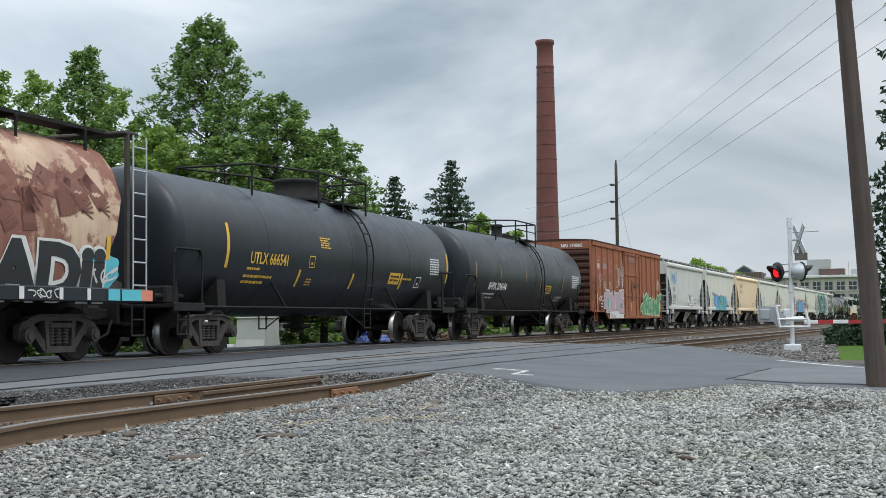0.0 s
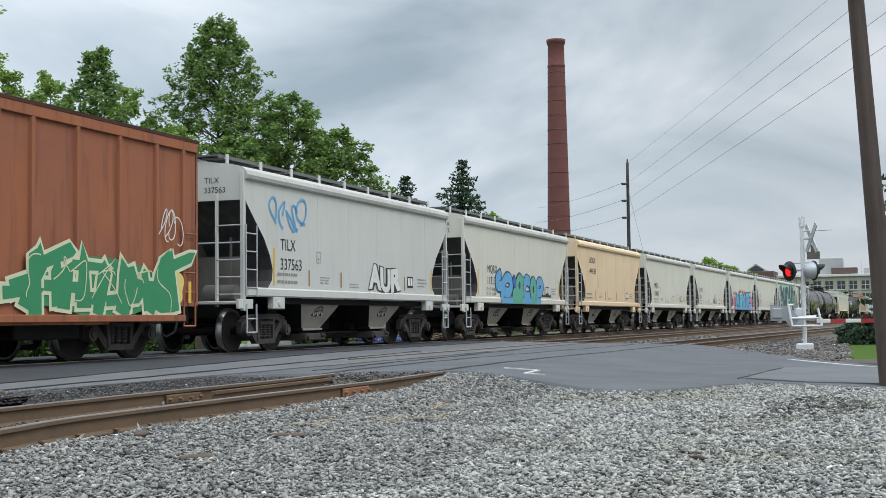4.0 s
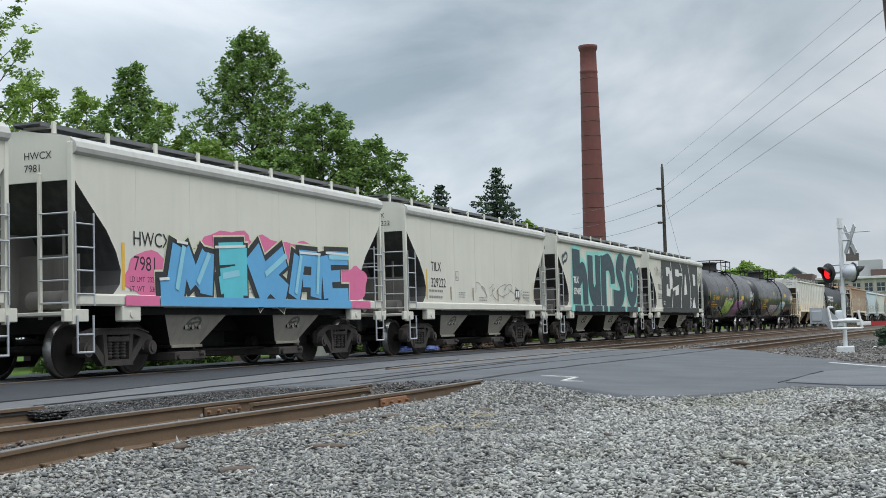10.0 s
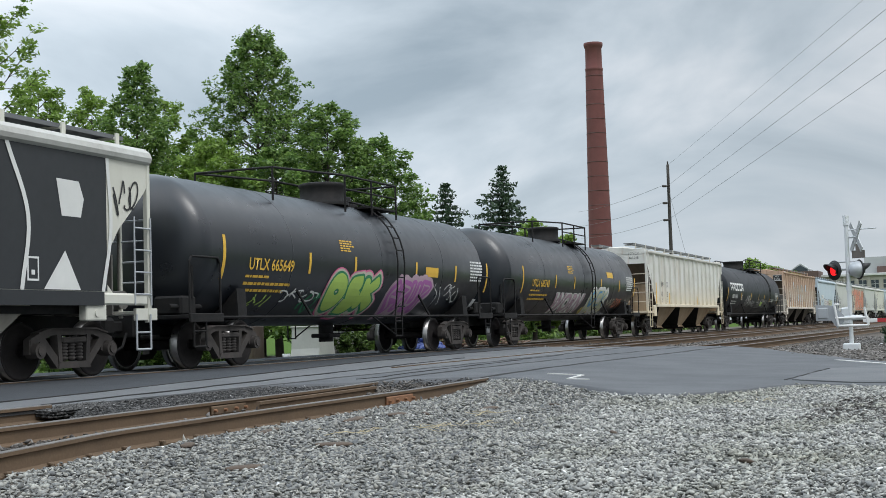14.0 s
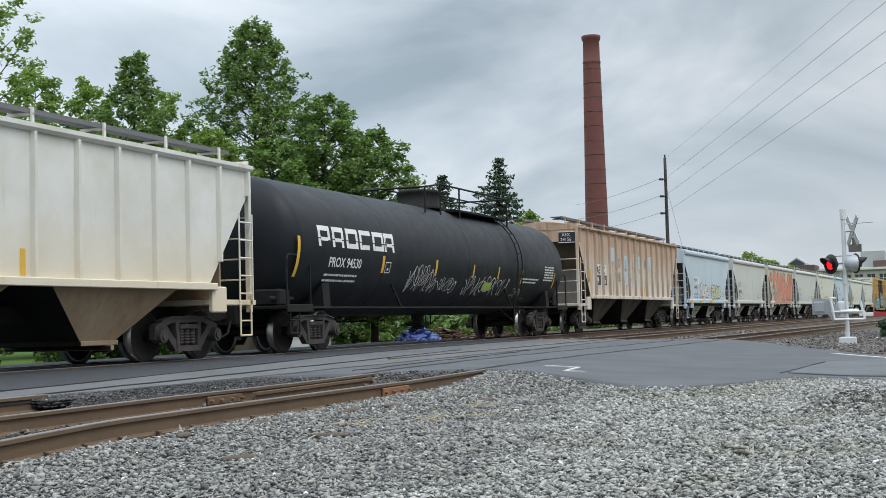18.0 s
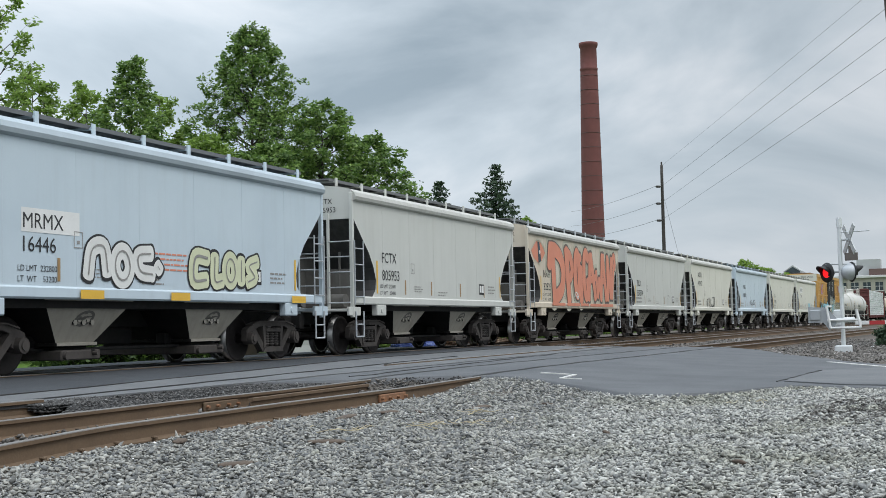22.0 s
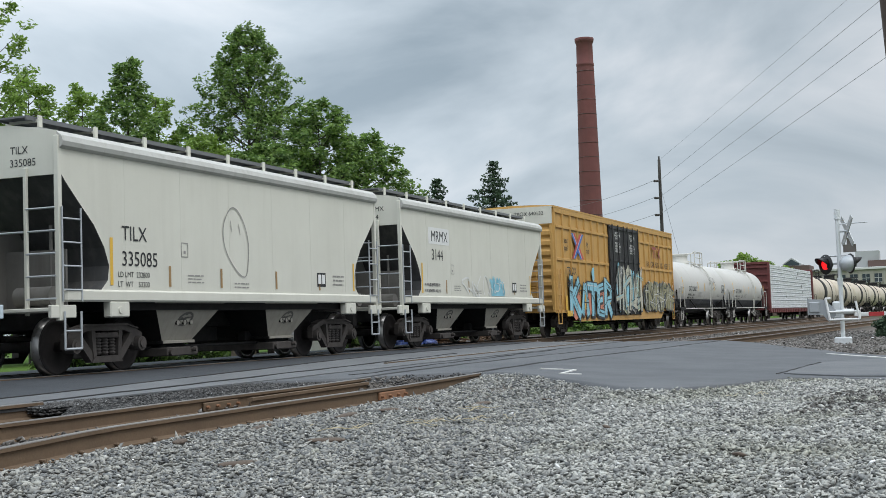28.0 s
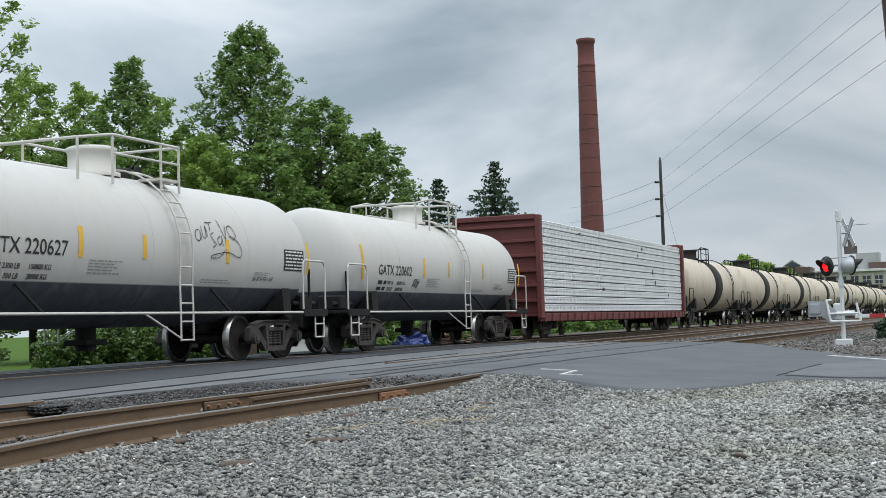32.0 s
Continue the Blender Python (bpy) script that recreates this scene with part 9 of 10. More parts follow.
# ---- scenery ----
def chimney():
    c = thing("chimney", "tall round red brick factory chimney with a flared top", "chimney", at=(198.2, 51.9, 0.1))
    h = 45.6
    n = 40
    part("shaft", G().lathe([(0, 2.06), (6, 1.96), (h - 4.8, 1.38), (h - 4.5, 1.36), (h - 4.4, 1.42), (h - 4.1, 1.42), (h - 4.0, 1.34), (h - 0.9, 1.30), (h - 0.7, 1.42), (h - 0.35, 1.52), (h, 1.52), (h, 1.1), (h - 1.5, 1.1)], "z", n), M_BRICK, c)
    for k in range(15):
        z = 8 + k * 2.3
        r = 1.96 + (1.38 - 1.96) * (z - 6) / (h - 10.8)
        part("hoop", G().lathe([(z, r), (z, r + 0.03), (z + 0.10, r + 0.03), (z + 0.10, r)], "z", n), M_STEELBAND, c)


chimney()


def pole(name, label, x, y, z0, h, r0, r1, material, lean=(0, 0)):
    p = thing(name, label, "utility pole", at=(x, y, z0))
    g = G()
    n, secs = 12, 10
    prof = []
    for k in range(secs + 1):
        t = k / secs
        prof.append((t * h, (r0 + (r1 - r0) * t) * (1 + 0.03 * noise.noise((k * 3.1, x, 0)))))
    g.lathe(prof + [(h, 0.0)], "z", n)
    part("shaft", g, material, p)
    p.rotation_euler = (radians(lean[0]), radians(lean[1]), 0)
    return p


far_pole = pole("utility_pole", "tall dark wooden utility pole carrying wires", 97.6, 20.05, 0, 13.0, 0.17, 0.11, M_WOOD_D)
for z in (11.35, 10.05, 8.75):
    part("insulator", G().cyl((0, 0, z), (-0.75, 0.28, z - 0.06), 0.05, 8).cyl((-0.35, 0.13, z - 0.03), (-0.75, 0.28, z - 0.06), 0.09, 8), M_WOOD_D, far_pole)
part("insulator", G().cyl((0, 0, 12.9), (0, 0, 13.25), 0.06, 8), M_WOOD_D, far_pole)
near_pole = pole("utility_pole", "leaning weathered wooden utility pole beside the road", 19.25, 0.26, -0.05, 10.5, 0.152, 0.082, M_WOOD, (-3.2, 0))


def wire(name, a, b, sag, r, label="thin dark overhead wire"):
    g = G()
    n = 24
    pts = []
    for k in range(n + 1):
        t = k / n
        p = Vector(a).lerp(Vector(b), t)
        p.z -= sag * 4 * t * (1 - t)
        pts.append(p)
    g.tube(pts, r, 5)
    return tagged(part(name, g, M_WIRE), label, "wire", "overhead wires")


FAR = (97.6, 20.05)
for a, b, z1, sag, r in (((52.65, 2.76, 13.62), 1.0, 12.95, 0.0, 0.006), ((49.97, 1.73, 12.61), 1.0, 11.4, 0.0, 0.009), ((45.47, 0.0, 11.67), 1.0, 10.15, 0.0, 0.009), ((45.56, 0.03, 10.54), 1.0, 8.85, 0.0, 0.009)):
    p0 = Vector((*FAR, z1))
    p1 = p0 + (Vector(a) - p0) * 2.1
    wire("overhead_wire", p0, p1, 0.18, r)
for z0, q in ((11.35, (144.76, 39.17, 14.36)), (10.05, (144.76, 39.19, 12.64)), (8.75, (144.84, 38.9, 11.18))):
    p0 = Vector((FAR[0] - 0.75, FAR[1] + 0.28, z0))
    wire("overhead_wire", p0, p0 + (Vector(q) - p0) * 1.25, 0.3, 0.014)
wire("guy_wire", (*FAR, 11.0), (92.0, 16.6, 0.2), 0.0, 0.012, "thin steel guy wire")


# ---- level crossing signal ----
def signal():
    c = thing("crossing_signal", "galvanised crossing signal with lit red lamp and lowered gate", "crossing signal", at=(39.75, 2.93, -0.10))
    part("foundation", G().box(-0.25, 0.25, -0.24, 0.24, -0.15, 0.30, 0.03).box(-0.32, 0.32, -0.10, 0.10, -0.15, 0.04, 0.02), M_SIGNAL, c, "pale metal foundation box")
    part("mast", G().cyl((0, 0, 0.2), (0, 0, 4.05), 0.062, 14).cyl((0, 0, 3.78), (0, 0, 4.08), 0.085, 14).cyl((0, 0, 1.85), (0, 0, 2.05), 0.085, 12), M_SIGNAL, c, "galvanised steel mast")
    for s in (-1, 1):
        b = part("crossbuck_blade", G().box(-0.56, 0.56, -0.012, 0.012, -0.095, 0.095, 0.005), M_SIGNBACK, c, "weathered metal crossbuck blade", (-0.02 if s > 0 else 0.02, -0.265, 3.43), (0, 47 * s, 27))
    part("crossbuck_bracket", G().cyl((0, 0, 0), (0, -0.26, 0), 0.03, 8).cyl((0, 0.0, 0.22), (0.0, -0.85, 0.24), 0.015, 6), M_GALV, c, at=(0, 0, 3.42))
    part("track_plate", G().box(-0.012, 0.012, -0.20, 0.20, -0.13, 0.10, 0.005).box(-0.012, 0.012, -0.08, 0.08, 0.10, 0.30, 0.005), M_PLATEBACK, c, "bare brown back of a small plate", (0.06, -0.31, 2.93), (0, 0, -20))
    part("crossarm", G().cyl((0, -0.42, 0), (0, 0.42, 0), 0.035, 8).cyl((0, -0.42, 0.22), (0, 0.42, 0.22), 0.02, 8), M_GALV, c, at=(0, 0, 2.48))
    for y, az, lit in ((0.38, 135, True), (-0.30, -60, False)):
        lamp = part("lamp", G().lathe([(-0.20, 0.0), (-0.19, 0.10), (-0.10, 0.17), (0.0, 0.185), (0.02, 0.185)] if lit else [(-0.30, 0.0), (-0.28, 0.12), (-0.2, 0.20), (-0.08, 0.245), (0.02, 0.25)], "x", 24), M_BLACKSIG if lit else M_GALV, c, "black hooded lamp" if lit else "grey lamp seen from its back", (0.0, y, 2.46), (0, 0, az))
        part("background", G().lathe([(0.0, 0.0), (0.0, 0.29), (0.015, 0.30), (0.03, 0.29), (0.03, 0.0)], "x", 32), M_BLACKSIG, lamp)
        part("lens", G().lathe([(0.035, 0.16), (0.06, 0.14), (0.075, 0.08), (0.08, 0.0)], "x", 24), M_RED if lit else M_DIMRED, lamp, "glowing red lens" if lit else "")
        hood = G()
        n = 16
        v = []
        for x, r in ((0.03, 0.19), (0.34, 0.19), (0.34, 0.18), (0.03, 0.18)):
            for k in range(n + 1):
                a = radians(-35 + 250 * k / n)
                ln = x if x < 0.1 else 0.10 + 0.24 * max(0.0, math.sin(a)) ** 0.7 + 0.02
                v.append((ln, r * math.cos(a), r * math.sin(a)))
        m = n + 1
        hood.add(v, [(j * m + i, j * m + i + 1, ((j + 1) % 4) * m + i + 1, ((j + 1) % 4) * m + i) for j in range(4) for i in range(n)], True)
        part("hood", hood, M_BLACKSIG, lamp)
        part("lamp_bracket", G().cyl((0, 0, 0), (0, 0, 0.25), 0.03, 8), M_GALV, lamp, at=(-0.12, 0, -0.02))
    part("gate_mechanism", G().box(-0.05, 0.30, 0.02, 0.26, 0.85, 1.36, 0.04).cyl((0, -0.34, 1.05), (0, 0.34, 1.05), 0.08, 12), M_SIGNAL, c, "grey gate mechanism box")
    part("guard_frame", G().tube([(-0.35, 0.42, 1.45), (-0.35, 0.32, 0.82), (-0.35, -0.52, 0.82), (-0.35, -0.42, 1.35)], 0.035, 8).tube([(-0.35, 0.40, 1.05), (-0.35, -0.52, 1.05), (-0.35, -0.52, 0.82)], 0.03, 8).tube([(-0.35, 0.42, 1.45), (-0.15, 0.30, 1.45)], 0.03, 8), M_GATEWHITE, c, "white tubular guard")
    cw = part("counterweight_arm", G().prism([(0.15, 0.95), (0.15, 1.12), (0.45, 1.42), (0.95, 1.45), (0.95, 0.98), (0.52, 0.98), (0.35, 0.75)], "x", -0.30, -0.24), M_MECH, c, "flat grey counterweight arm")
    part("weight", G().box(-0.34, -0.22, 0.60, 0.90, 1.05, 1.36, 0.02), M_MECH, cw)
    arm = part("gate_arm", G().box(-0.02, 0.02, -8.2, -0.35, 0.90, 1.01, 0.01), M_GATEWHITE, c, "lowered gate arm striped red and white")
    for k in range(9):
        part("stripe", G().prism([(-0.75 - 0.86 * k, 0.898), (-1.18 - 0.86 * k, 0.898), (-1.18 - 0.86 * k, 1.012), (-0.75 - 0.86 * k, 1.012)], "x", -0.026, -0.022), M_GATERED, arm, "red reflective stripe")
    for y in (-1.75, -3.1):
        part("gate_lamp", G().cyl((-0.06, y, 1.1), (0.06, y, 1.1), 0.07, 12), M_DIMRED, arm)


signal()


# ---- plants ----
def leaf_mesh(name, centers, radii, per, size, seed, flat=0.6, material=None):
    """Loose leaves strewn in clumps round the given centres: each leaf is one bent diamond."""
    rs = np.random.RandomState(seed)
    c = np.repeat(np.asarray(centers, float), per, 0)
    r = np.repeat(np.asarray(radii, float), per)
    n = len(c)
    d = rs.normal(size=(n, 3))
    d /= np.linalg.norm(d, axis=1)[:, None]
    p = c + d * (r * rs.uniform(0.15, 1.0, n) ** 0.6)[:, None] * np.array([1, 1, 0.75])
    u = rs.normal(size=(n, 3)) * np.array([1, 1, flat])
    u /= np.linalg.norm(u, axis=1)[:, None]
    w = np.cross(u, rs.normal(size=(n, 3)))
    w /= np.linalg.norm(w, axis=1)[:, None]
    s = size * rs.uniform(0.6, 1.35, n)[:, None]
    k = np.cross(u, w) * s * 0.18
    v = np.stack([p - u * s, p + w * s * 0.5 + k, p + u * s, p - w * s * 0.5 + k], 1).reshape(-1, 3)
    me_ = bpy.data.meshes.new(name)
    me_.vertices.add(len(v))
    me_.vertices.foreach_set("co", v.ravel())
    me_.loops.add(4 * n)
    me_.loops.foreach_set("vertex_index", np.arange(4 * n))
    me_.polygons.add(n)
    me_.polygons.foreach_set("loop_start", np.arange(0, 4 * n, 4))
    me_.update(calc_edges=True)
    me_.materials.append(material)
    return me_


def tree(label, x, y, z0, prof, seed, limbs=60, tufts=16, per=24, size=0.085, tuft_r=(0.17, 0.34), trunk_r=0.16, material=None, sweep_up=0.55, bare=0.0):
    """A broad-leaved tree: a trunk, limbs that sweep up and out to an outline of (height, radius), twigs off each limb and a tuft of leaves on each twig."""
    material = material or M_LEAF
    t = thing("tree", label, "tree", "trees beyond the tracks", (x, y, z0))
    rnd = random.Random(seed)
    hs, rr = [p[0] for p in prof], [p[1] for p in prof]
    top, n = hs[-1], 9
    trunk = [Vector((0.12 * noise.noise((k * 0.7, seed, 0)), 0.12 * noise.noise((k * 0.7, seed, 9)), top * 0.95 * k / n)) for k in range(n + 1)]
    g = G()
    for k in range(n):
        g.cyl(trunk[k], trunk[k + 1], trunk_r * (1 - k / (n + 0.5)), 8, trunk_r * (1 - (k + 1) / (n + 0.5)), caps=False)
    part("trunk", g, M_BARK, t)
    g, cs, rad = G(), [], []
    for k in range(limbs):
        f = ((k + 0.5) / limbs) ** 0.85
        z = hs[0] + (top - hs[0]) * f
        R = float(np.interp(z, hs, rr)) * rnd.uniform(0.72, 1.10)
        a = k * 2.39996 + rnd.uniform(-0.35, 0.35) + seed
        rise = R * sweep_up * rnd.uniform(0.7, 1.2)
        base = max(0.12 * top, z - rise * 1.15)
        p0 = trunk[0].lerp(trunk[n], min(1.0, base / (top * 0.95)))
        p2 = Vector((R * math.cos(a), R * math.sin(a), min(z, top)))
        p1 = Vector((p2.x * 0.55, p2.y * 0.55, base + (z - base) * 0.35))
        q = [p0 * (1 - w) ** 2 + p1 * 2 * w * (1 - w) + p2 * w * w for w in [i / 6 for i in range(7)]]
        r = trunk_r * 0.36 * (1 - 0.65 * f)
        for i in range(6):
            g.cyl(q[i], q[i + 1], r * (1 - i / 6.5), 5, r * (1 - (i + 1) / 6.5), caps=False)
        m = max(4, int(tufts * (0.45 + 0.55 * R / max(rr))))
        for j in range(m):
            w = 0.22 + 0.80 * ((j + rnd.random()) / m) ** 0.8
            p = p0 * (1 - w) ** 2 + p1 * 2 * w * (1 - w) + p2 * w * w
            ln = (0.30 + 0.40 * rnd.random()) * (0.45 + 0.55 * R / max(rr)) * (1.25 - 0.6 * w) * max(rr) / 2.4
            b = a + rnd.choice((-1, 1)) * rnd.uniform(0.3, 1.5)
            e = p + Vector((ln * math.cos(b), ln * math.sin(b), ln * rnd.uniform(-0.25, 0.75)))
            if rnd.random() < bare:
                continue
            g.cyl(p, e, 0.012, 3, 0.004, caps=False)
            cs.append(e)
            rad.append(rnd.uniform(*tuft_r))
    part("branchwork", g, M_BARK, t, "dark limbs and twigs")
    cr = part("crown", leaf_mesh("crown", cs, rad, per, size, seed, flat=0.45, material=material), material, t, "loose crown of small green leaves")
    cr["kind"] = "stuff"
    return t


def conifer(label, x, y, z0, h, r, seed, step=0.34, droop=0.35, size=0.34, shape=0.9, name="spruce_tree", bare=0.08):
    t = thing(name, label, "tree", "trees beyond the tracks", (x, y, z0))
    rnd = random.Random(seed)
    part("trunk", G().cyl((0, 0, 0), (0, 0, h * 0.97), h * 0.016, 8, 0.02), M_BARK, t)
    g, cs, v = G(), [], []
    z = h * bare
    while z < h * 0.985:
        f = z / h
        R = r * (1 - f) ** shape * (0.82 + 0.3 * rnd.random()) + 0.12
        nb = max(4, int(5 + 5 * (1 - f)))
        a0 = rnd.uniform(0, 6.28)
        for k in range(nb):
            a = a0 + 2 * math.pi * k / nb + rnd.uniform(-0.25, 0.25)
            L_ = R * rnd.uniform(0.62, 1.12)
            d = Vector((math.cos(a), math.sin(a), 0))
            tip = Vector((0, 0, z)) + d * L_ + Vector((0, 0, -droop * L_ * (1 - 0.5 * f) + 0.12 * L_))
            g.cyl((0, 0, z), tip, 0.02 + 0.01 * L_, 4, 0.006, caps=False)
            m = max(3, int(L_ / (size * 0.42)))
            for q in range(m):
                w = (q + 0.6) / m
                p = Vector((0, 0, z)).lerp(tip, w)
                for e in range(2):
                    cs.append(p + Vector((rnd.gauss(0, 0.10), rnd.gauss(0, 0.10), rnd.gauss(-0.10, 0.10))) * size * 2)
        z += step * (1.15 - 0.5 * f)
    part("branchwork", g, M_BARK, t, "thin drooping limbs")
    cr = part("crown", leaf_mesh("crown", cs, [size * 0.45] * len(cs), 3, size * 0.36, seed, flat=0.9, material=M_NEEDLE), M_NEEDLE, t, "dark drooping needles")
    cr["kind"] = "stuff"
    return t


def bush(label, x, y, z0, w, d, h, seed, material, per=60, size=0.09, n=50, name="bush"):
    t = thing(name, label, "bush", "", (x, y, z0))
    rnd = random.Random(seed)
    cs, g = [], G()
    for _ in range(n):
        a = rnd.uniform(0, 6.28)
        q = math.sqrt(rnd.random())
        zz = rnd.uniform(0.12, 1.0) * h * (1 - 0.45 * q * q)
        p = (q * w * math.cos(a), q * d * math.sin(a), zz)
        cs.append(p)
        g.cyl((p[0] * 0.3, p[1] * 0.3, 0), p, 0.012, 4, 0.004, caps=False)
    part("stem", g, M_BARK, t)
    cr = part("foliage", leaf_mesh("foliage", cs, [0.22 * max(h, 0.8)] * n, per, size, seed, material=material), material, t, "dense small leaves")
    cr["kind"] = "stuff"
    return t


def grove(label, x, y, h, r, seed, material, low=0.8, point=0.3, **kw):
    R = r * 1.25
    return tree(label, x, y, 0.1, [(0.8, R * low), (h * 0.2, R * (low + 1) / 2), (h * 0.4, R), (h * 0.62, R * 0.92), (h * 0.8, R * 0.72), (h * 0.93, R * point * 1.5), (h, 0.2)], seed, material=material, **kw)


tree("tall airy maple with mid-green leaves and gaps of sky", 41.7, 23.85, 0.1, [(1.5, 1.9), (3.2, 2.7), (5.2, 3.15), (7.0, 2.95), (8.8, 2.35), (10.0, 1.65), (11.0, 1.0), (12.1, 0.25)], 11, limbs=100, tufts=24, per=24, size=0.075, sweep_up=0.75, tuft_r=(0.15, 0.32))
grove("tall sparse tree with pale yellow-green leaves", 31.3, 27.6, 12.6, 2.1, 21, M_LEAF2, limbs=58, tufts=13, sweep_up=0.9, bare=0.25)
grove("leafy tree with fresh green leaves", 35.6, 28.9, 9.8, 1.45, 22, M_LEAF2, limbs=48, tufts=15, sweep_up=0.9)
grove("leafy tree with fresh green leaves", 38.4, 28.8, 9.9, 1.5, 23, M_LEAF2, limbs=50, tufts=15, sweep_up=0.9)
grove("slender pointed tree with mid-green leaves", 37.7, 26.4, 10.5, 1.35, 24, M_LEAF, point=0.16, limbs=56, tufts=16, sweep_up=1.1)
grove("leafy tree with fresh green leaves", 41.5, 27.7, 9.9, 1.35, 25, M_LEAF2, limbs=46, tufts=14, sweep_up=0.9)
grove("broad leafy tree with mid-green leaves", 41.2, 20.7, 9.0, 1.75, 26, M_LEAF, limbs=60, tufts=18, per=28, sweep_up=0.7)
grove("spreading leafy tree with mid-green leaves", 42.9, 19.7, 7.9, 1.85, 27, M_LEAF, limbs=58, tufts=18, per=28, sweep_up=0.6)
grove("bushy small tree with fresh green leaves", 37.4, 23.2, 7.4, 1.75, 28, M_LEAF2, limbs=54, tufts=18, per=28)
grove("bushy small tree with mid-green leaves", 38.6, 21.4, 7.2, 1.75, 29, M_LEAF, limbs=54, tufts=18, per=28)
grove("bushy small tree with mid-green leaves", 34.2, 25.6, 7.4, 1.9, 30, M_LEAF, limbs=50, tufts=18, per=28)
for x, y, h, k in ((69.5, 22.2, 6.8, 19), (71.5, 20.8, 6.0, 20)):
    tree("tree with yellow-green spring leaves", x, y, 0.1, [(1.0, 1.1), (h * 0.45, 1.5), (h * 0.75, 1.0), (h, 0.2)], k, limbs=26, tufts=12, per=30, size=0.13, tuft_r=(0.25, 0.45), material=M_LEAF2, sweep_up=1.1)
conifer("dark spruce with drooping branches", 113.5, 39.0, 0.1, 16.0, 7.6, 31, size=0.5, step=0.72, shape=0.8, droop=0.28)
conifer("dark spruce with drooping branches", 112.3, 44.2, 0.1, 14.8, 6.2, 32, size=0.5, step=0.72, shape=0.8, droop=0.28)
conifer("dark spruce with drooping branches", 115.5, 36.6, 0.1, 11.0, 5.0, 35, size=0.5, step=0.72, shape=0.8, droop=0.28)
conifer("tall dark spruce beside the road", 49.0, -1.75, -0.1, 15.5, 3.3, 33, size=0.42, step=0.36, droop=0.5, shape=0.45)
for k, (x, y, h, w) in enumerate(((255, 36.5, 12.2, 5.0), (262, 33.5, 11.0, 4.0), (258, 40.5, 11.0, 4.5), (266, 30.2, 9.8, 3.2))):
    tree("distant rounded tree beyond the railway", x, y, 0.0, [(1.5, w * 0.6), (h * 0.5, w), (h * 0.8, w * 0.75), (h, 0.4)], 40 + k, limbs=40, tufts=14, per=14, size=0.36, tuft_r=(0.6, 1.1), material=M_LEAF2, trunk_r=0.25)
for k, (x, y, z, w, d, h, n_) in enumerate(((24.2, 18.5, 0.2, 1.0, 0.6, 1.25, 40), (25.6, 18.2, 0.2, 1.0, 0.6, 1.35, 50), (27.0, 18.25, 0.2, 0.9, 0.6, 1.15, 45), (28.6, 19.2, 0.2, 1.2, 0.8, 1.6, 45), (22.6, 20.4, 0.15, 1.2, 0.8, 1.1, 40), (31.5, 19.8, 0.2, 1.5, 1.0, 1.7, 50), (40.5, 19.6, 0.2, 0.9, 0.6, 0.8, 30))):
    bush("leafy green bush beside the track", x, y, z, w, d, h, 60 + k, M_SHRUB_SHADED, n=n_, size=0.065, per=95)
for k in range(14):
    bush("ragged green scrub behind the tracks", 50 + 6.5 * k, 23.5 + 0.05 * k + (k % 3) * 0.8, 0.1, 3.6, 1.6, 1.7 + 0.5 * (k % 2), 80 + k, M_LEAF, n=44, per=36, size=0.2)
bush("low dark evergreen bush on the verge", 47.6, 1.75, -0.15, 0.75, 0.6, 1.15, 70, M_NEEDLE, size=0.07, n=60, per=70)
bush("low dark evergreen bush on the verge", 48.6, 0.6, -0.15, 0.9, 0.7, 1.3, 71, M_NEEDLE, size=0.07, n=60, per=70)

# ---- things beyond the train ----
blk = thing("relay_case", "grey concrete relay case with a flared foot", "relay case", at=(36.6, 19.1, 0.15))
part("body", G().prism([(-0.62, 0.0), (0.62, 0.0), (0.50, 0.35), (0.46, 1.0), (-0.46, 1.0), (-0.50, 0.35)], "y", -0.5, 0.5), M_CONCRETE, blk)
part("lid", G().box(-0.5, 0.5, -0.54, 0.54, 1.0, 1.06, 0.02), M_CONCRETE, blk)
cab = thing("equipment_cabinet", "low grey steel equipment cabinet beside the relay case", "cabinet", at=(40.75, 20.5, 0.15))
part("body", G().box(-0.45, 0.45, -0.4, 0.4, 0.0, 0.80, 0.03), M_CONCRETE, cab)
part("roof", G().box(-0.49, 0.49, -0.44, 0.44, 0.80, 0.86, 0.01), M_CABINET, cab)
part("door", G().box(-0.40, 0.40, -0.42, -0.40, 0.08, 0.74, 0.006), M_CONCRETE, cab)
cab = thing("equipment_cabinet", "pale aluminium equipment cabinet on posts", "cabinet", at=(43.9, 21.7, 0.15))
part("body", G().box(-0.4, 0.4, -0.35, 0.35, 0.0, 1.15, 0.03), M_CABINET, cab)
part("roof", G().box(-0.44, 0.44, -0.39, 0.39, 1.15, 1.2, 0.01), M_CABINET, cab)
part("handle", G().box(-0.43, -0.40, -0.05, 0.0, 0.55, 0.7, 0.01), M_BLACKSIG, cab)
bb = thing("junction_box", "brown rusty metal junction box", "junction box", at=(30.2, 17.6, 0.18))
part("body", G().box(-0.28, 0.28, -0.24, 0.24, 0.0, 1.05, 0.03), M_BROWNBOX, bb)
part("door", G().box(-0.30, -0.28, -0.2, 0.2, 0.1, 0.95, 0.01), M_BROWNBOX, bb)
pb = thing("bucket", "small white plastic bucket on the ballast", "bucket", at=(31.2, 17.1, 0.2))
part("wall", G().lathe([(0.0, 0.0), (0.0, 0.09), (0.24, 0.11), (0.24, 0.10), (0.02, 0.08)], "z", 16), M_GATEWHITE, pb)


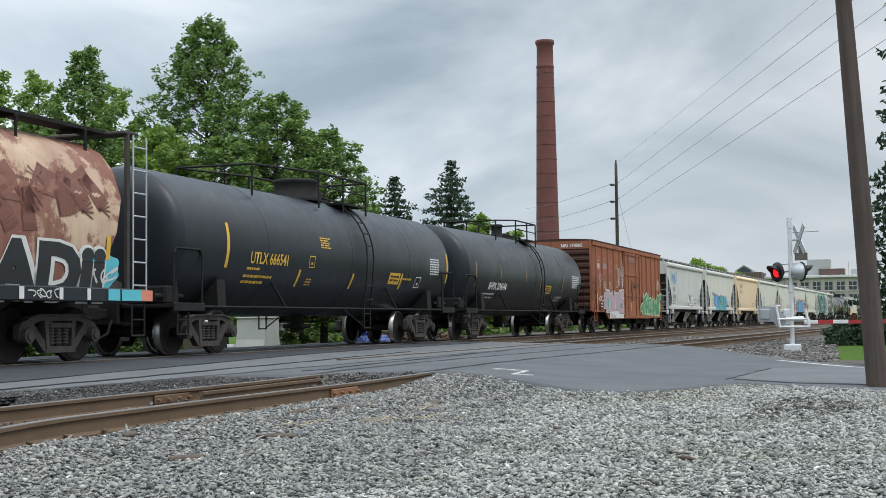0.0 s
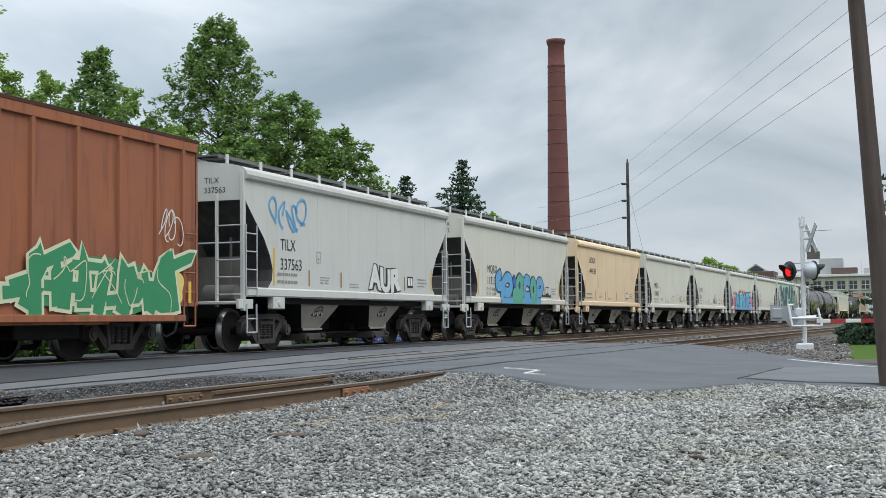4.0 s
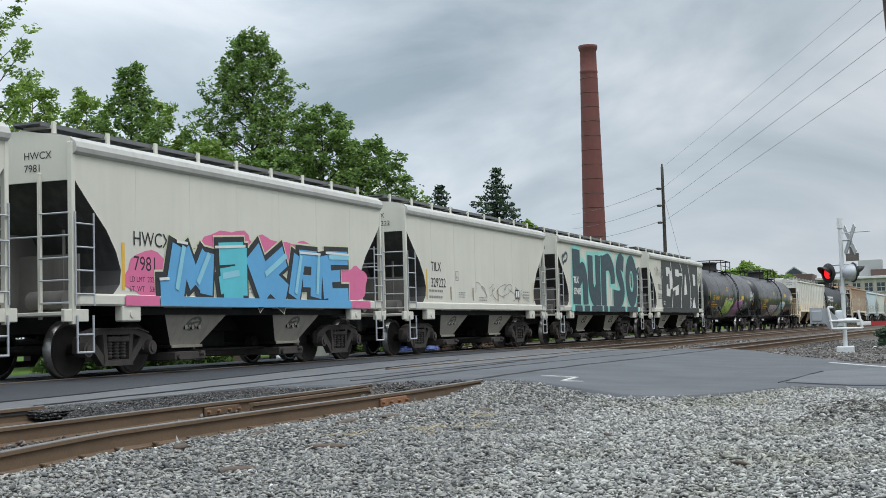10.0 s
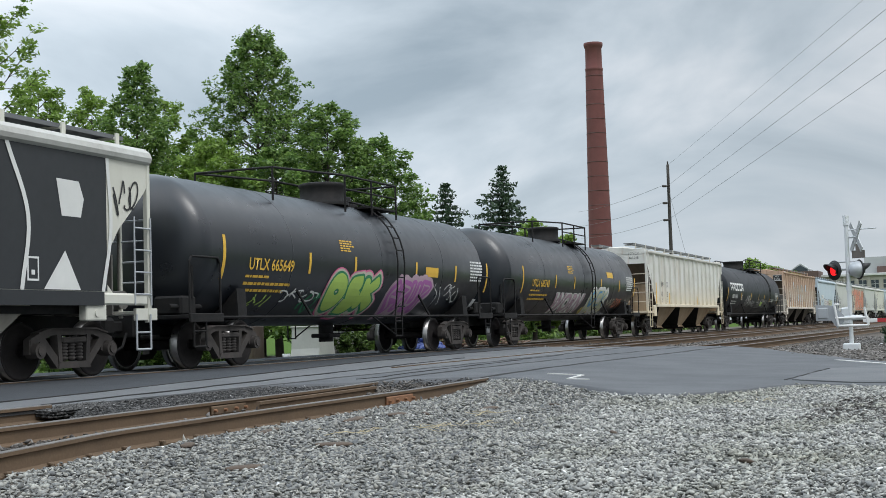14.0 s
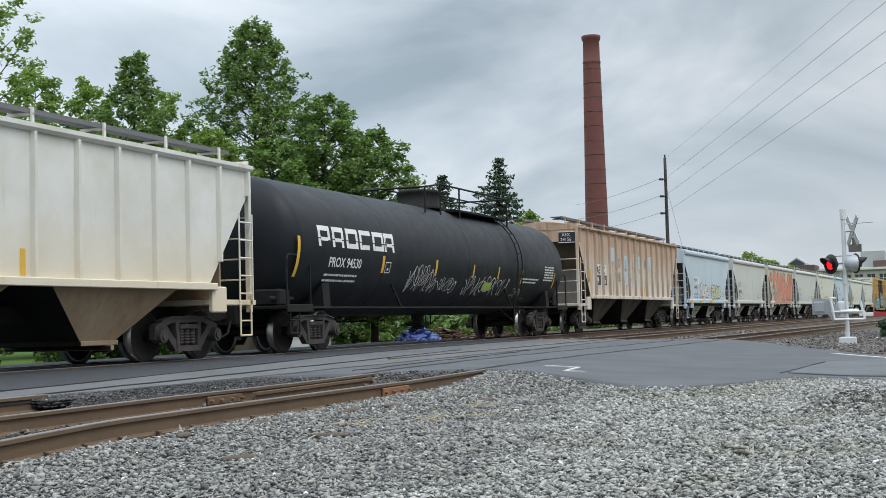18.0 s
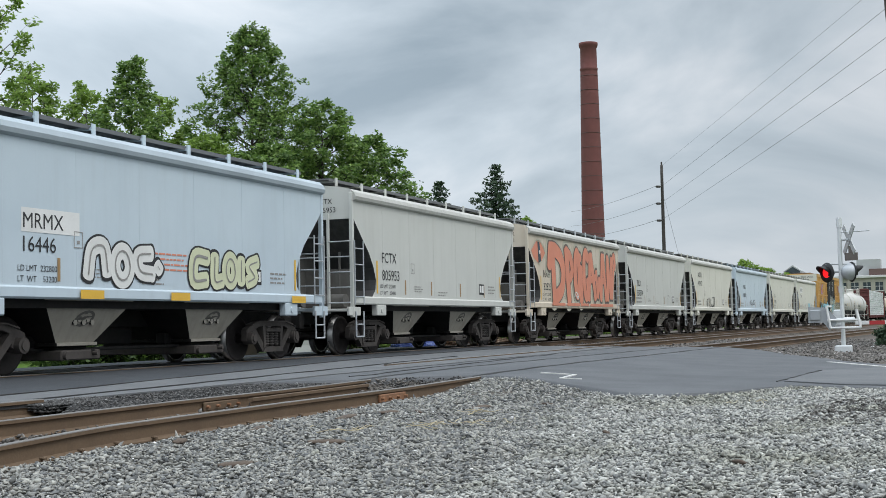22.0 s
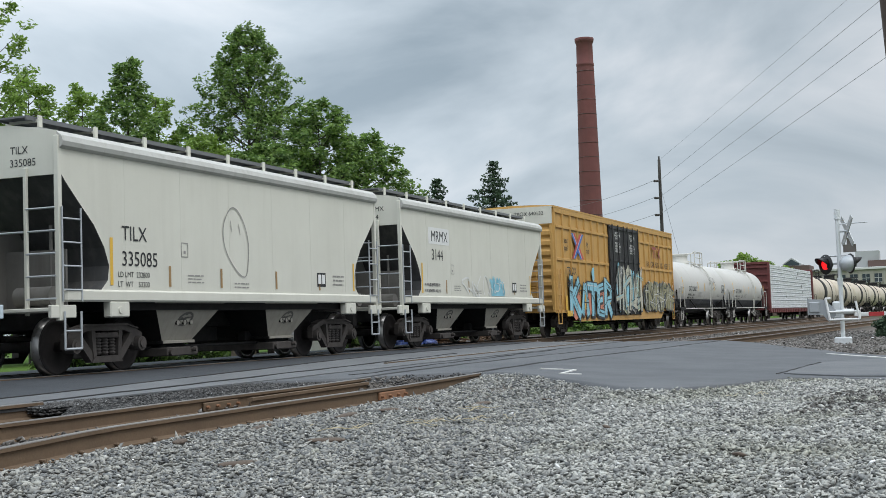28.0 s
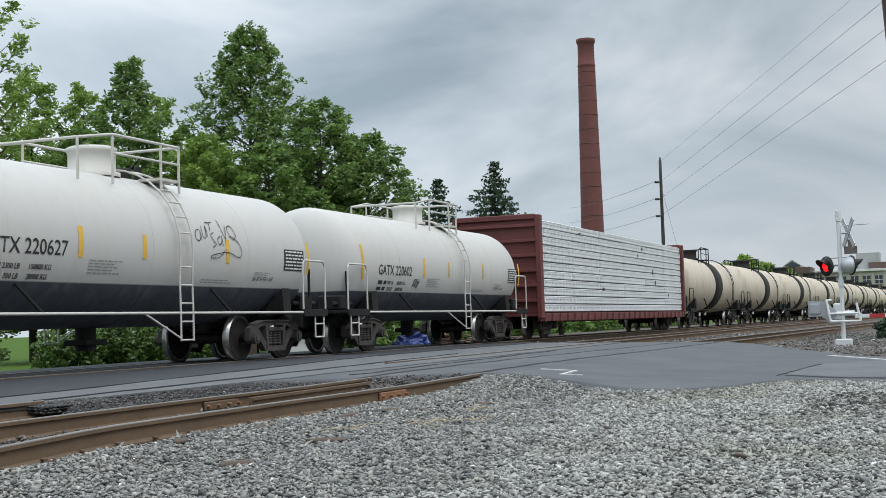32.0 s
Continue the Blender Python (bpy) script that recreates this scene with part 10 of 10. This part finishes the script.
def heap(name, label, cat, x, y, n, w, seed, material, kind):
    rnd = random.Random(seed)
    t = thing(name, label, cat, at=(x, y, 0.18))
    for k in range(n):
        a, q = rnd.uniform(0, 6.28), math.sqrt(rnd.random())
        px, py = q * w * math.cos(a), q * w * 0.6 * math.sin(a)
        hz_ = 0.65 * (1 - q) * rnd.random()
        if kind == "plank":
            part("plank", shared("plank", lambda: G().box(-0.7, 0.7, -0.06, 0.06, -0.025, 0.025, 0.006)), material, t, at=(px, py, hz_ + 0.04), turn=(rnd.uniform(-12, 12), rnd.uniform(-14, 14), rnd.uniform(-60, 60)))
        else:
            part("bag", shared("bag", lambda: G().box(-0.22, 0.22, -0.16, 0.16, -0.09, 0.09, 0.07)), material, t, at=(px, py, hz_ + 0.08), turn=(rnd.uniform(-25, 25), rnd.uniform(-25, 25), rnd.uniform(0, 180)))


heap("tarp_pile", "heap of crumpled blue plastic bags", "pile", 44.6, 18.7, 46, 1.1, 3, M_TARP, "bag")
heap("timber_pile", "heap of splintered scrap timber", "pile", 46.6, 18.6, 60, 1.2, 4, M_TIMBER, "plank")
heap("timber_pile", "heap of old broken ties", "pile", 52.5, 18.2, 30, 1.6, 5, M_TIMBER, "plank")


# ---- distant factory ----
def factory():
    b = thing("factory_building", "long beige three-storey factory with rows of dark windows", "factory building", at=(338, 0, 0))
    part("wall", G().box(0, 14, 5.5, 32.0, -0.5, 10.9), M_WALLBEIGE, b)
    part("roof_edge", G().box(-0.6, 14, 5.0, 32.4, 10.9, 11.5, 0.05), M_ROOFW, b, "pale roof edge")
    part("penthouse", G().box(3, 10, 15.5, 21.2, 11.5, 15.7, 0.05), M_WALLGREY, b, "grey rooftop penthouse")
    part("penthouse", G().box(2, 9, 12.0, 18.2, 11.5, 13.2, 0.05), M_WALLRED, b, "dark rooftop penthouse")
    part("roof_vent", G().box(2, 5, 8.6, 10.4, 11.5, 13.0, 0.1), M_WALLGREY, b)
    part("mast", G().cyl((3, 11.0, 11.5), (3, 11.0, 15.0), 0.06, 6), M_WALLGREY, b)
    y = 30.3
    while y > 6.5:
        for z in (7.2, 4.0, 0.9):
            w = part("window", shared("factory_window", lambda: G().box(-0.05, 0.05, -0.9, 0.9, 0.0, 2.1)), M_WINDOW, b, "dark factory window", (-0.02, y, z + 0.5))
            part("sill", shared("factory_sill", lambda: G().box(-0.25, 0.0, -1.0, 1.0, -0.18, 0.0)), M_ROOFW, w)
            part("mullion", shared("factory_mullion", lambda: G().box(-0.12, -0.05, -0.05, 0.05, 0.0, 2.1).box(-0.12, -0.05, -0.9, 0.9, 1.0, 1.1)), M_ROOFW, w)
        part("pier", shared("factory_pier", lambda: G().box(-0.3, 0.0, -0.25, 0.25, -0.5, 10.9)), M_WALLBEIGE, b, at=(0, y - 1.45, 0))
        y -= 2.9
    g_ = thing("brick_warehouse", "dark brick warehouse with a gabled roof lantern", "warehouse", at=(330, 0, 0))
    part("wall", G().box(0, 12, 31.5, 44, -0.5, 12.4), M_WALLRED, g_)
    part("lantern", G().prism([(33.6, 12.4), (38.0, 12.4), (38.0, 12.9), (35.8, 14.4), (33.6, 12.9)], "x", 0.5, 9), M_WALLGREY, g_, "glazed gable lantern")
    part("window", G().prism([(34.0, 12.5), (37.6, 12.5), (37.6, 12.9), (35.8, 14.0), (34.0, 12.9)], "x", 0.42, 0.5), M_WINDOW, g_)


factory()


# ---- loose stones ----
def stones(name, label, pts, size, seed, squash=0.6, material=None):
    """Angular broken stones, each a dented octahedron of its own turn and size, joined as one bed."""
    rs = np.random.RandomState(seed)
    n = len(pts)
    base = np.array([(1, 0, 0), (-1, 0, 0), (0, 1, 0), (0, -1, 0), (0, 0, 1), (0, 0, -1), (0.62, 0.62, 0.35), (-0.6, -0.55, 0.45)], float)
    tri = np.array([(0, 6, 4), (6, 2, 4), (2, 1, 4), (1, 7, 4), (7, 3, 4), (3, 0, 4), (0, 5, 2), (0, 2, 6), (2, 5, 1), (1, 5, 3), (1, 3, 7), (3, 5, 0)])
    v = base[None] * rs.uniform(0.62, 1.3, (n, 8, 1)) * np.stack([rs.uniform(0.8, 1.75, n), rs.uniform(0.55, 1.0, n), rs.uniform(0.28, 0.7, n) * squash / 0.6], 1)[:, None, :]
    q = rs.normal(size=(n, 4)) * np.array([1, 0.20, 0.20, 1])
    q /= np.linalg.norm(q, axis=1)[:, None]
    w, x, y, z = q.T
    R = np.stack([1 - 2 * (y * y + z * z), 2 * (x * y - z * w), 2 * (x * z + y * w), 2 * (x * y + z * w), 1 - 2 * (x * x + z * z), 2 * (y * z - x * w), 2 * (x * z - y * w), 2 * (y * z + x * w), 1 - 2 * (x * x + y * y)], 1).reshape(n, 3, 3)
    s = size * np.clip(rs.lognormal(0, 0.34, n), 0.45, 1.75)
    v = np.einsum("nij,nkj->nki", R, v) * s[:, None, None] + np.asarray(pts)[:, None, :]
    f = (tri[None] + (np.arange(n) * 8)[:, None, None]).reshape(-1)
    me_ = bpy.data.meshes.new(name)
    me_.vertices.add(8 * n)
    me_.vertices.foreach_set("co", v.ravel())
    me_.loops.add(len(f))
    me_.loops.foreach_set("vertex_index", f)
    me_.polygons.add(len(f) // 3)
    me_.polygons.foreach_set("loop_start", np.arange(0, len(f), 3))
    me_.update(calc_edges=True)
    ob = part(name, me_, material or M_GRAVEL)
    return tagged(ob, label, "gravel", kind="stuff")


def strew(x0, x1, y0, y1, density, seed, keep):
    """Places on the ground, thinner with distance from the near corner."""
    rs = np.random.RandomState(seed)
    n = int((x1 - x0) * (y1 - y0) * density)
    xy = np.stack([rs.uniform(x0, x1, n), rs.uniform(y0, y1, n)], 1)
    out = []
    for x, y in xy:
        if keep(x, y):
            out.append((x, y, ground_z(x, y) + rs.uniform(-0.014, 0.026) + 0.02 * noise.noise((x * 0.8, y * 0.8, 4)) + 0.012 * noise.noise((x * 3.1, y * 3.1, 9))))
    return out


def front(x, y):
    a = math.atan2(y, x)
    return -0.06 < a < 0.80 and x < road_near(y) + 0.25 and math.hypot(x, y) > 5.6


def dirty(x, y):
    return ((x - 14.6) / 2.0) ** 2 + ((y - 1.0) / 0.55) ** 2 < 1 + 0.8 * noise.noise((x * 2, y * 3, 1))


def blue(x, y):
    """The darker, bluer stone that lies along the rail."""
    return y > 3.1 + 0.16 * (x - 8) + 1.1 * noise.noise((x * 0.7, y * 0.7, 8)) and noise.noise((x * 11, y * 11, 3)) > -0.35


def clean(x, y):
    return front(x, y) and y < near_rail(x)[1] - 0.14 and not (dirty(x, y) and noise.noise((x * 9, y * 9, 2)) > -0.12)


stones("gravel", "loose angular grey crushed stone", strew(4.5, 9.5, -0.8, 6.5, 1850, 1, lambda x, y: clean(x, y) and not blue(x, y)), 0.0175, 1)
stones("gravel", "dark blue-grey crushed stone along the rail", strew(4.5, 9.5, -0.8, 6.5, 1850, 1, lambda x, y: clean(x, y) and blue(x, y)), 0.0175, 31, 0.6, M_GRAVEL_B)
stones("gravel", "loose angular grey crushed stone", strew(9.5, 13.5, -0.8, 6.5, 1500, 6, lambda x, y: clean(x, y) and not blue(x, y)), 0.0185, 6)
stones("gravel", "dark blue-grey crushed stone along the rail", strew(9.5, 13.5, -0.8, 6.5, 1500, 6, lambda x, y: clean(x, y) and blue(x, y)), 0.0185, 36, 0.6, M_GRAVEL_B)
stones("gravel", "loose angular grey crushed stone", strew(13.5, 20.5, -0.8, 6.5, 1150, 2, lambda x, y: clean(x, y) and not blue(x, y)), 0.0205, 2)
stones("gravel", "dark blue-grey crushed stone along the rail", strew(13.5, 20.5, -0.8, 6.5, 1150, 2, lambda x, y: clean(x, y) and blue(x, y)), 0.0205, 32, 0.6, M_GRAVEL_B)
stones("gravel", "loose angular grey crushed stone", strew(-9, 9, -7, 5.6, 95, 12, lambda x, y: x < road_near(y) and not front(x, y)), 0.02, 12)
stones("gravel", "small brown grit in worn gravel", strew(12.5, 17, 0.2, 1.7, 420, 7, lambda x, y: front(x, y) and dirty(x, y)), 0.013, 7, 0.5, M_GRAVEL_D)
stones("gravel", "brown ballast between rusty rails", [(x, y, z + 0.02) for x, y, z in strew(6, 17.5, 6.3, 7.9, 260, 3, lambda x, y: near_line(x) + 0.09 < y < far_line(x) - 0.08)], 0.022, 3, 0.5, M_GRAVEL_D)
stones("gravel", "dark crushed stone between rusty rails", [(x, y, z + 0.01) for x, y, z in strew(12.4, 18.3, 6.2, 8.1, 420, 8, lambda x, y: near_line(x) + 0.09 < y < far_line(x) - 0.08 and noise.noise((x * 1.3, y * 2.0, 6)) > 0.30 - 0.14 * (x - 12.4))], 0.018, 8, 0.6, M_GRIT)
stones("gravel", "dark grit between siding and crossing", [(x, y, 0.200 + 0.085 * (y - 7.9) / 1.3 + 0.012 * noise.noise((x * 3, y * 3, 3))) for x, y, z in strew(10.0, 17.6, 8.0, 9.14, 900, 9, lambda x, y: 11.3 - 1.6 * max(0.0, 8.7 - y) < x < road_near(y) + 0.3)], 0.013, 9, 0.6, M_GRIT)
stones("gravel", "dark grit heaped round a buried rail end", [(x, y, 0.20 + 0.085 * (y - 7.9) / 1.3 - q) for q in (0.0, 0.03, 0.06) for x, y, z in strew(11.0, 12.3, 8.8, 9.18, 3200, 10 + int(q * 100), lambda x, y: True)], 0.015, 10, 0.6, M_GRIT)
stones("gravel", "dark track ballast beyond the crossing", strew(30, 62, 1.2, 13.2, 75, 4, lambda x, y: x > road_far(y) + 0.1 and y > 1.4 + (x - 34) * 0.044), 0.042, 4, 0.6, M_GRAVEL_D)
stones("gravel", "dark track ballast beside the main track", strew(38, 75, 13.0, 16.8, 55, 5, lambda x, y: True), 0.045, 5, 0.6, M_GRAVEL_D)


def scrap(x, y, ln, turn, seed):
    """A splinter of an old tie lying on the stones."""
    rnd = random.Random(seed)
    n = 6
    prof = [(-ln / 2 + ln * k / n, 0.012 + 0.016 * math.sin(math.pi * (k + 0.4) / (n + 0.8)) * rnd.uniform(0.7, 1.3)) for k in range(n + 1)]
    ob = part("wood_scrap", G().lathe([(prof[0][0], 0.0)] + prof + [(prof[-1][0], 0.0)], "x", 6), M_SCRAP, at=(x, y, ground_z(x, y) + 0.03), turn=(20, rnd.uniform(-4, 4), turn), scale=(1, 1.4, 0.7))
    tagged(ob, "dark splinter of tie wood on gravel", "wood scrap", "wood scraps")


for k, (x, y, ln, tu) in enumerate(((12.1, 5.85, 0.55, 4), (12.9, 5.72, 0.35, -14), (10.0, 5.03, 0.36, -35), (8.24, 4.87, 0.32, -30), (10.6, 6.02, 0.42, 2), (13.2, 5.5, 0.30, 30), (14.4, 5.2, 0.34, -20), (15.1, 4.6, 0.25, 50), (9.3, 6.05, 0.2, 3), (11.3, 2.9, 0.12, 20), (9.1, 1.4, 0.10, 70))):
    scrap(x, y, ln, tu, 200 + k)


def stalks(x, y, n, seed):
    """A few dry grass stalks fallen on the stones."""
    rnd = random.Random(seed)
    t = thing("dry_stalk", "thin pale dry grass stalks on gravel", "dry grass", "", (x, y, ground_z(x, y) + 0.03))
    for k in range(n):
        a, ln = rnd.uniform(0, 3.14), rnd.uniform(0.18, 0.45)
        ox, oy = rnd.gauss(0, 0.16), rnd.gauss(0, 0.12)
        pts = [(ox + ln * (q / 4 - 0.5) * math.cos(a) + rnd.gauss(0, 0.006), oy + ln * (q / 4 - 0.5) * math.sin(a), 0.012 + 0.03 * math.sin(q * 0.8 + k) ** 2) for q in range(5)]
        part("stalk", G().tube(pts, 0.0035, 4), M_STRAW, t)


for k, (x, y, n) in enumerate(((11.6, 4.72, 9), (12.0, 4.4, 6), (13.4, 4.9, 5), (10.8, 5.3, 5), (15.3, 2.2, 4))):
    stalks(x, y, n, 300 + k)


# ---- what moves ----
SPEED = ((0, 12.16), (4.5, 12.16), (9, 12.25), (13.5, 12.38), (18, 12.42), (23, 12.40), (27.5, 12.68), (32, 12.83))


def gone(t):
    """How far the train has run after t seconds."""
    d = 0.0
    for (ta, va), (tb, vb) in zip(SPEED[:-1], SPEED[1:]):
        if t <= ta:
            break
        e = min(t, tb)
        ve = va + (vb - va) * (e - ta) / (tb - ta)
        d += (va + ve) / 2 * (e - ta)
    return d


def motions():
    for c, mid in TRAIN:
        rows = []
        for k in range(33):
            x, y, h = track(mid - gone(k), MAIN_Y)
            rows.append((k, pose(x, y, MAIN_Z, 0, 0, math.degrees(h))))
        walk(c, rows)
    first = WHEELS[0]
    walk(first, [(k / FPS, pose(0, 0, 0, 0, -math.degrees(gone(k / FPS) / 0.455) % 360.0, 0)) for k in range(32 * FPS + 1)])
    turning = first.animation_data
    for w in WHEELS[1:]:
        w.rotation_mode = "QUATERNION"
        keys = w.animation_data_create()
        keys.action = turning.action
        keys.action_slot = turning.action_slot


motions()
